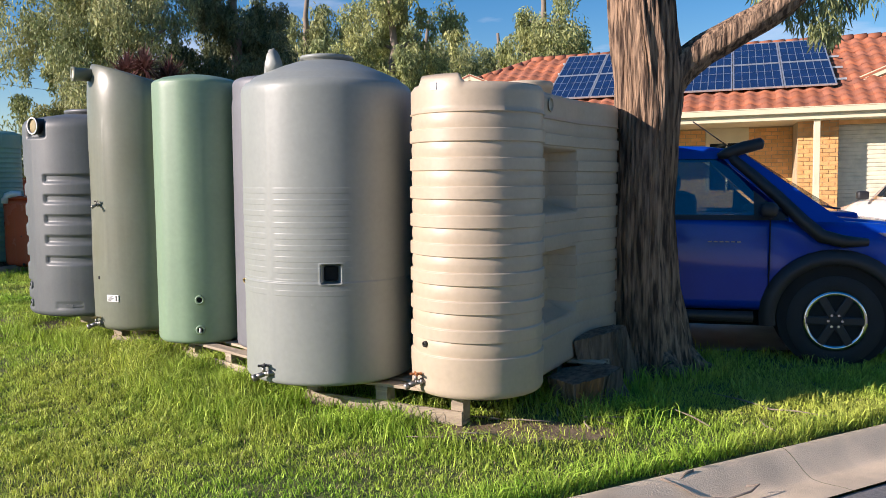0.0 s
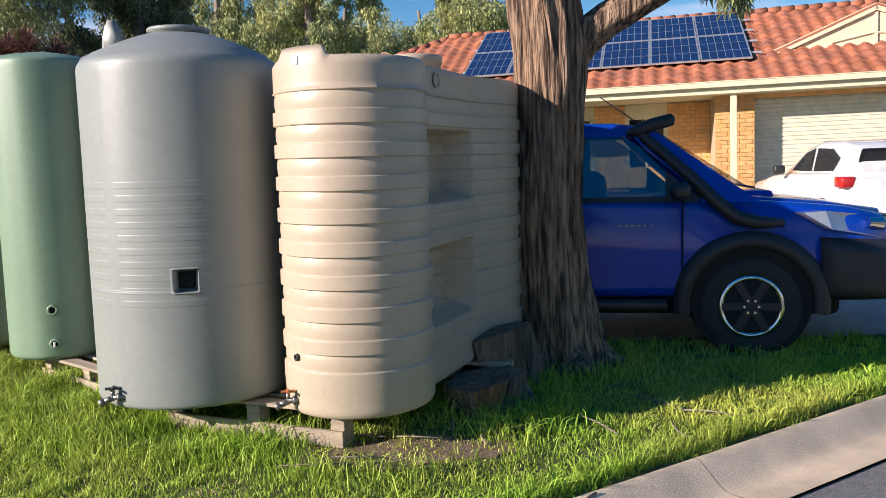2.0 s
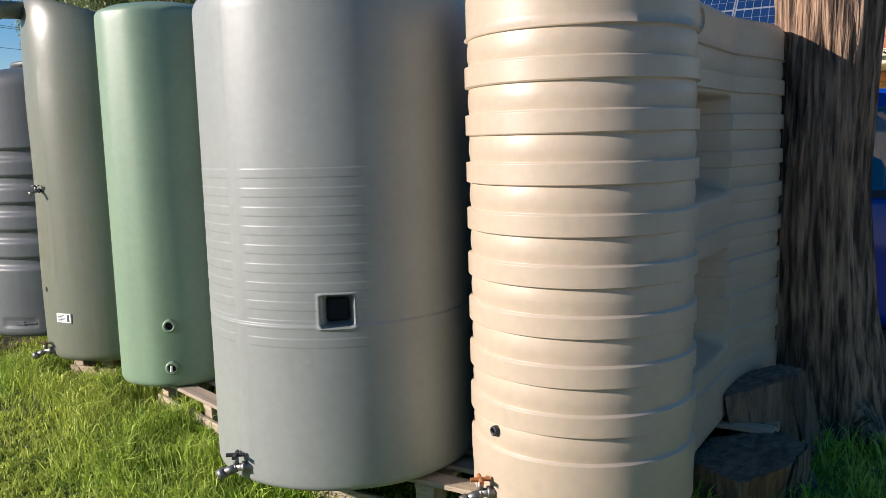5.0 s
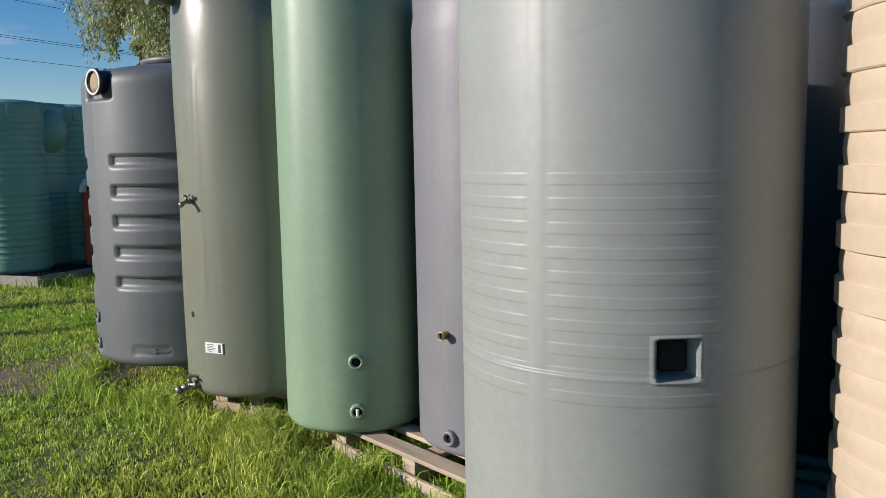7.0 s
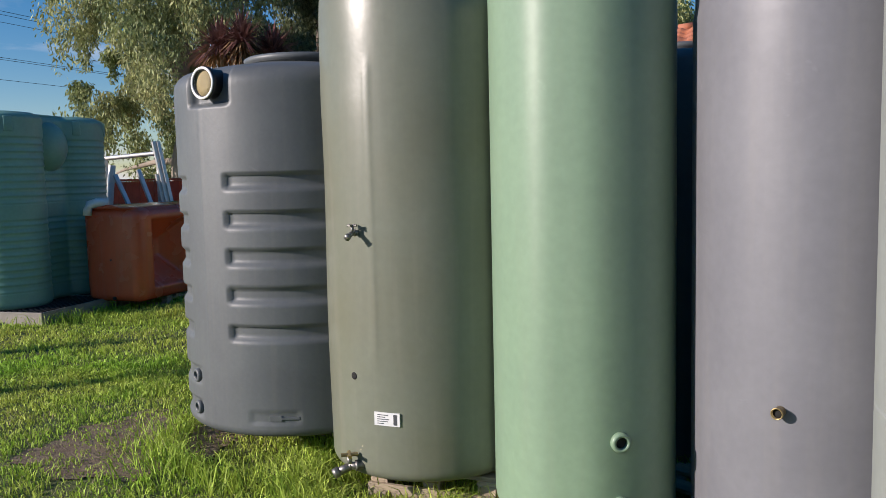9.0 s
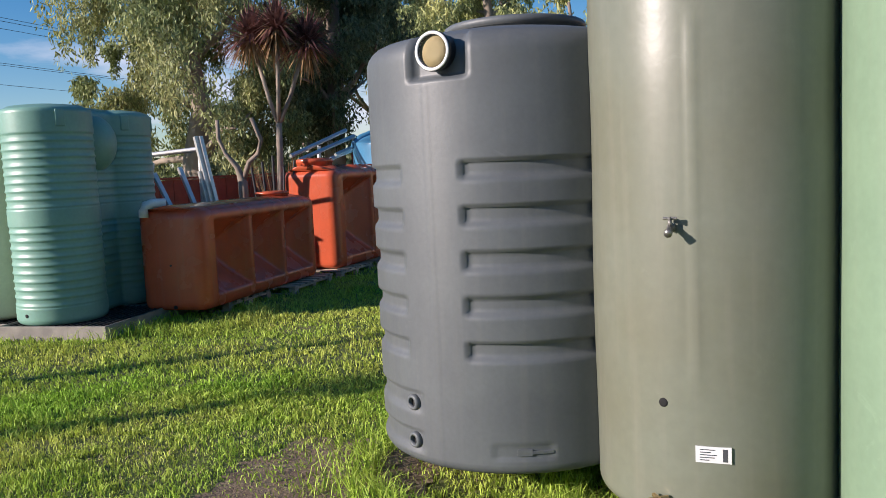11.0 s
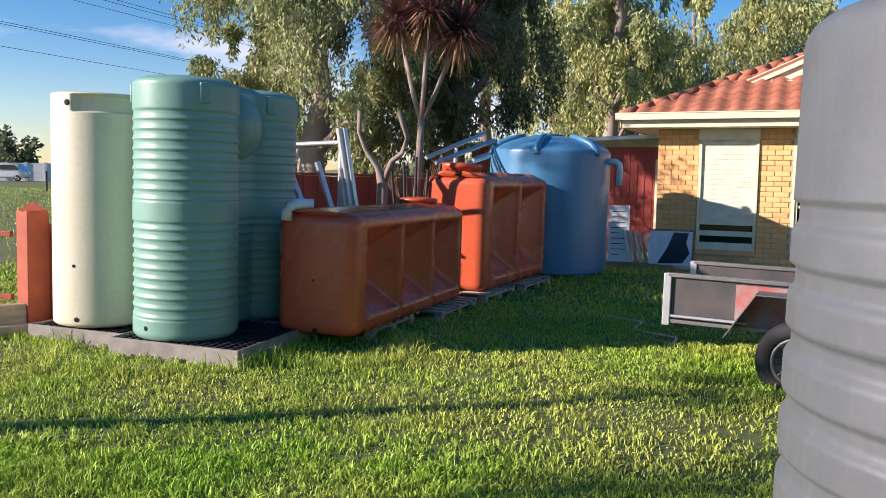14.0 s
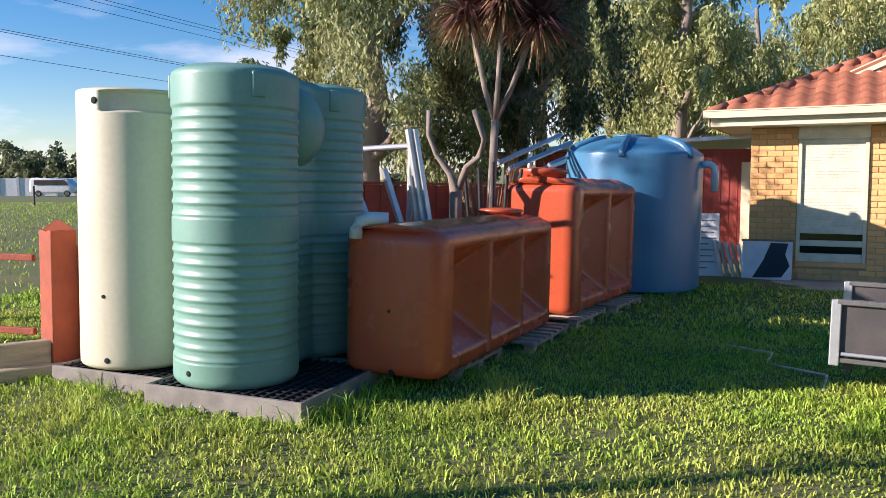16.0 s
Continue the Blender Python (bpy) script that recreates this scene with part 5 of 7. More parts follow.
        for x in (-1.15, -1.95):
            seat = part("seat", bx(x - 0.10, x + 0.10, sgn * 0.37 - 0.24, sgn * 0.37 + 0.24, 1.10, 1.40, 0.07), M_BLACK, ob, "dark fabric seat", True)
            part("headrest", bx(x - 0.13, x - 0.03, sgn * 0.37 - 0.13, sgn * 0.37 + 0.13, 1.40, 1.56, 0.05), M_BLACK, seat, smooth=True)
    part("dashboard", bx(-0.55, -0.02, -0.74, 0.74, 1.12, 1.27, 0.05), M_BLACK, ob, smooth=True)
    part("parcel_wall", bx(-2.40, -2.34, -0.80, 0.80, 1.15, 1.42, 0.02), M_BLACK, ob)
    part("rear_window", bx(-2.34, -2.335, -0.60, 0.60, 1.42, 1.70), M_CABGLASS, cabin)
    ws = bmesh.new()
    fx, fz, bx_, bz = 0.005, belt + 0.035, -0.73, top - 0.065
    vs = [ws.verts.new(p) for p in ((fx - 0.015, -0.76, fz), (fx - 0.015, 0.76, fz), (bx_ - 0.02, 0.60, bz), (bx_ - 0.02, -0.60, bz))]
    ws.faces.new(vs)
    bmesh.ops.solidify(ws, geom=ws.faces[:], thickness=0.012)
    w = part("windscreen", ws, M_CABGLASS, cabin, "sloping windscreen")
    w.location = (0.035, 0, 0.028)
    w.visible_shadow = False
    part("wiper", rd((0.05, -0.55, 1.235), (-0.02, 0.1, 1.25), 0.008, None, 6), M_BLACK, w)
    # door seams, handles, sill
    yb = -0.915
    for x in (-0.50, -1.52, -2.40):
        part("door_seam", bx(x - 0.004, x + 0.004, yb - 0.001, yb + 0.03, 0.50, 1.19), M_HOLE, body)
    for x in (-1.36, -2.20):
        part("door_handle", bx(x - 0.10, x + 0.10, yb - 0.025, yb + 0.01, 1.05, 1.085, 0.01), M_BLACK, body)
    part("side_step", rd((-0.62, -0.95, 0.40), (-2.3, -0.95, 0.40), 0.045), M_BLACK, ob, smooth=True)
    for k in range(6):
        part("badge_bar", bx(-0.72 - 0.045 * k - 0.03, -0.72 - 0.045 * k, yb - 0.001, yb + 0.01, 1.0, 1.009), M_STEELD, body)
    mir = part("mirror", bx(-0.60, -0.46, -1.08, -0.92, 1.205, 1.33, 0.045), M_BLACK, ob, "black door mirror", True)
    part("mirror_arm", rd((-0.52, -0.88, 1.22), (-0.52, -0.97, 1.25), 0.025), M_BLACK, mir)
    # wheel arches
    for xc, nm in ((0.0, "front"), (-3.085, "rear")):
        for sy in (-1, 1):
            arch = bmesh.new()
            n = 18
            rows = []
            for k in range(n + 1):
                a = radians(-8 + 196 * k / n)
                row = []
                for rr, yy in ((0.42, 0.90), (0.43, 0.955), (0.50, 0.955), (0.545, 0.90)):
                    row.append(arch.verts.new((xc + rr * 1.05 * math.cos(a), sy * yy, 0.40 + rr * 1.02 * math.sin(a))))
                rows.append(row)
            for k in range(n):
                for q in range(3):
                    arch.faces.new((rows[k][q], rows[k + 1][q], rows[k + 1][q + 1], rows[k][q + 1]))
            part("arch_flare", arch, M_BLACK, ob, "matt black arch flare", True)
            part("arch_liner", rd((xc, sy * 0.62, 0.43), (xc, sy * 0.918, 0.43), 0.44, None, 32), M_HOLE, ob)
            wheel(ob, xc, sy * 0.80, 0.385, 0.26, 0.235, M_CHROME, M_BLACK, 6, sy)
    # front
    bump = loft_x("bumper", [(0.50, 0.925, 0.42, 0.90, 0.10, 0.0), (0.80, 0.93, 0.42, 0.88, 0.12, 0.0), (1.06, 0.86, 0.42, 0.86, 0.12, 0.0), (1.22, 0.62, 0.45, 0.80, 0.12, 0.0)], M_BLACK, ob, "black moulded front bumper")
    for sy in (-1, 1):
        hl = bmesh.new()
        pts = [(0.36, 1.085), (0.52, 1.095), (1.10, 1.02), (1.10, 0.90), (0.92, 0.89), (0.56, 0.96)]
        ys = [0.885, 0.87, 0.58, 0.58, 0.76, 0.895]
        a = [hl.verts.new((x, sy * (y + 0.015), z)) for (x, z), y in zip(pts, ys)]
        b = [hl.verts.new((x - 0.05, sy * (y - 0.08), z)) for (x, z), y in zip(pts, ys)]
        hl.faces.new(a)
        hl.faces.new(b[::-1])
        for k in range(6):
            q = (k + 1) % 6
            hl.faces.new((a[k], b[k], b[q], a[q]))
        lamp = part("headlight", hl, M_LENS, ob, "clear headlight with chrome reflector")
        part("reflector", rd((0.84, sy * 0.80, 1.0), (0.94, sy * 0.77, 0.99), 0.035, 0.05), M_CHROME, lamp)
        part("fog_lamp", rd((0.86, sy * 0.72, 0.60), (0.97, sy * 0.70, 0.60), 0.05), M_LENS, bump)
    part("grille", bx(1.04, 1.14, -0.52, 0.52, 0.84, 1.03, 0.02), M_BLACK, ob)
    part("tow_hook", bx(1.0, 1.22, -0.62, -0.5, 0.40, 0.47, 0.01), M_RED, bump)
    # snorkel
    sn = link("snorkel", tube("snorkel", [(0.22, -0.915, 1.015), (0.04, -0.925, 1.02), (-0.12, -0.92, 1.06), (-0.26, -0.895, 1.18), (-0.44, -0.84, 1.37), (-0.62, -0.77, 1.54), (-0.76, -0.715, 1.66), (-0.80, -0.71, 1.72)],
                                  [0.03, 0.05, 0.055, 0.053, 0.048, 0.045, 0.043, 0.04], 14), M_BLACK, ob, "black plastic snorkel along the pillar")
    link("snorkel_head", tube("snorkel_head", [(-0.90, -0.71, 1.70), (-0.82, -0.71, 1.725), (-0.70, -0.71, 1.77), (-0.56, -0.71, 1.805), (-0.54, -0.71, 1.805)], [0.025, 0.05, 0.052, 0.048, 0.02], 16), M_BLACK, sn)
    part("aerial", rd((-0.8, -0.60, 1.78), (-1.1, -0.60, 2.0), 0.005, None, 6), M_BLACK, ob)
    part("underbody", bx(-4.0, 0.7, -0.7, 0.7, 0.28, 0.5, 0.05), M_HOLE, ob)
    return ob


def white_hatch():
    ob = thing("hatchback", Matrix.Translation((7.95, 13.3, float(ground_z(8.0, 13.5)) + 0.12)) @ pose(0, 0, 0, 0, 0, 82), "white hatchback parked facing the garage", "car")
    body = loft_x("body", [(2.1, 0.70, 0.40, 0.72, 0.12, 0.0), (1.9, 0.84, 0.25, 0.84, 0.12, 0.02), (1.0, 0.88, 0.22, 0.98, 0.12, 0.05), (0.2, 0.885, 0.22, 1.03, 0.12, 0.05), (-1.2, 0.885, 0.24, 1.06, 0.12, 0.05), (-1.85, 0.85, 0.3, 1.06, 0.14, 0.08), (-2.02, 0.76, 0.38, 1.0, 0.14, 0.08)], M_CARWHITE, ob)
    cabin = loft_x("cabin", [(0.55, 0.76, 0.98, 1.06, 0.03, 0.1), (-0.15, 0.78, 0.98, 1.44, 0.12, 0.2), (-0.6, 0.78, 0.98, 1.53, 0.13, 0.2), (-1.3, 0.78, 0.98, 1.51, 0.13, 0.2), (-1.75, 0.76, 0.98, 1.42, 0.12, 0.2), (-1.98, 0.70, 0.98, 1.08, 0.04, 0.15)], M_CARWHITE, ob)
    for sgn in (1, -1):
        yf = lambda x, z, s=sgn: s * (0.785 - 0.27 * (z - 0.98)) + (0.006 if s > 0 else 0.0)
        poly_panel("side_window", [(0.18, 1.07), (-0.22, 1.34), (-0.55, 1.42), (-0.62, 1.07)], yf, M_CARGLASS, cabin, 0.006)
        poly_panel("side_window", [(-0.70, 1.07), (-0.66, 1.42), (-1.2, 1.41), (-1.5, 1.28), (-1.4, 1.09)], yf, M_CARGLASS, cabin, 0.006)
        part("mirror", bx(0.12, 0.26, sgn * 0.98 - 0.09, sgn * 0.98 + 0.09, 1.02, 1.16, 0.03), M_BLACK, ob, smooth=True)
        part("tail_light", bx(-2.0, -1.72, sgn * 0.78 - 0.1, sgn * 0.78 + 0.1, 0.86, 1.02, 0.03), M_RED, ob, "red tail light cluster", True)
        for xc in (1.3, -1.3):
            wheel(ob, xc, sgn * 0.78, 0.31, 0.2, 0.2, M_CHROME, M_STEELD, 5, sgn)
            part("arch_liner", rd((xc, sgn * 0.6, 0.33), (xc, sgn * 0.889, 0.33), 0.36, None, 28), M_HOLE, ob)
    rw = bx(-0.60, 0.60, -0.004, 0.004, -0.17, 0.17, 0.02)
    r = part("rear_window", rw, M_CARGLASS, cabin, "dark rear window")
    r.matrix_basis = pose(-1.90, 0, 1.25, -33, 0, 90)
    part("bumper", bx(-2.08, -1.9, -0.78, 0.78, 0.36, 0.58, 0.05), M_CARWHITE, ob, smooth=True)
    part("plate", bx(-2.075, -2.05, -0.19, 0.19, 0.68, 0.79, 0.005), M_SIGNW, ob)
    return ob


def box_trailer():
    ob = thing("box_trailer", yard(-3.43, 12.18, 0.0, -22), "old steel box trailer with faded red inside", "trailer")
    L, W, zb, zt = 2.0, 1.18, 0.49, 0.83
    part("floor", bx(0, L, 0, W, zb, zb + 0.02), M_TRAILER, ob)
    part("side_panel", bx(0.03, L, 0, 0.012, zb, zt), M_TRAILER, ob, "dark steel side panel")
    part("side_panel", bx(0.03, L, W - 0.012, W, zb, zt), M_TRAILER, ob, "dark steel side panel")
    part("front_panel", bx(L - 0.012, L, 0, W, zb, zt), M_TRED, ob)
    for y in (0.0, W):
        part("top_rail", bx(0, L, y - 0.03, y + 0.02, zt, zt + 0.035, 0.006), M_STEELD, ob)
        part("bottom_rail", bx(0, L, y - 0.02, y + 0.03, zb - 0.03, zb, 0.004), M_STEELD, ob)
        part("corner_post", bx(-0.03, 0.03, y - 0.03, y + 0.03, zb - 0.05, zt + 0.03, 0.006), M_ALU, ob, "bare metal corner post")
    part("tailgate_rail", rd((0.0, 0.03, zb + 0.01), (0.0, W - 0.03, zb + 0.01), 0.014), M_ALU, ob)
    part("tie_rail", rd((0.04, -0.035, zb + 0.03), (0.62, -0.035, zb + 0.03), 0.012), M_ALU, ob)
    for x in (0.05, 0.95):
        part("chassis_beam", bx(x, x + 0.05, 0.05, W - 0.05, zb - 0.09, zb - 0.03), M_TRAILER, ob)
    guard = bmesh.new()
    prof = [(0.48, zb - 0.06), (0.69, zt - 0.06), (1.31, zt - 0.06), (1.52, zb - 0.06)]
    for (x0, z0), (x1, z1) in zip(prof, prof[1:]):
        a = [guard.verts.new(p) for p in ((x0, -0.27, z0), (x0, -0.003, z0), (x1, -0.003, z1), (x1, -0.27, z1))]
        guard.faces.new(a)
    bmesh.ops.remove_doubles(guard, verts=guard.verts, dist=0.001)
    bmesh.ops.solidify(guard, geom=guard.faces[:], thickness=0.008)
    part("mudguard", guard, M_STEELD, ob, "angular bare steel mudguard")
    part("inner_guard", bx(0.52, 1.5, -0.006, 0.0, zb, zt - 0.02), M_TRED, ob)
    wheel(ob, 1.0, -0.15, 0.295, 0.18, 0.185, M_STEELD, M_BLACK, 8, -1)
    wheel(ob, 1.0, W + 0.15, 0.295, 0.18, 0.185, M_STEELD, M_BLACK, 8, 1)
    part("axle", rd((1.0, -0.1, 0.295), (1.0, W + 0.1, 0.295), 0.025), M_STEELD, ob)
    part("drawbar", rd((L, W / 2, zb - 0.05), (L + 1.1, W / 2, 0.42), 0.04), M_STEELD, ob)
    part("jockey_stand", rd((L + 0.9, W / 2, 0.42), (L + 0.9, W / 2, -0.02), 0.025), M_STEELD, ob)
    return ob


blue_ute()
white_hatch()
box_trailer()


# ---- plants ----
def leaf_cloud(name, centres, radii, counts, size, material, parent, droop=0.5, seed=1, label="", aspect=0.16):
    """Many small pointed leaves in clumps; each leaf is two triangles."""
    rng = np.random.default_rng(seed)
    co = []
    for c, r, n in zip(centres, radii, counts):
        d = rng.normal(size=(n, 3))
        d /= np.linalg.norm(d, axis=1)[:, None] + 1e-9
        q = d * (rng.random(n) ** 0.45)[:, None] * np.array(r)
        p = np.array(c) + q
        ax = rng.normal(size=(n, 3)) * 0.6
        ax[:, 2] -= droop * 1.4
        ax /= np.linalg.norm(ax, axis=1)[:, None]
        sd = np.cross(ax, rng.normal(size=(n, 3)))
        sd /= np.linalg.norm(sd, axis=1)[:, None] + 1e-9
        ln = size * rng.uniform(0.6, 1.4, n)[:, None]
        w = ln * aspect
        co.append(np.stack([p, p + ax * ln * 0.45 + sd * w, p + ax * ln, p + ax * ln * 0.45 - sd * w], 1).reshape(-1, 3))
    co = np.concatenate(co)
    n = len(co) // 4
    me = bpy.data.meshes.new(name)
    me.vertices.add(len(co))
    me.vertices.foreach_set("co", co.ravel())
    me.loops.add(n * 4)
    me.loops.foreach_set("vertex_index", np.arange(n * 4))
    me.polygons.add(n)
    me.polygons.foreach_set("loop_start", np.arange(n) * 4)
    me.update(calc_edges=True)
    me.validate()
    return link(name, me, material, parent, label, smooth=False)


def limb_path(rng, start, direction, length, steps, wander, lift):
    p, d = Vector(start), Vector(direction).normalized()
    out = [p.copy()]
    for k in range(steps):
        d = (d + Vector(rng.normal(size=3)) * wander + Vector((0, 0, lift))).normalized()
        p = p + d * (length / steps)
        out.append(p.copy())
    return out


def gum_tree(m, label, height, crown_r, low, leaf, dens, size, seed, trunk_r=0.28, lean=(0.1, 0.0), tips=26, droop=0.8, group="background gum trees"):
    rng = np.random.default_rng(seed)
    ob = thing("gum_tree", m, label, "tree", group)
    pts = [Vector((lean[0] * height * f ** 1.5, lean[1] * height * f ** 1.5, height * 0.8 * f - 0.3)) + Vector(rng.normal(size=3)) * 0.12 * f for f in np.linspace(0, 1, 9)]
    link("trunk", tube("trunk", pts, [trunk_r * (1.25 - 0.95 * f ** 0.8) for f in np.linspace(0, 1, 9)], 14), M_GUMBARK, ob)
    centres, radii, counts = [], [], []
    for k in range(tips):
        f = rng.uniform(low / height, 0.98)
        a = rng.uniform(0, 2 * math.pi)
        base = pts[min(8, max(1, int(f * 0.85 * 8)))]
        reach = crown_r * rng.uniform(0.45, 1.0) * math.sin(math.pi * min(1, 0.25 + 0.72 * f)) ** 0.7
        path = limb_path(rng, base, (math.cos(a), math.sin(a), 0.5), reach, 5, 0.16, 0.03)
        if k < 14:
            link("limb", tube("limb", path, list(np.linspace(trunk_r * 0.34, 0.02, 6)), 8), M_GUMBARK, ob)
        end = path[-1]
        for q in range(4):
            c = end + Vector(rng.normal(size=3)) * crown_r * 0.19
            r = crown_r * rng.uniform(0.075, 0.175)
            if math.hypot(c.x - pts[4].x, c.y - pts[4].y) > 0.92 * crown_r:
                continue
            centres.append(c)
            radii.append((r, r, r * rng.uniform(0.8, 1.6)))
            counts.append(int(dens * rng.uniform(0.5, 1.3)))
            if rng.random() < droop:
                centres.append(c + Vector((0, 0, -r * 1.3)))
                radii.append((r * 0.5, r * 0.5, r * 1.2))
                counts.append(int(dens * 0.35))
    leaf_cloud("crown", centres, radii, counts, size, leaf, ob, droop, seed + 5)
    return ob


def at(x, y):
    return Matrix.Translation((x, y, float(ground_z(x, y))))


gum_tree(at(-8.5, 20.9), "large spreading gum tree with drooping leaves", 10.2, 3.2, 3.3, M_LEAF, 560, 0.105, 3, 0.27, (0.02, 0.02), 38)
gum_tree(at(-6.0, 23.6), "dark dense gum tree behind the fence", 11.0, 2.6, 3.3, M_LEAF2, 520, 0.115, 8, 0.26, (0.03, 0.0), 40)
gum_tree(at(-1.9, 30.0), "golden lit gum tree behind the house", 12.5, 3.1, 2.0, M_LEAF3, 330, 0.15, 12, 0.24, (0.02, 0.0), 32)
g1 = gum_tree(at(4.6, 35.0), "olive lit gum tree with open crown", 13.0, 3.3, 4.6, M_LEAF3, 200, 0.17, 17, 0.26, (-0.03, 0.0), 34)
g2 = gum_tree(at(15.0, 40.0), "gum tree with thin open crown", 9.5, 2.8, 4.4, M_LEAF, 170, 0.15, 31, 0.2, (0.02, 0.0), 24)
for tree, x, y, size, rz in ((g2, -5.6, 34.0, 1.30, 60), (g1, -2.9, 41.0, 1.02, 215), (g2, -0.5, 37.0, 1.18, 130), (g1, 0.9, 46.0, 1.05, 310), (g2, 3.2, 42.0, 1.22, 200), (g1, 9.6, 47.0, 0.80, 60), (g2, 13.2, 48.0, 1.05, 290), (g1, 20.5, 45.0, 0.72, 250), (g2, 27.0, 42.0, 0.85, 100)):
    copy_thing(tree, at(x, y) @ pose(0, 0, 0, 0, 0, rz) @ Matrix.Scale(size, 4))
# unseen trees, added behind the walk to darken the car paint's reflections
for x, y, rz in ((-4.0, -19.0, 20), (5.0, -17.0, 80), (14.0, -12.0, 150), (22.0, 2.0, 300)):
    copy_thing(g1 if rz % 20 else g2, at(x, y) @ pose(0, 0, -0.5, 0, 0, rz))


def sapling(x, y, h, crown, seed):
    rng = np.random.default_rng(seed)
    ob = thing("sapling", at(x, y), "slender young street tree with bare trunk", "tree", "young street trees")
    link("trunk", tube("trunk", [(0, 0, -0.2), (0.03, 0.02, h * 0.4), (-0.03, 0.0, h * 0.75), (0.02, 0.03, h)], [0.10, 0.085, 0.075, 0.05], 10), M_GUMBARK, ob)
    cs = [(rng.normal() * crown * 0.45, rng.normal() * crown * 0.45, h + rng.uniform(-0.2, 1.2) * crown) for k in range(16)]
    leaf_cloud("crown", cs, [(crown * 0.28,) * 3] * 16, [max(12, int(30 * crown))] * 16, 0.16, M_LEAF, ob, 0.6, seed)


# these stand beside the lawn and throw its long shadows
sapling(-13.2, 7.77, 3.7, 0.5, 41)
sapling(-13.6, 6.07, 3.6, 0.5, 42)
sapling(-12.6, 4.87, 2.0, 0.5, 43)
sapling(-15.0, 12.9, 4.7, 1.5, 44)


def ironbark():
    ob = thing("street_tree", yard(1.60, 6.42), "rough dark barked tree forking above head height", "tree")

    def bark(name, pts, radii, seg, depth, seed):
        pts = [Vector(p) for p in pts]
        fine, rr = [], []
        total = 18 * (len(pts) - 1)
        for k in range(total + 1):
            f = k / total * (len(pts) - 1)
            i = min(int(f), len(pts) - 2)
            t = f - i
            p0, p1, p2, p3 = pts[max(i - 1, 0)], pts[i], pts[i + 1], pts[min(i + 2, len(pts) - 1)]
            fine.append(0.5 * ((2 * p1) + (p2 - p0) * t + (2 * p0 - 5 * p1 + 4 * p2 - p3) * t * t + (3 * p1 - p0 - 3 * p2 + p3) * t ** 3))
            rr.append(radii[i] * (1 - t) + radii[i + 1] * t)
        rings = []
        for k, p in enumerate(fine):
            d = (fine[min(k + 1, total)] - fine[max(k - 1, 0)]).normalized()
            s = d.cross(Vector((0.2, 0.9, 0.1))).normalized()
            w = s.cross(d).normalized()
            ln = k * (fine[1] - fine[0]).length
            row = []
            for j in range(seg):
                a = 2 * math.pi * j / seg
                q = Vector((math.cos(a) * 4.6, math.sin(a) * 4.6, ln * 0.9 + seed + 0.5 * math.sin(3 * a)))
                ridge = 1 - 2 * abs(noise.noise(q * 2.6))
                ridge2 = 1 - 2 * abs(noise.noise(q * 5.5 + Vector((7, 3, 1))))
                r = rr[k] + depth * (ridge * 0.75 + ridge2 * 0.4 - 0.5)
                row.append(p + r * (math.cos(a) * s + math.sin(a) * w))
            rings.append(np.array(row))
        return link(name, grid_mesh(name, rings), M_BARK, ob)

    bark("trunk", [(0.08, 0, -0.15), (0.06, 0, 0.12), (0.0, 0, 0.6), (-0.04, 0, 1.2), (-0.01, 0, 1.75), (0.0, 0, 2.25), (-0.06, 0.02, 2.8), (-0.12, 0.1, 3.6), (-0.05, 0.2, 4.8)], [0.42, 0.315, 0.262, 0.235, 0.225, 0.245, 0.235, 0.20, 0.14], 110, 0.05, 0)
    bark("limb", [(0.06, 0, 2.05), (0.20, -0.03, 2.30), (0.38, -0.06, 2.46), (0.62, -0.1, 2.60), (0.95, -0.16, 2.80), (1.5, -0.2, 3.3)], [0.13, 0.125, 0.115, 0.11, 0.10, 0.07], 48, 0.018, 9)
    bark("limb", [(-0.05, 0.1, 3.4), (-0.7, 0.3, 4.3), (-1.3, 0.5, 5.2)], [0.12, 0.09, 0.05], 32, 0.015, 4)
    rng = np.random.default_rng(4)
    cs, rs, ns = [], [], []
    for k in range(26):
        a = rng.uniform(0, 6.28)
        q = rng.uniform(0.5, 2.6)
        cs.append((q * math.cos(a) + 0.3, q * math.sin(a) + 0.2, rng.uniform(4.4, 6.8)))
        r = rng.uniform(0.35, 0.7)
        rs.append((r, r, r * 0.8))
        ns.append(260)
    for x, z, r, n in ((0.95, 2.95, 0.14, 110), (1.12, 2.82, 0.13, 120), (1.3, 2.78, 0.15, 130), (1.48, 2.86, 0.15, 120), (1.22, 2.62, 0.07, 50), (1.62, 2.98, 0.16, 120), (1.36, 2.60, 0.06, 40)):
        cs.append((x, -0.15 + rng.uniform(-0.1, 0.3), z))
        rs.append((r, r, r * 1.5))
        ns.append(n)
    for x in (0.95, 1.2, 1.45):
        link("twig", tube("twig", [(x - 0.1, -0.15, 2.95), (x, -0.12, 2.88), (x + 0.06, -0.1, 2.70)], [0.012, 0.008, 0.003], 6), M_BARK, ob)
    leaf_cloud("crown", cs, rs, [3 * q for q in ns], 0.085, M_LEAF, ob, 1.0, 11, aspect=0.075)
    roots = 7
    for k in range(roots):
        a = 6.28 * k / roots + 0.4
        link("root", tube("root", [(0.06 + 0.22 * math.cos(a), 0.22 * math.sin(a), 0.16), (0.06 + 0.40 * math.cos(a), 0.40 * math.sin(a), 0.035), (0.06 + 0.62 * math.cos(a + 0.2), 0.62 * math.sin(a + 0.2), -0.03)], [0.10, 0.06, 0.02], 10), M_BARK, ob)
    return ob


ironbark()


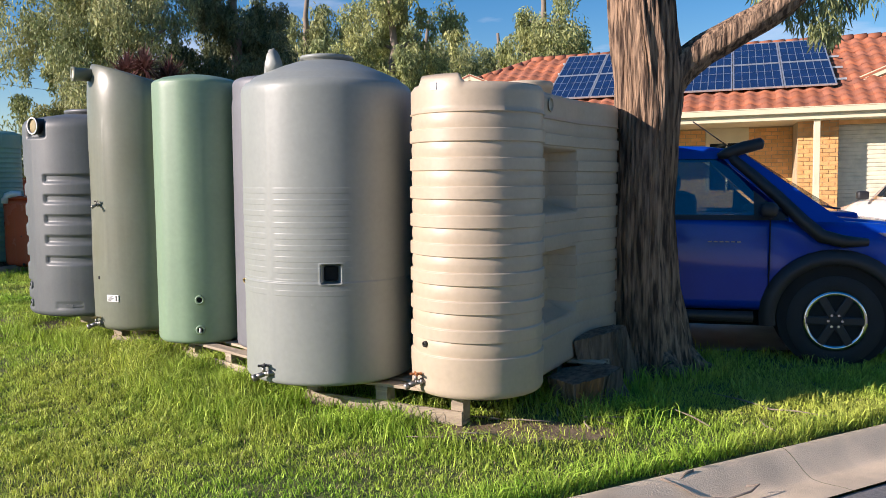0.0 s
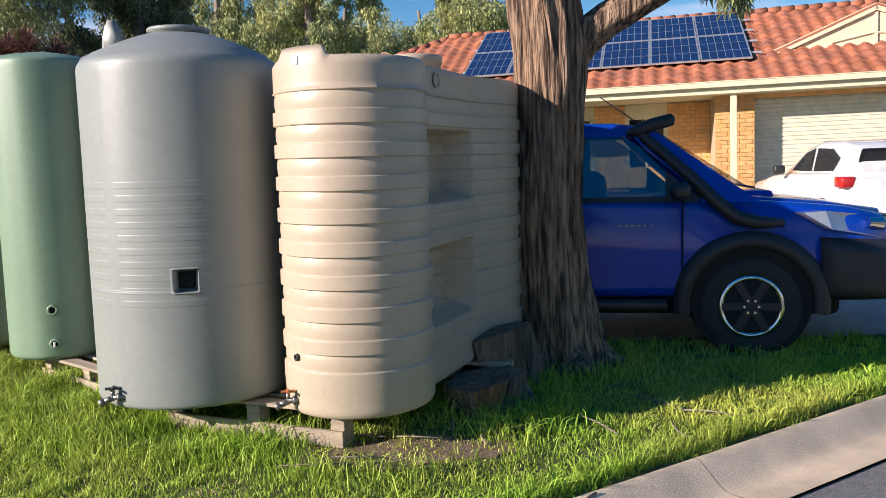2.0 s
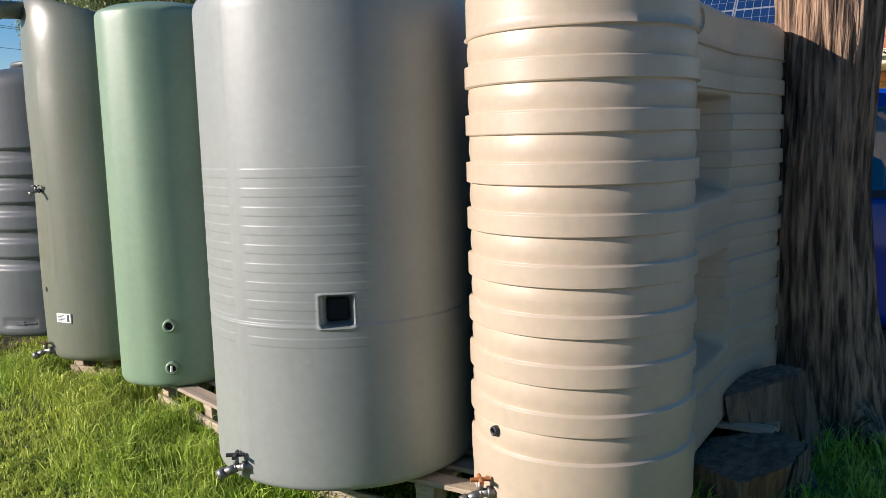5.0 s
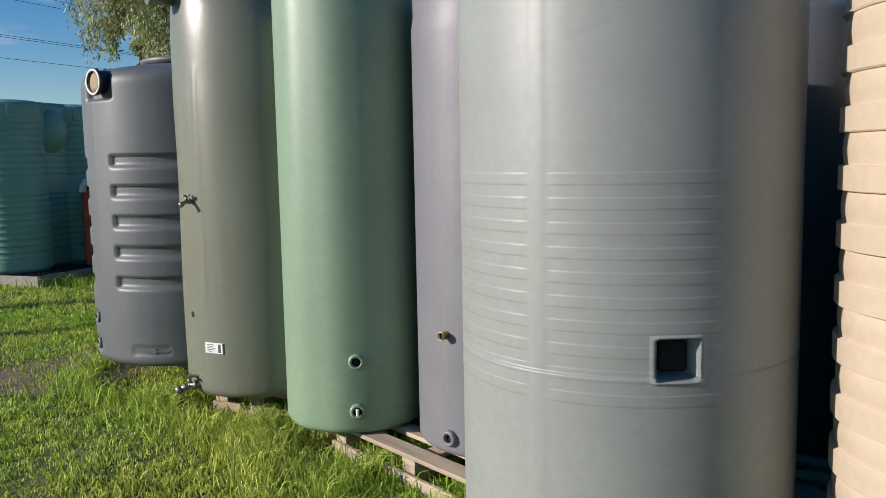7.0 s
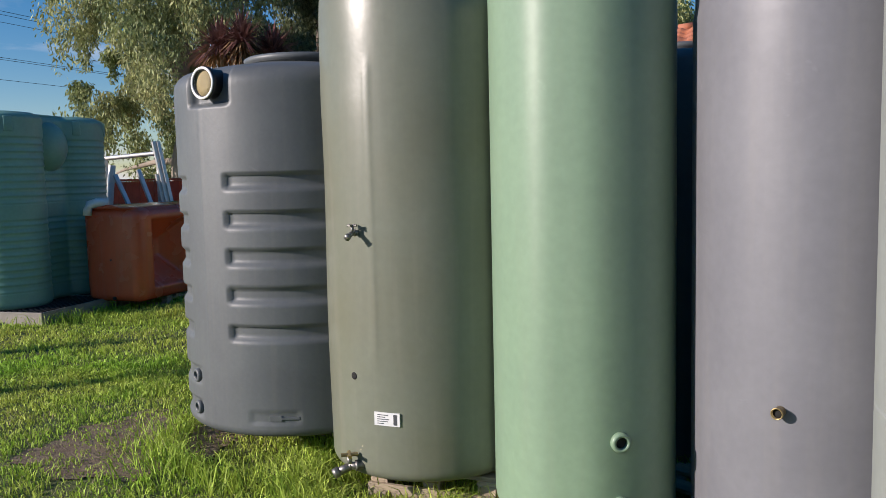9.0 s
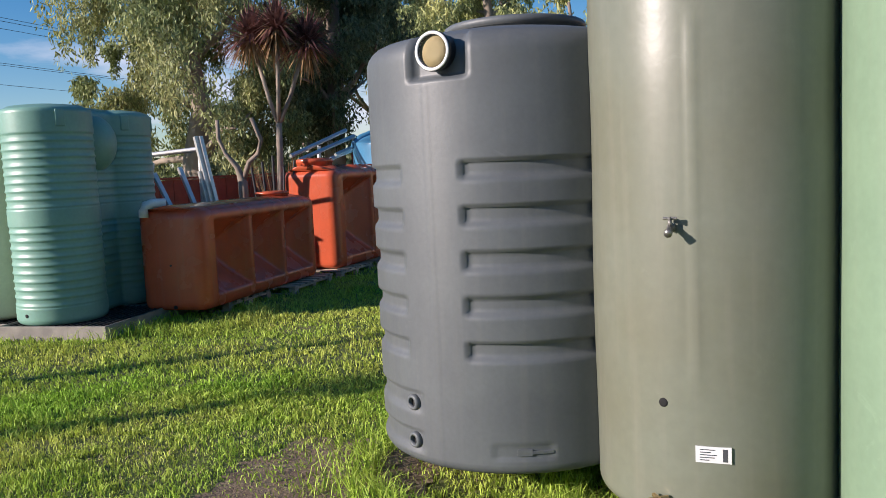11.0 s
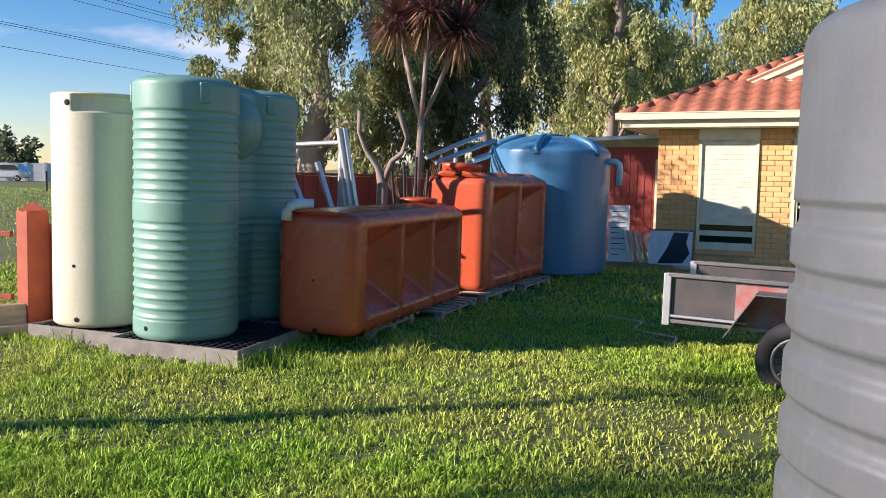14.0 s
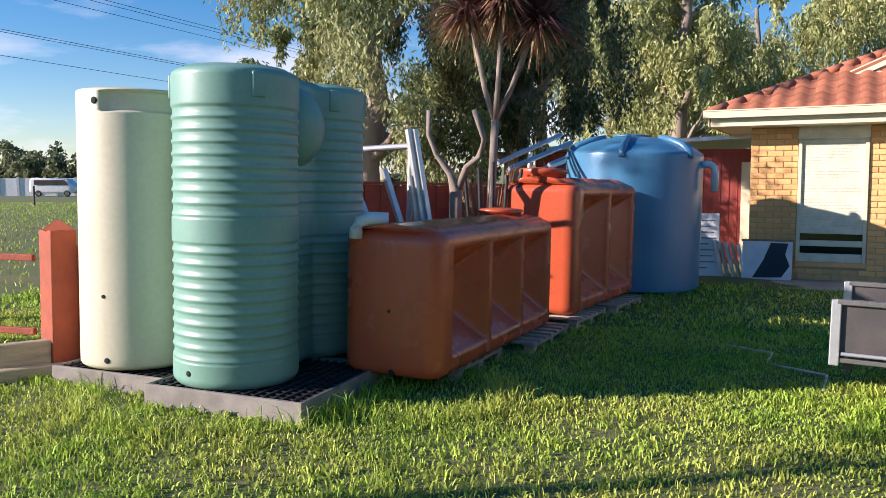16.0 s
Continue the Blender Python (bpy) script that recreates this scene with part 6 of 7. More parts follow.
def cordyline():
    ob = thing("cordyline", yard(-5.98, 16.35, 0.05), "red-brown cordyline with three spiky heads", "palm")
    stems = [[(0, 0, 0), (0.02, 0, 1.2), (0.05, 0, 2.25)], [(0.05, 0, 2.22), (-0.08, 0.05, 2.6), (-0.28, 0.08, 3.45)], [(0.05, 0, 2.25), (0.08, -0.05, 2.7), (0.12, -0.08, 3.5)], [(0.05, 0, 2.22), (0.22, 0.06, 2.6), (0.48, 0.14, 3.35)]]
    for k, s in enumerate(stems):
        link("stem", tube("stem", s, [0.06, 0.05, 0.045] if k == 0 else [0.034, 0.03, 0.03], 12), M_GUMBARK, ob, "pale ringed stem")
    rng = np.random.default_rng(5)
    for h, (c, r) in enumerate((((-0.30, 0.08, 3.50), 0.66), ((0.12, -0.1, 3.58), 0.64), ((0.52, 0.15, 3.38), 0.68))):
        for dry in (0, 1):
            n = 300 if not dry else 90
            co, fs = [], []
            for k in range(n):
                a = rng.uniform(0, 6.28)
                el = rng.uniform(-0.35, 1.5) if not dry else rng.uniform(-1.2, 0.1)
                d = Vector((math.cos(a) * math.cos(el), math.sin(a) * math.cos(el), math.sin(el)))
                s = d.cross(Vector((0, 0, 1)))
                s = (s if s.length > 0.05 else Vector((1, 0, 0))).normalized() * 0.017
                ln = r * rng.uniform(0.65, 1.1) * (0.8 if dry else 1.0)
                o = Vector(c)
                sag = Vector((0, 0, -0.12 * ln)) * rng.uniform(0.3, 1.8)
                p = [o - s * 0.5, o + s * 0.5, o + d * ln * 0.5 + s, o + d * ln * 0.5 - s, o + d * ln + sag * 2]
                b = len(co)
                co += [tuple(q) for q in p]
                fs += [(b, b + 1, b + 2, b + 3), (b + 3, b + 2, b + 4)]
            me = bpy.data.meshes.new("leaf_head")
            me.from_pydata(co, [], fs)
            me.update()
            link("leaf_head" if not dry else "dry_skirt", me, M_CORDD if dry else M_CORDR, ob, "dry brown hanging leaves" if dry else "", smooth=False)["kind"] = "stuff"
    # young shoots at the foot
    co, fs = [], []
    for k in range(60):
        a = rng.uniform(0, 6.28)
        q = Vector((0.25 * math.cos(a), 0.25 * math.sin(a), 1.0))
        d = Vector((math.cos(a) * 0.3, math.sin(a) * 0.3, 1)).normalized()
        s = Vector((-math.sin(a), math.cos(a), 0)) * 0.015
        ln = rng.uniform(0.5, 0.95)
        b = len(co)
        co += [tuple(q - s), tuple(q + s), tuple(q + d * ln)]
        fs.append((b, b + 1, b + 2))
    me = bpy.data.meshes.new("shoots")
    me.from_pydata(co, [], fs)
    me.update()
    link("shoots", me, M_CORDD, ob, smooth=False)["kind"] = "stuff"


cordyline()

# distant scrub and hills at the edge of the paddock
rng = np.random.default_rng(9)
for k in range(16):
    x = -150 + 9.0 * k + rng.uniform(-3, 3)
    y = 150 + rng.uniform(-15, 20) - 0.35 * k
    bush = thing("far_tree", at(x, y), "distant dark green roadside tree", "tree", "far trees")
    h = rng.uniform(4, 9)
    link("trunk", tube("trunk", [(0, 0, -0.3), (0.1, 0, h * 0.4), (0, 0.1, h * 0.7)], [0.3, 0.22, 0.1], 8), M_GUMBARK, bush)
    cs = [(rng.uniform(-3, 3), rng.uniform(-2, 2), h * rng.uniform(0.25, 0.95)) for q in range(14)]
    leaf_cloud("crown", cs, [(1.6, 1.6, 1.2)] * 14, [70] * 14, 0.8, M_LEAF2, bush, 0.2, 100 + k, aspect=0.4)


# ---- small things ----
def pallet(m, label, w=1.16, d=1.16, h=0.15, boards=7):
    ob = thing("pallet", m, label, "pallet", "timber pallets")
    bt = 0.02
    for k in range(boards):
        x = (w - 0.1) * k / (boards - 1)
        part("deck_board", bx(0, w, x, x + 0.095, h - bt, h, 0.003), M_PALLET, ob)
    for y in (0, d / 2 - 0.05, d - 0.1):
        part("base_board", bx(0, w, y, y + 0.1, 0, bt, 0.003), M_PALLET, ob)
    for x in (0, w / 2 - 0.045, w - 0.09):
        part("stringer", bx(x, x + 0.09, 0.002, d - 0.002, h - 2 * bt - 0.003, h - bt - 0.001, 0.002), M_PALLET, ob)
        for y in (0.004, d / 2 - 0.05, d - 0.104):
            part("block", bx(x + 0.003, x + 0.087, y, y + 0.1, bt + 0.001, h - 2 * bt - 0.004, 0.004), M_PALLET, ob)
    part("front_board", bx(0.0, w, -0.022, -0.001, 0.0, h * 0.45, 0.003), M_PALLET, ob)
    return ob


pallet(yard(-0.914, 5.327, 0.02, -27), "weathered pine pallet with split front board", 1.16, 1.16, 0.195, 7)
pallet(yard(0.45, 5.95, 0.03, -28), "weathered pine pallet under the beige tank", 0.75, 1.0, 0.185, 6)
pallet(yard(-2.03, 6.40, 0.085, -44), "weathered pine pallet under two tanks", 1.16, 1.0, 0.145)
pallet(yard(-1.12, 5.66, 0.08, -20), "weathered pine pallet under the grey tank", 0.4, 0.4, 0.15, 4)
pallet(yard(-2.22, 6.62, 0.085, -20), "weathered pine pallet under the green tank", 0.45, 0.45, 0.145, 4)
pallet(yard(-2.86, 6.97, 0.10, -20), "weathered pine pallet hidden in long grass", 0.6, 0.55, 0.145, 4)
pallet(yard(-3.52, 7.85, 0.13, -20), "weathered pine pallet sunk in the lawn", 0.6, 0.5, 0.15, 5)
pallet(yard(-6.95, 12.95, 0.06, -16.3), "grey timber pallet under a terracotta tank", 1.1, 0.95, 0.14)
pallet(yard(-6.46, 14.0, 0.06, -16.3), "grey timber pallet jutting beyond the tank", 1.14, 1.1, 0.14)
pallet(yard(-5.92, 15.35, 0.06, -20.5), "grey timber pallet under the tall tank", 1.02, 1.0, 0.14)
pallet(yard(-5.50, 16.45, 0.06, -20.5), "grey timber pallet beside the blue tank", 1.08, 1.1, 0.14)
pallet(yard(-4.75, 18.1, 0.06, -20.5), "grey timber pallet under the blue tank", 1.2, 1.2, 0.10)


def mesh_pallet(m, label):
    ob = thing("grid_pallet", m, label, "pallet", "black grid pallets")
    w, d, h = 1.16, 1.16, 0.14
    part("base", bx(0.02, w - 0.02, 0.02, d - 0.02, 0.0, 0.09, 0.004), M_BLACK, ob)
    for k in range(17):
        x = 0.01 + (w - 0.035) * k / 16
        part("bar", bx(x, x + 0.016, 0.03, d - 0.03, 0.09, h), M_BLACK, ob)
        part("bar", bx(0.03, w - 0.03, x, x + 0.016, 0.088, h - 0.006), M_BLACK, ob)
    for q in ((0, w, -0.002, 0.03), (0, w, d - 0.03, d), (0, 0.03, 0.03, d - 0.03), (w - 0.03, w, 0.03, d - 0.03)):
        part("rim", bx(q[0], q[1], q[2], q[3], 0.0, h, 0.005), M_RIM, ob, "dusty worn edge")
    return ob


mesh_pallet(yard(-7.82, 11.62, 0.095, -13), "black plastic grid pallet with pale rim")
mesh_pallet(yard(-8.75, 12.06, 0.075, -13), "black plastic grid pallet under the cream tank")
mesh_pallet(yard(-7.55, 12.82, 0.085, -13), "black plastic grid pallet under the sage tank")


def split_log(x, y, base, top, label, wood, seed):
    """A split block of firewood: base and top outlines (x, y) and (x, y, z) about its place, with torn grain down its sides."""
    ob = thing("stump", yard(x, y), label, "stump")
    n, rows = 72, 10
    b, t = [Vector((*q, -0.03)) for q in base], [Vector(q) for q in top]
    k = len(b)

    def rim(pts):
        out = []
        for j in range(n):
            f = j / n * k
            i = int(f)
            out.append(pts[i % k].lerp(pts[(i + 1) % k], f - i))
        return out

    lo, hi = rim(b), rim(t)
    rings = []
    for r in range(rows + 1):
        f = r / rows
        row = []
        for j in range(n):
            p = lo[j].lerp(hi[j], f)
            c = sum(hi, Vector()) / n
            out = Vector((p.x - c.x, p.y - c.y, 0)).normalized()
            g = 0.016 * noise.noise(Vector((j * 0.9, f * 1.2, seed))) + 0.010 * noise.noise(Vector((j * 2.3, f * 2.0, seed + 4)))
            row.append(p + out * g + Vector((0, 0, 0.010 * noise.noise(Vector((j * 0.6, seed, 2.0))) if r == rows else 0)))
        rings.append(np.array(row))
    link("log", grid_mesh("log", rings), wood, ob, smooth=False)
    return ob, rings, n // k


def log_face(ob, rings, j0, j1, grow, material, name, label, top=1.0):
    """A skin of raw wood or bark over some of a log's columns."""
    bm = bmesh.new()
    c = np.mean(rings[-1], axis=0)
    last = int(round((len(rings) - 1) * top))
    rows = []
    for r in range(last + 1):
        rows.append([bm.verts.new(Vector(rings[r][j % len(rings[r])]) + Vector((rings[r][j % len(rings[r])][0] - c[0], rings[r][j % len(rings[r])][1] - c[1], 0)).normalized() * grow) for j in range(j0, j1 + 1)])
    for r in range(last):
        for q in range(j1 - j0):
            bm.faces.new((rows[r][q], rows[r][q + 1], rows[r + 1][q + 1], rows[r + 1][q]))
    bmesh.ops.solidify(bm, geom=bm.faces[:], thickness=grow * 0.9)
    part(name, bm, material, ob, label)


low_log, low_rings, per = split_log(0.97, 5.39, [(-0.24, 0.0), (-0.12, -0.23), (0.05, -0.17), (0.21, 0.02), (0.16, 0.22), (-0.12, 0.22)],
                                    [(-0.27, 0.0, 0.17), (-0.14, -0.27, 0.185), (0.09, -0.16, 0.215), (0.23, 0.05, 0.225), (0.16, 0.24, 0.21), (-0.12, 0.24, 0.18)], "short split stump with raw orange wood", M_DARKLOG, 2)
log_face(low_log, low_rings, per + 1, 2 * per - 1, 0.006, M_STUMPW, "split_face", "raw orange split face", 0.97)
log_face(low_log, low_rings, 2 * per + 1, 3 * per, 0.014, M_GREYLOG, "bark", "grey split bark", 0.95)
tall_log, tall_rings, per = split_log(1.20, 5.84, [(-0.18, -0.06), (0.10, -0.08), (0.25, 0.05), (0.12, 0.22), (-0.15, 0.18)],
                                      [(-0.28, -0.17, 0.355), (0.02, -0.09, 0.41), (0.115, -0.02, 0.44), (0.06, 0.14, 0.42), (-0.26, 0.06, 0.37)], "grey weathered log leaning beside the stump", M_DARKLOG, 5)
log_face(tall_log, tall_rings, per + 1, 2 * per, 0.012, M_GREYLOG, "split_face", "pale grey weathered split face", 1.0)
sliver, sliver_rings, per = split_log(1.24, 5.52, [(-0.03, -0.05), (0.05, -0.04), (0.07, 0.03), (0.0, 0.05)], [(-0.07, -0.02, 0.15), (-0.045, -0.015, 0.165), (-0.035, 0.02, 0.165), (-0.07, 0.03, 0.15)],
                                      "thin grey splinter of wood beside the stump", M_GREYLOG, 8)

# fence behind the tanks
fence = thing("fence", yard(-8.93, 12.44, 0.0, 60), "red-oxide painted paling fence", "fence")
part("post", bx(-0.10, 0.10, -0.09, 0.09, -0.1, 1.16, 0.006), M_FENCER, fence, "stout post with pointed cap")
capb = bmesh.new()
rod(capb, (0, 0, 1.16), (0, 0, 1.23), 0.13, 0.02, 4)
part("post_cap", capb, M_FENCER, fence)
for k in range(64):
    x = 0.11 + 0.125 * k
    top = 1.03 if x < 2.2 else 1.52
    part("paling", bx(x, x + 0.118, -0.012 + 0.006 * (k % 2), 0.006 + 0.006 * (k % 2), 0.0, top + random.uniform(-0.008, 0.008)), M_FENCER, fence)
for z in (0.25, 0.95):
    part("fence_rail", bx(0.1, 8.1, 0.013, 0.055, z, z + 0.08), M_FENCER, fence)
part("capping", bx(2.2, 8.1, -0.04, 0.05, 1.53, 1.56, 0.003), M_FENCER, fence)
for x in (2.2, 4.4, 6.6, 8.1):
    part("post", bx(x - 0.05, x + 0.05, 0.056, 0.15, -0.1, 1.5), M_FENCER, fence)
rail = thing("paddock_rail", yard(-9.1, 12.4, 0.0, 176), "thin red-oxide paddock rails", "fence")
for z in (0.36, 0.92):
    part("rail", bx(0, 6.0, -0.02, 0.02, z, z + 0.05, 0.006), M_FENCER, rail)
for x in (2.9, 5.9):
    part("post", bx(x - 0.05, x + 0.05, -0.05, 0.05, -0.1, 1.05), M_FENCER, rail)
for q in ((-9.04, 12.26, 0.30, 50, 0.28), (-8.98, 12.12, 0.26, 47, 0.12)):
    sl = thing("sleeper", yard(q[0], q[1], 0.06, q[3]), "weathered timber sleeper lying on edge", "timber", "timber offcuts")
    part("timber", bx(-q[2], q[2], -0.045, 0.045, 0, q[4], 0.012), M_PALLET, sl)


# pipes, rails and frames leaning behind the low tank
def pipe(name, a, b, r, material, label, group="leaning pipes", square=False):
    o = thing(name, YARD @ Matrix.Translation(a), label, "pipe", group)
    d = Vector(b) - Vector(a)
    bm = rd((0, 0, 0), d, r, None, 4 if square else 12)
    part("bar", bm, material, o)
    return o


def on_line(t_mid, dx, z0, z1, lean):
    x, y = -6.75 + 0.36 * t_mid, 13.9 + 0.93 * t_mid
    return (x - lean / 2 + dx, y, z0), (x + lean / 2 + dx, y, z1)


for dx, z0, z1, ln, mat_, r in ((-0.38, 0.9, 1.62, -0.30, M_ALU, 0.035), (-0.08, 0.9, 1.68, -0.26, M_ALU, 0.035), (0.10, 0.9, 1.62, -0.12, M_GALV, 0.03), (0.12, 0.9, 2.05, -0.20, M_GALV, 0.035), (0.18, 0.9, 2.05, -0.20, M_GALV, 0.03), (-0.62, 0.8, 1.75, 0.12, M_SIGNW, 0.05)):
    a, b = on_line(0.4, dx, z0, z1, ln)
    pipe("metal_bar", a, b, r, mat_, "pale metal bar leaning on the fence", square=True)
gate = thing("pipe_frame", yard(-7.4, 14.6, 0.0), "pale metal pipe frame standing behind the tank", "frame")
for a, b in (((0, 0, 1.85), (0.82, -0.2, 1.90)), ((0.02, 0, 0.0), (0.0, 0, 1.86)), ((0.80, -0.2, 0.0), (0.82, -0.2, 2.05))):
    part("bar", rd(a, b, 0.03), M_GALV, gate)
for a, b in (((-5.95, 17.3, 1.82), (-5.15, 18.4, 2.25)), ((-5.8, 17.2, 1.75), (-5.0, 18.3, 2.14)), ((-5.3, 17.9, 1.82), (-4.55, 19.0, 2.18)), ((-5.4, 18.0, 1.76), (-4.6, 19.1, 2.10))):
    pipe("rack_bar", a, b, 0.035, M_ALU, "pale aluminium rack bar at a slant", "rack bars", True)
for a, b in (((-5.6, 17.7, 0.1), (-5.55, 17.75, 1.98)), ((-4.95, 18.45, 0.1), (-4.95, 18.45, 2.0))):
    pipe("rack_post", a, b, 0.03, M_ALU, "aluminium post carrying rack bars", "rack bars")
flue = thing("exhaust_pipe", yard(-6.22, 15.05, 0.3), "rusty brown forked exhaust pipe standing upright", "pipe")
link("pipe", tube("pipe", [(0, 0, 0), (0, 0, 1.15), (-0.06, 0, 1.35), (-0.22, 0.05, 1.55), (-0.30, 0.05, 1.75), (-0.30, 0.05, 2.0)], [0.065, 0.065, 0.04, 0.026, 0.026, 0.026], 14), M_GUMBARK, flue)
link("pipe", tube("pipe", [(0.02, 0, 1.2), (0.10, 0, 1.42), (0.22, 0, 1.52), (0.28, 0, 1.7), (0.17, 0, 2.0)], [0.04, 0.032, 0.03, 0.03, 0.03], 14), M_GUMBARK, flue)
for k in range(5):
    pipe("garden_stake", (-6.05 + 0.09 * k, 15.4, 0.5), (-6.05 + 0.09 * k + 0.06 * (k - 2), 15.4, 1.65 + 0.07 * (k % 3)), 0.018, M_BLACK, "dark thin garden stake", "garden stakes")

# far paddock: white wall, parked van, wire posts
wallp = thing("far_wall", at(-62, 92) @ pose(0, 0, 0, 0, 0, 12), "distant long white boundary wall", "wall")
part("wall", bx(-24, 26, 0, 0.3, 0, 2.0), M_SIGNW, wallp)
for k in range(24):
    part("pier", bx(-24 + 2.1 * k, -23.7 + 2.1 * k, -0.08, 0.0, 0, 2.1), M_GALV, wallp)
van = thing("van", at(-58, 88) @ pose(0, 0, 0, 0, 0, 10), "distant white van parked by the paddock", "van")
loft_x("body", [(2.4, 0.7, 0.5, 1.0, 0.1, 0.0), (2.1, 0.9, 0.35, 1.2, 0.15, 0.02), (1.5, 0.92, 0.35, 1.9, 0.2, 0.1), (-2.2, 0.92, 0.35, 2.0, 0.2, 0.1), (-2.4, 0.9, 0.45, 1.8, 0.2, 0.1)], M_CARWHITE, van)
poly_panel("side_window", [(1.7, 1.25), (1.3, 1.75), (-1.9, 1.75), (-1.9, 1.25)], lambda x, z: -0.915, M_CARGLASS, van, 0.02)
for xc in (1.5, -1.5):
    wheel(van, xc, -0.82, 0.34, 0.22, 0.2, M_STEELD, M_STEELD, 5, -1)
for k in range(7):
    p = thing("wire_post", at(-40 + 3.6 * k, 52 + 0.5 * k), "thin dark paddock fence post", "post", "paddock posts")
    part("post", rd((0, 0, -0.2), (0, 0, 1.2), 0.06, None, 8), M_BLACK, p)
hill = sheet("far_hill", np.linspace(-420, 60, 49), np.linspace(250, 520, 10), lambda x, y: -6 + 20 * smoothstep(250, 430, y) * (0.6 + 0.4 * np.sin(x * 0.013 + 1)), M_FIELD, "distant low green hill", "hill")

# power lines
POLES = [(-112, -151), (8, 254)]
for side, z in ((-2.6, 14.0), (-1.6, 14.0), (-3.2, 12.2), (-0.4, 17.0), (2.4, 17.0), (3.6, 17.0)):
    c = thing("power_line", Matrix.Identity(4), "thin dark overhead power cable", "cable", "overhead cables")
    for (x0, y0), (x1, y1) in zip(POLES, POLES[1:]):
        pts = [(x0 + (x1 - x0) * f + side, y0 + (y1 - y0) * f, z + 2.0 - 8.0 * f * (1 - f)) for f in np.linspace(0, 1, 41)]
        link("cable", tube("cable", pts, 0.022, 6), M_BLACK, c)
for x, y in POLES:
    pl = thing("power_pole", Matrix.Translation((x, y, 0)), "tall timber power pole with crossarms", "pole", "power poles")
    part("pole", rd((0, 0, -1), (0, 0, 20), 0.22, 0.14, 12), M_GUMBARK, pl)
    for z in (14.0, 15.8, 18.8):
        part("crossarm", bx(-3.8, 4.0, -0.1, 0.1, z - 0.1, z + 0.1), M_GUMBARK, pl)

# twigs and litter by the pallet
for k in range(14):
    a = random.uniform(0, 6.28)
    x, y = 0.55 + random.uniform(-0.55, 1.6), 4.78 + random.uniform(-0.25, 0.35) + 0.3 * random.random()
    if verge(x, y) < 0.2:
        continue
    tw = thing("twig", yard(x, y, 0.02, math.degrees(a)), "dry fallen twig on the grass", "twig", "fallen twigs")
    ln = random.uniform(0.15, 0.45)
    link("stick", tube("stick", [(0, 0, 0), (ln * 0.5, 0.03 * random.uniform(-1, 1), 0.015), (ln, 0.04 * random.uniform(-1, 1), 0.03)], [0.006, 0.005, 0.002], 6), M_GUMBARK, tw)
for pts in (((1.05, 3.92, -0.01), (1.13, 3.90, -0.04), (1.22, 3.86, -0.085), (1.36, 3.86, -0.098), (1.50, 3.93, -0.09), (1.56, 3.98, -0.075), (1.49, 3.97, -0.08)), ((1.15, 3.95, -0.03), (1.19, 3.99, -0.015), (1.24, 4.02, -0.01))):
    vine = thing("dry_vine", Matrix.Translation((0, 0, float(base_z(1.3)) + 0.035)), "thin dry vine lying across the kerb", "twig", "dry vines")
    link("stem", tube("stem", pts, 0.006, 6), M_GUMBARK, vine)
hose = thing("hose", yard(-3.0, 13.6, 0.07), "thin pale hose lying in the grass", "hose")
link("hose_line", tube("hose_line", [(-0.6, 0.9, 0.03), (-0.3, 0.5, 0.05), (-0.45, 0.1, 0.04), (-0.1, -0.3, 0.05), (-0.25, -0.7, 0.02)], 0.012, 8), M_GALV, hose)


# ---- bricks ----
def brick_mesh(length):
    bm = bx(-length / 2, length / 2, -0.012, 0.006, -0.038, 0.038)
    me = bpy.data.meshes.new("brick")
    bm.to_mesh(me)
    bm.free()
    me.materials.append(M_BRICK)
    return me


def lay(parent, u0, u1, z0, z1, i, holes, singles):
    """Stretcher bond on the face at i; whole bricks are objects, the rest joined."""
    made = 0
    co, fs = [], []
    row = 0
    z = z0 + 0.043
    cache = {}
    while z < z1 - 0.03:
        spans = [(u0, u1)]
        for h in holes:
            if h[2] - 0.02 < z < h[3] + 0.02:
                spans = [q for a, b in spans for q in ((a, min(b, h[0])), (max(a, h[1]), b)) if q[1] - q[0] > 0.03]
        for a, b in spans:
            u = a - (0.12 if row % 2 else 0.0)
            while u < b:
                s, e = max(u, a) + 0.005, min(u + 0.23, b - 0.003)
                if e - s > 0.03:
                    ln = round(e - s, 3)
                    if ln not in cache:
                        cache[ln] = brick_mesh(ln)
                    if made < singles:
                        o = new("brick", cache[ln])
                        o.parent = parent
                        o.matrix_basis = pose((s + e) / 2, i + random.uniform(-0.001, 0.001), z)
                        made += 1
                    else:
                        v = np.array([q.co[:] for q in cache[ln].vertices]) + np.array([(s + e) / 2, i, z])
                        fs += [[q + sum(map(len, co)) for q in f.vertices] for f in cache[ln].polygons]
                        co.append(v)
                u += 0.24
        z += 0.086
        row += 1
    if co:
        me = bpy.data.meshes.new("bricks")
        me.from_pydata(np.concatenate(co).tolist(), [], fs)
        me.update()
        tagged(link("bricks", me, M_BRICK, parent, smooth=False), kind="stuff")


lay(front_wall, 0.56, 4.7, 0.19, 2.52, 0.51, [(1.24, 2.22, 0.39, 2.53), (2.735, 3.76, 0.41, 2.53)], 300)
lay(porch_wall, 6.1, 10.58, 0.6, 2.52, 2.01, [(8.74, 9.67, 1.1, 2.53), (7.14, 8.06, 0.1, 2.53)], 0)
lay(pier, 10.58, 11.35, 0.5, 2.56, 0.61, [], 0)


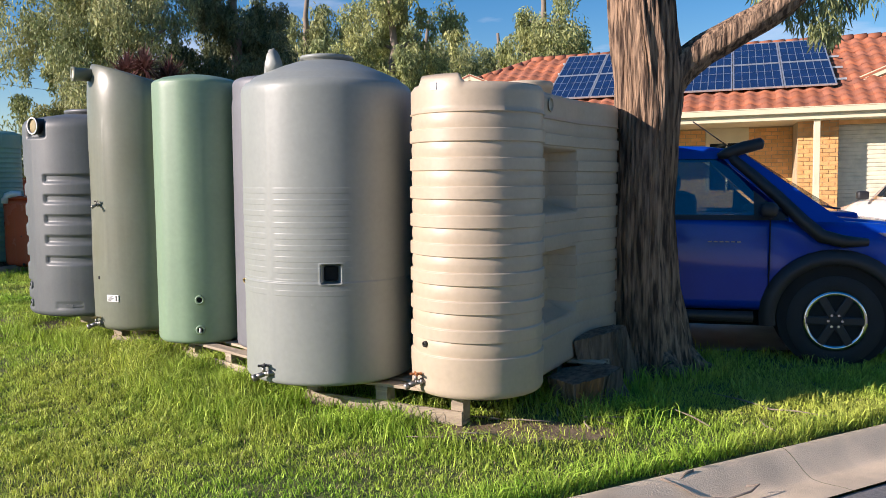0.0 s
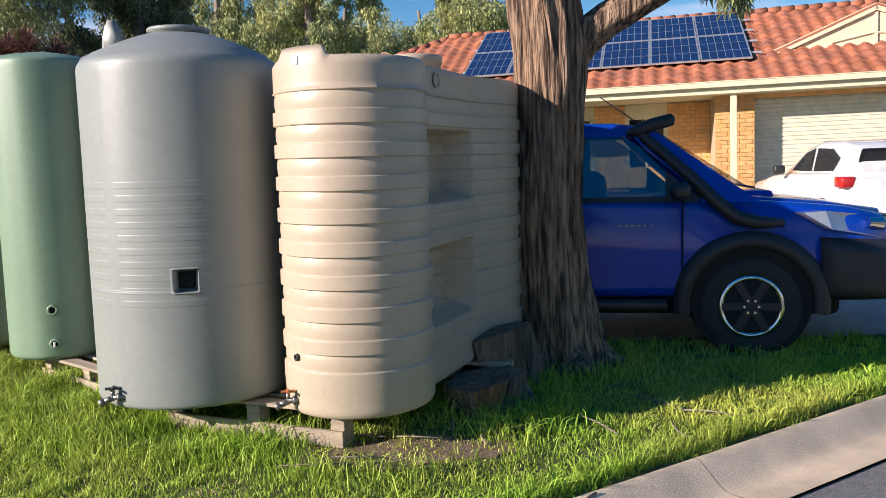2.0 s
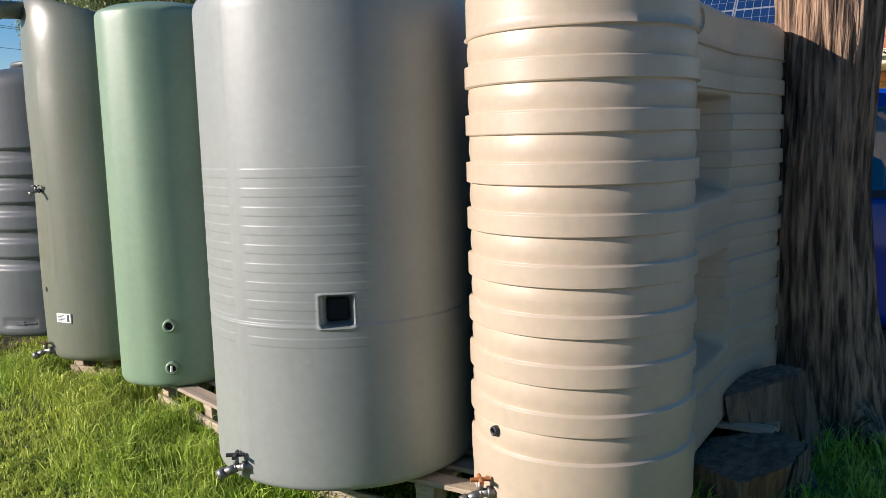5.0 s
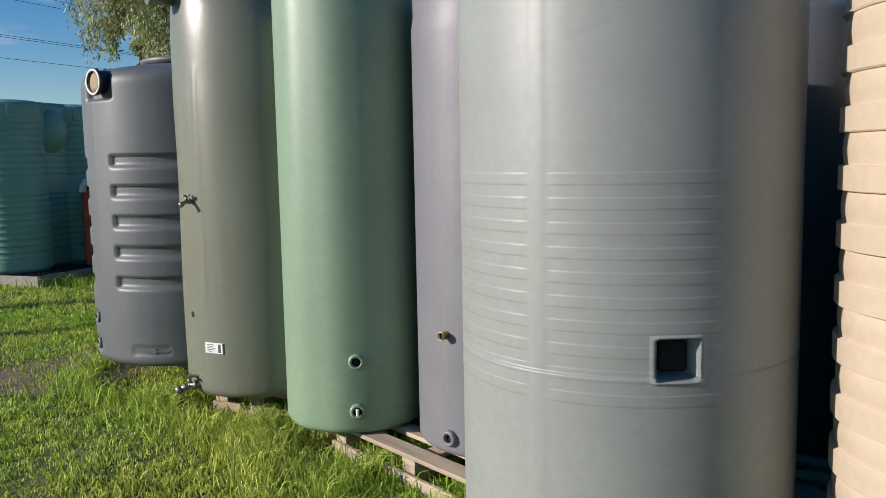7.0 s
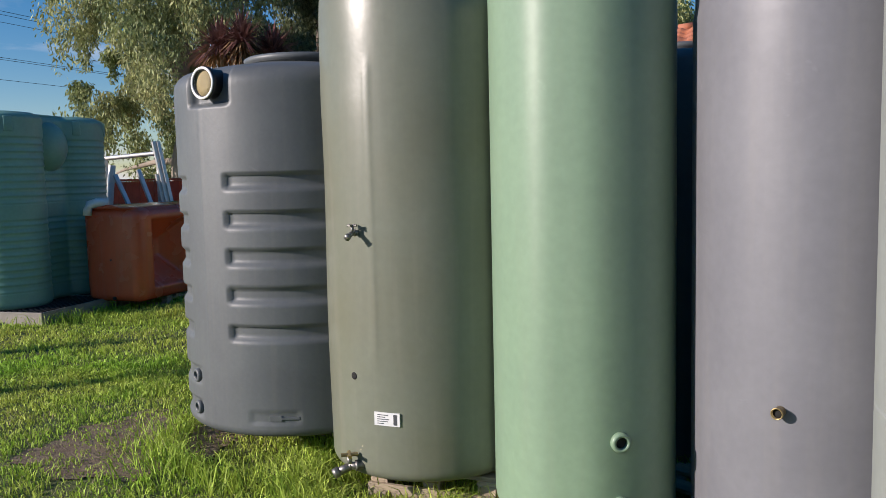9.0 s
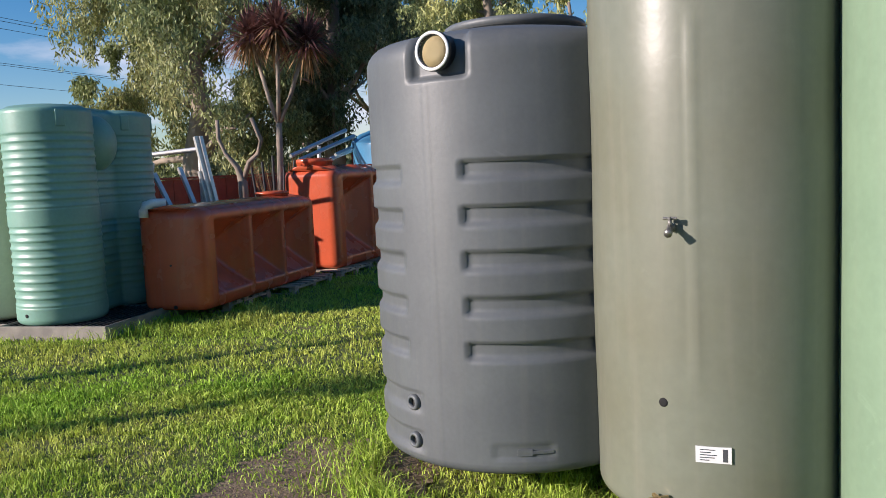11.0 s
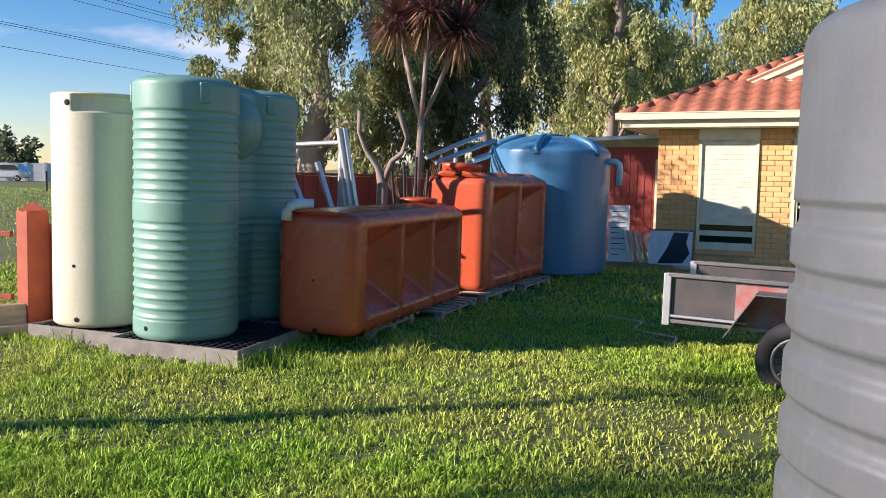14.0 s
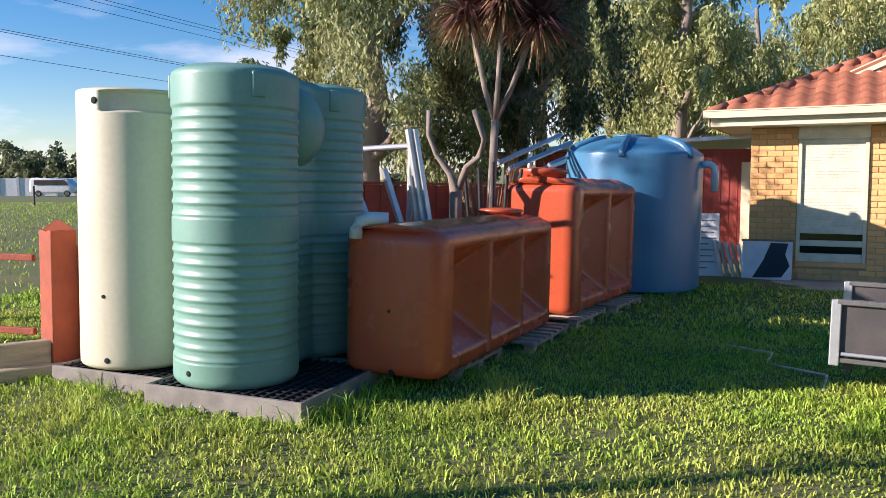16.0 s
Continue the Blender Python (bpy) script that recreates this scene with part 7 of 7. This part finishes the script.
# ---- grass ----
def blades(name, x, y, h, w, material, seed, lean=0.6, label=""):
    """Bent blades of grass as one mesh of stuff."""
    rng = np.random.default_rng(seed)
    n = len(x)
    z = lawn_z(x, y) - 0.004
    a = rng.uniform(0, 2 * np.pi, n)
    dx, dy = np.cos(a), np.sin(a)
    b = rng.uniform(0, 2 * np.pi, n)
    bend = h * lean * rng.uniform(0.2, 1.2, n)
    bx1, by1 = np.cos(b) * bend, np.sin(b) * bend
    p0 = np.stack([x - dx * w, y - dy * w, z], 1)
    p1 = np.stack([x + dx * w, y + dy * w, z], 1)
    p2 = np.stack([x + dx * w * 0.8 + bx1 * 0.35, y + dy * w * 0.8 + by1 * 0.35, z + h * 0.6], 1)
    p3 = np.stack([x - dx * w * 0.8 + bx1 * 0.35, y - dy * w * 0.8 + by1 * 0.35, z + h * 0.6], 1)
    p4 = np.stack([x + bx1, y + by1, z + h * (1 - 0.25 * lean)], 1)
    co = np.stack([p0, p1, p2, p3, p4], 1).reshape(-1, 3)
    k = np.arange(n) * 5
    loops = np.stack([k, k + 1, k + 2, k + 3, k + 3, k + 2, k + 4], 1).ravel()
    me = bpy.data.meshes.new(name)
    me.vertices.add(len(co))
    me.vertices.foreach_set("co", co.ravel())
    me.loops.add(len(loops))
    me.loops.foreach_set("vertex_index", loops)
    me.polygons.add(2 * n)
    st = np.stack([np.arange(n) * 7, np.arange(n) * 7 + 4], 1).ravel()
    me.polygons.foreach_set("loop_start", st)
    me.update(calc_edges=True)
    ob = link(name, me, material, smooth=False)
    return tagged(ob, label, "grass", "", "stuff")


def patchiness(x, y):
    v = np.sin(1.7 * x + 0.9 * np.sin(1.3 * y)) * np.sin(1.5 * y + 1.1 * np.sin(0.8 * x)) + 0.6 * np.sin(4.1 * x + 2 * np.sin(2.7 * y)) * np.sin(3.7 * y)
    return v


def scatter(n, x0, x1, y0, y1, seed, bare=0.0):
    rng = np.random.default_rng(seed)
    x = rng.uniform(x0, x1, n)
    y = rng.uniform(y0, y1, n)
    ok = (verge(x, y) > 0.0 + 0.03 * np.sin(x * 9)) & ~in_poly(x, y, DRIVE)
    # worn ground: by the charcoal tank and along the pallet
    worn = np.exp(-(((x + 4.25) / 0.75) ** 2 + ((y - 7.75) / 0.75) ** 2)) + np.exp(-(((x - 0.40) / 0.75) ** 2 + ((y - 4.72) / 0.24) ** 2)) + 0.8 * np.exp(-(((x + 3.4) / 1.6) ** 2 + ((y - 10.4) / 0.5) ** 2))
    ok &= rng.random(n) > worn * 1.0 * (0.75 + 0.25 * np.sin(7 * x) * np.sin(8 * y))
    ok &= rng.random(n) > 0.35 * smoothstep(0.2, 1.0, patchiness(x, y)) + bare
    return x[ok], y[ok]


rg = np.random.default_rng(2)
CLUMP = np.random.default_rng(71).random((64, 64))


def clumps(x, y, cell):
    """Uneven tussocks: a soft random field of the given cell size."""
    u, v = x / cell + 0.6 * np.sin(y / cell * 0.9), y / cell + 0.6 * np.sin(x / cell * 1.1)
    i, j = np.floor(u).astype(int), np.floor(v).astype(int)
    fu, fv = smoothstep(0, 1, u - i), smoothstep(0, 1, v - j)
    a, b = CLUMP[i % 64, j % 64], CLUMP[(i + 1) % 64, j % 64]
    c, d = CLUMP[i % 64, (j + 1) % 64], CLUMP[(i + 1) % 64, (j + 1) % 64]
    return (a * (1 - fu) + b * fu) * (1 - fv) + (c * (1 - fu) + d * fu) * fv


# near the walk, then further off
for nm, n, box_, h0, h1, w, seed in (("grass_near", 150000, (-3.2, 3.9, 2.6, 6.2), 0.018, 0.062, 0.0029, 1), ("grass_mid", 230000, (-8.6, -1.2, 4.2, 9.6), 0.018, 0.060, 0.0033, 2),
                                     ("grass_far", 190000, (-11.0, 1.5, 8.6, 15.2), 0.025, 0.065, 0.0050, 3), ("grass_back", 45000, (-12.0, 4.5, 14.5, 20.4), 0.04, 0.08, 0.009, 4), ("grass_side", 25000, (2.0, 6.5, 4.6, 7.5), 0.04, 0.10, 0.0045, 5)):
    x, y = scatter(n, *box_, seed)
    if nm == "grass_back":
        keep = (y + 0.35 * (x + 2.86)) < 19.0
        x, y = x[keep], y[keep]
    h = rg.uniform(h0, h1, len(x)) * (1 + 0.35 * smoothstep(0.3, -0.9, patchiness(x * 1.3, y * 1.1)))
    h = h * (0.35 + 0.95 * clumps(x, y, 0.085 if nm in ("grass_near", "grass_mid") else 0.13))
    blades(nm, x, y, h, np.full(len(x), w) * rg.uniform(0.7, 1.3, len(x)), M_GRASS, 20 + seed, 0.8, "short green lawn grass with yellowed patches")
x, y = np.random.default_rng(61).uniform(-46, -9.3, 36000), np.random.default_rng(62).uniform(9.5, 60, 36000)
ok = y > 12.6 + 0.1 * (x + 9)
x, y = x[ok], y[ok]
blades("paddock_grass", x, y, rg.uniform(0.05, 0.11, len(x)), rg.uniform(0.008, 0.018, len(x)), M_GRASS, 63, 0.8, "rough green paddock grass beyond the fence")
# long tufts left standing round the tanks, pallets, trunk and along the kerb
tx, ty = [], []
for cx, cy, r, n in ((-0.76, 5.45, 0.62, 2600), (-1.95, 6.6, 0.5, 3000), (-2.59, 7.14, 0.55, 3000), (-3.3, 7.82, 0.70, 3000), (1.0, 5.4, 0.35, 900), (1.62, 6.4, 0.48, 1300), (0.25, 5.1, 0.62, 1500), (-7.4, 12.0, 0.85, 1200), (-6.2, 12.2, 0.6, 1000), (0.75, 5.0, 0.35, 500), (-1.35, 5.75, 0.55, 2600), (-1.75, 6.1, 0.5, 1800)):
    a = rg.uniform(0, 6.28, n)
    q = r + np.abs(rg.normal(0, 0.13, n))
    tx.append(cx + q * np.cos(a))
    ty.append(cy + q * np.sin(a))
s = rg.uniform(-3, 5, 3500)
tx.append(s - 0.47 * 0.06)
ty.append(3.44 + 0.54 * s + np.abs(rg.normal(0.02, 0.05, 3500)))
tx, ty = np.concatenate(tx), np.concatenate(ty)
ok = (verge(tx, ty) > 0.0) & ~in_poly(tx, ty, DRIVE) & (np.hypot(tx - 0.45, (ty - 4.65) * 2.5) > 0.55)
tx, ty = tx[ok], ty[ok]
blades("long_grass", tx, ty, rg.uniform(0.08, 0.20, len(tx)), rg.uniform(0.002, 0.004, len(tx)), M_GRASS, 55, 1.0, "long uncut grass tufts round the tanks")
x, y = scatter(16000, -6, 3.5, 3.2, 9.5, 77)
blades("dry_grass", x, y, rg.uniform(0.02, 0.05, len(x)), rg.uniform(0.0015, 0.003, len(x)), M_STRAW, 56, 1.4, "dry straw scattered in the lawn")
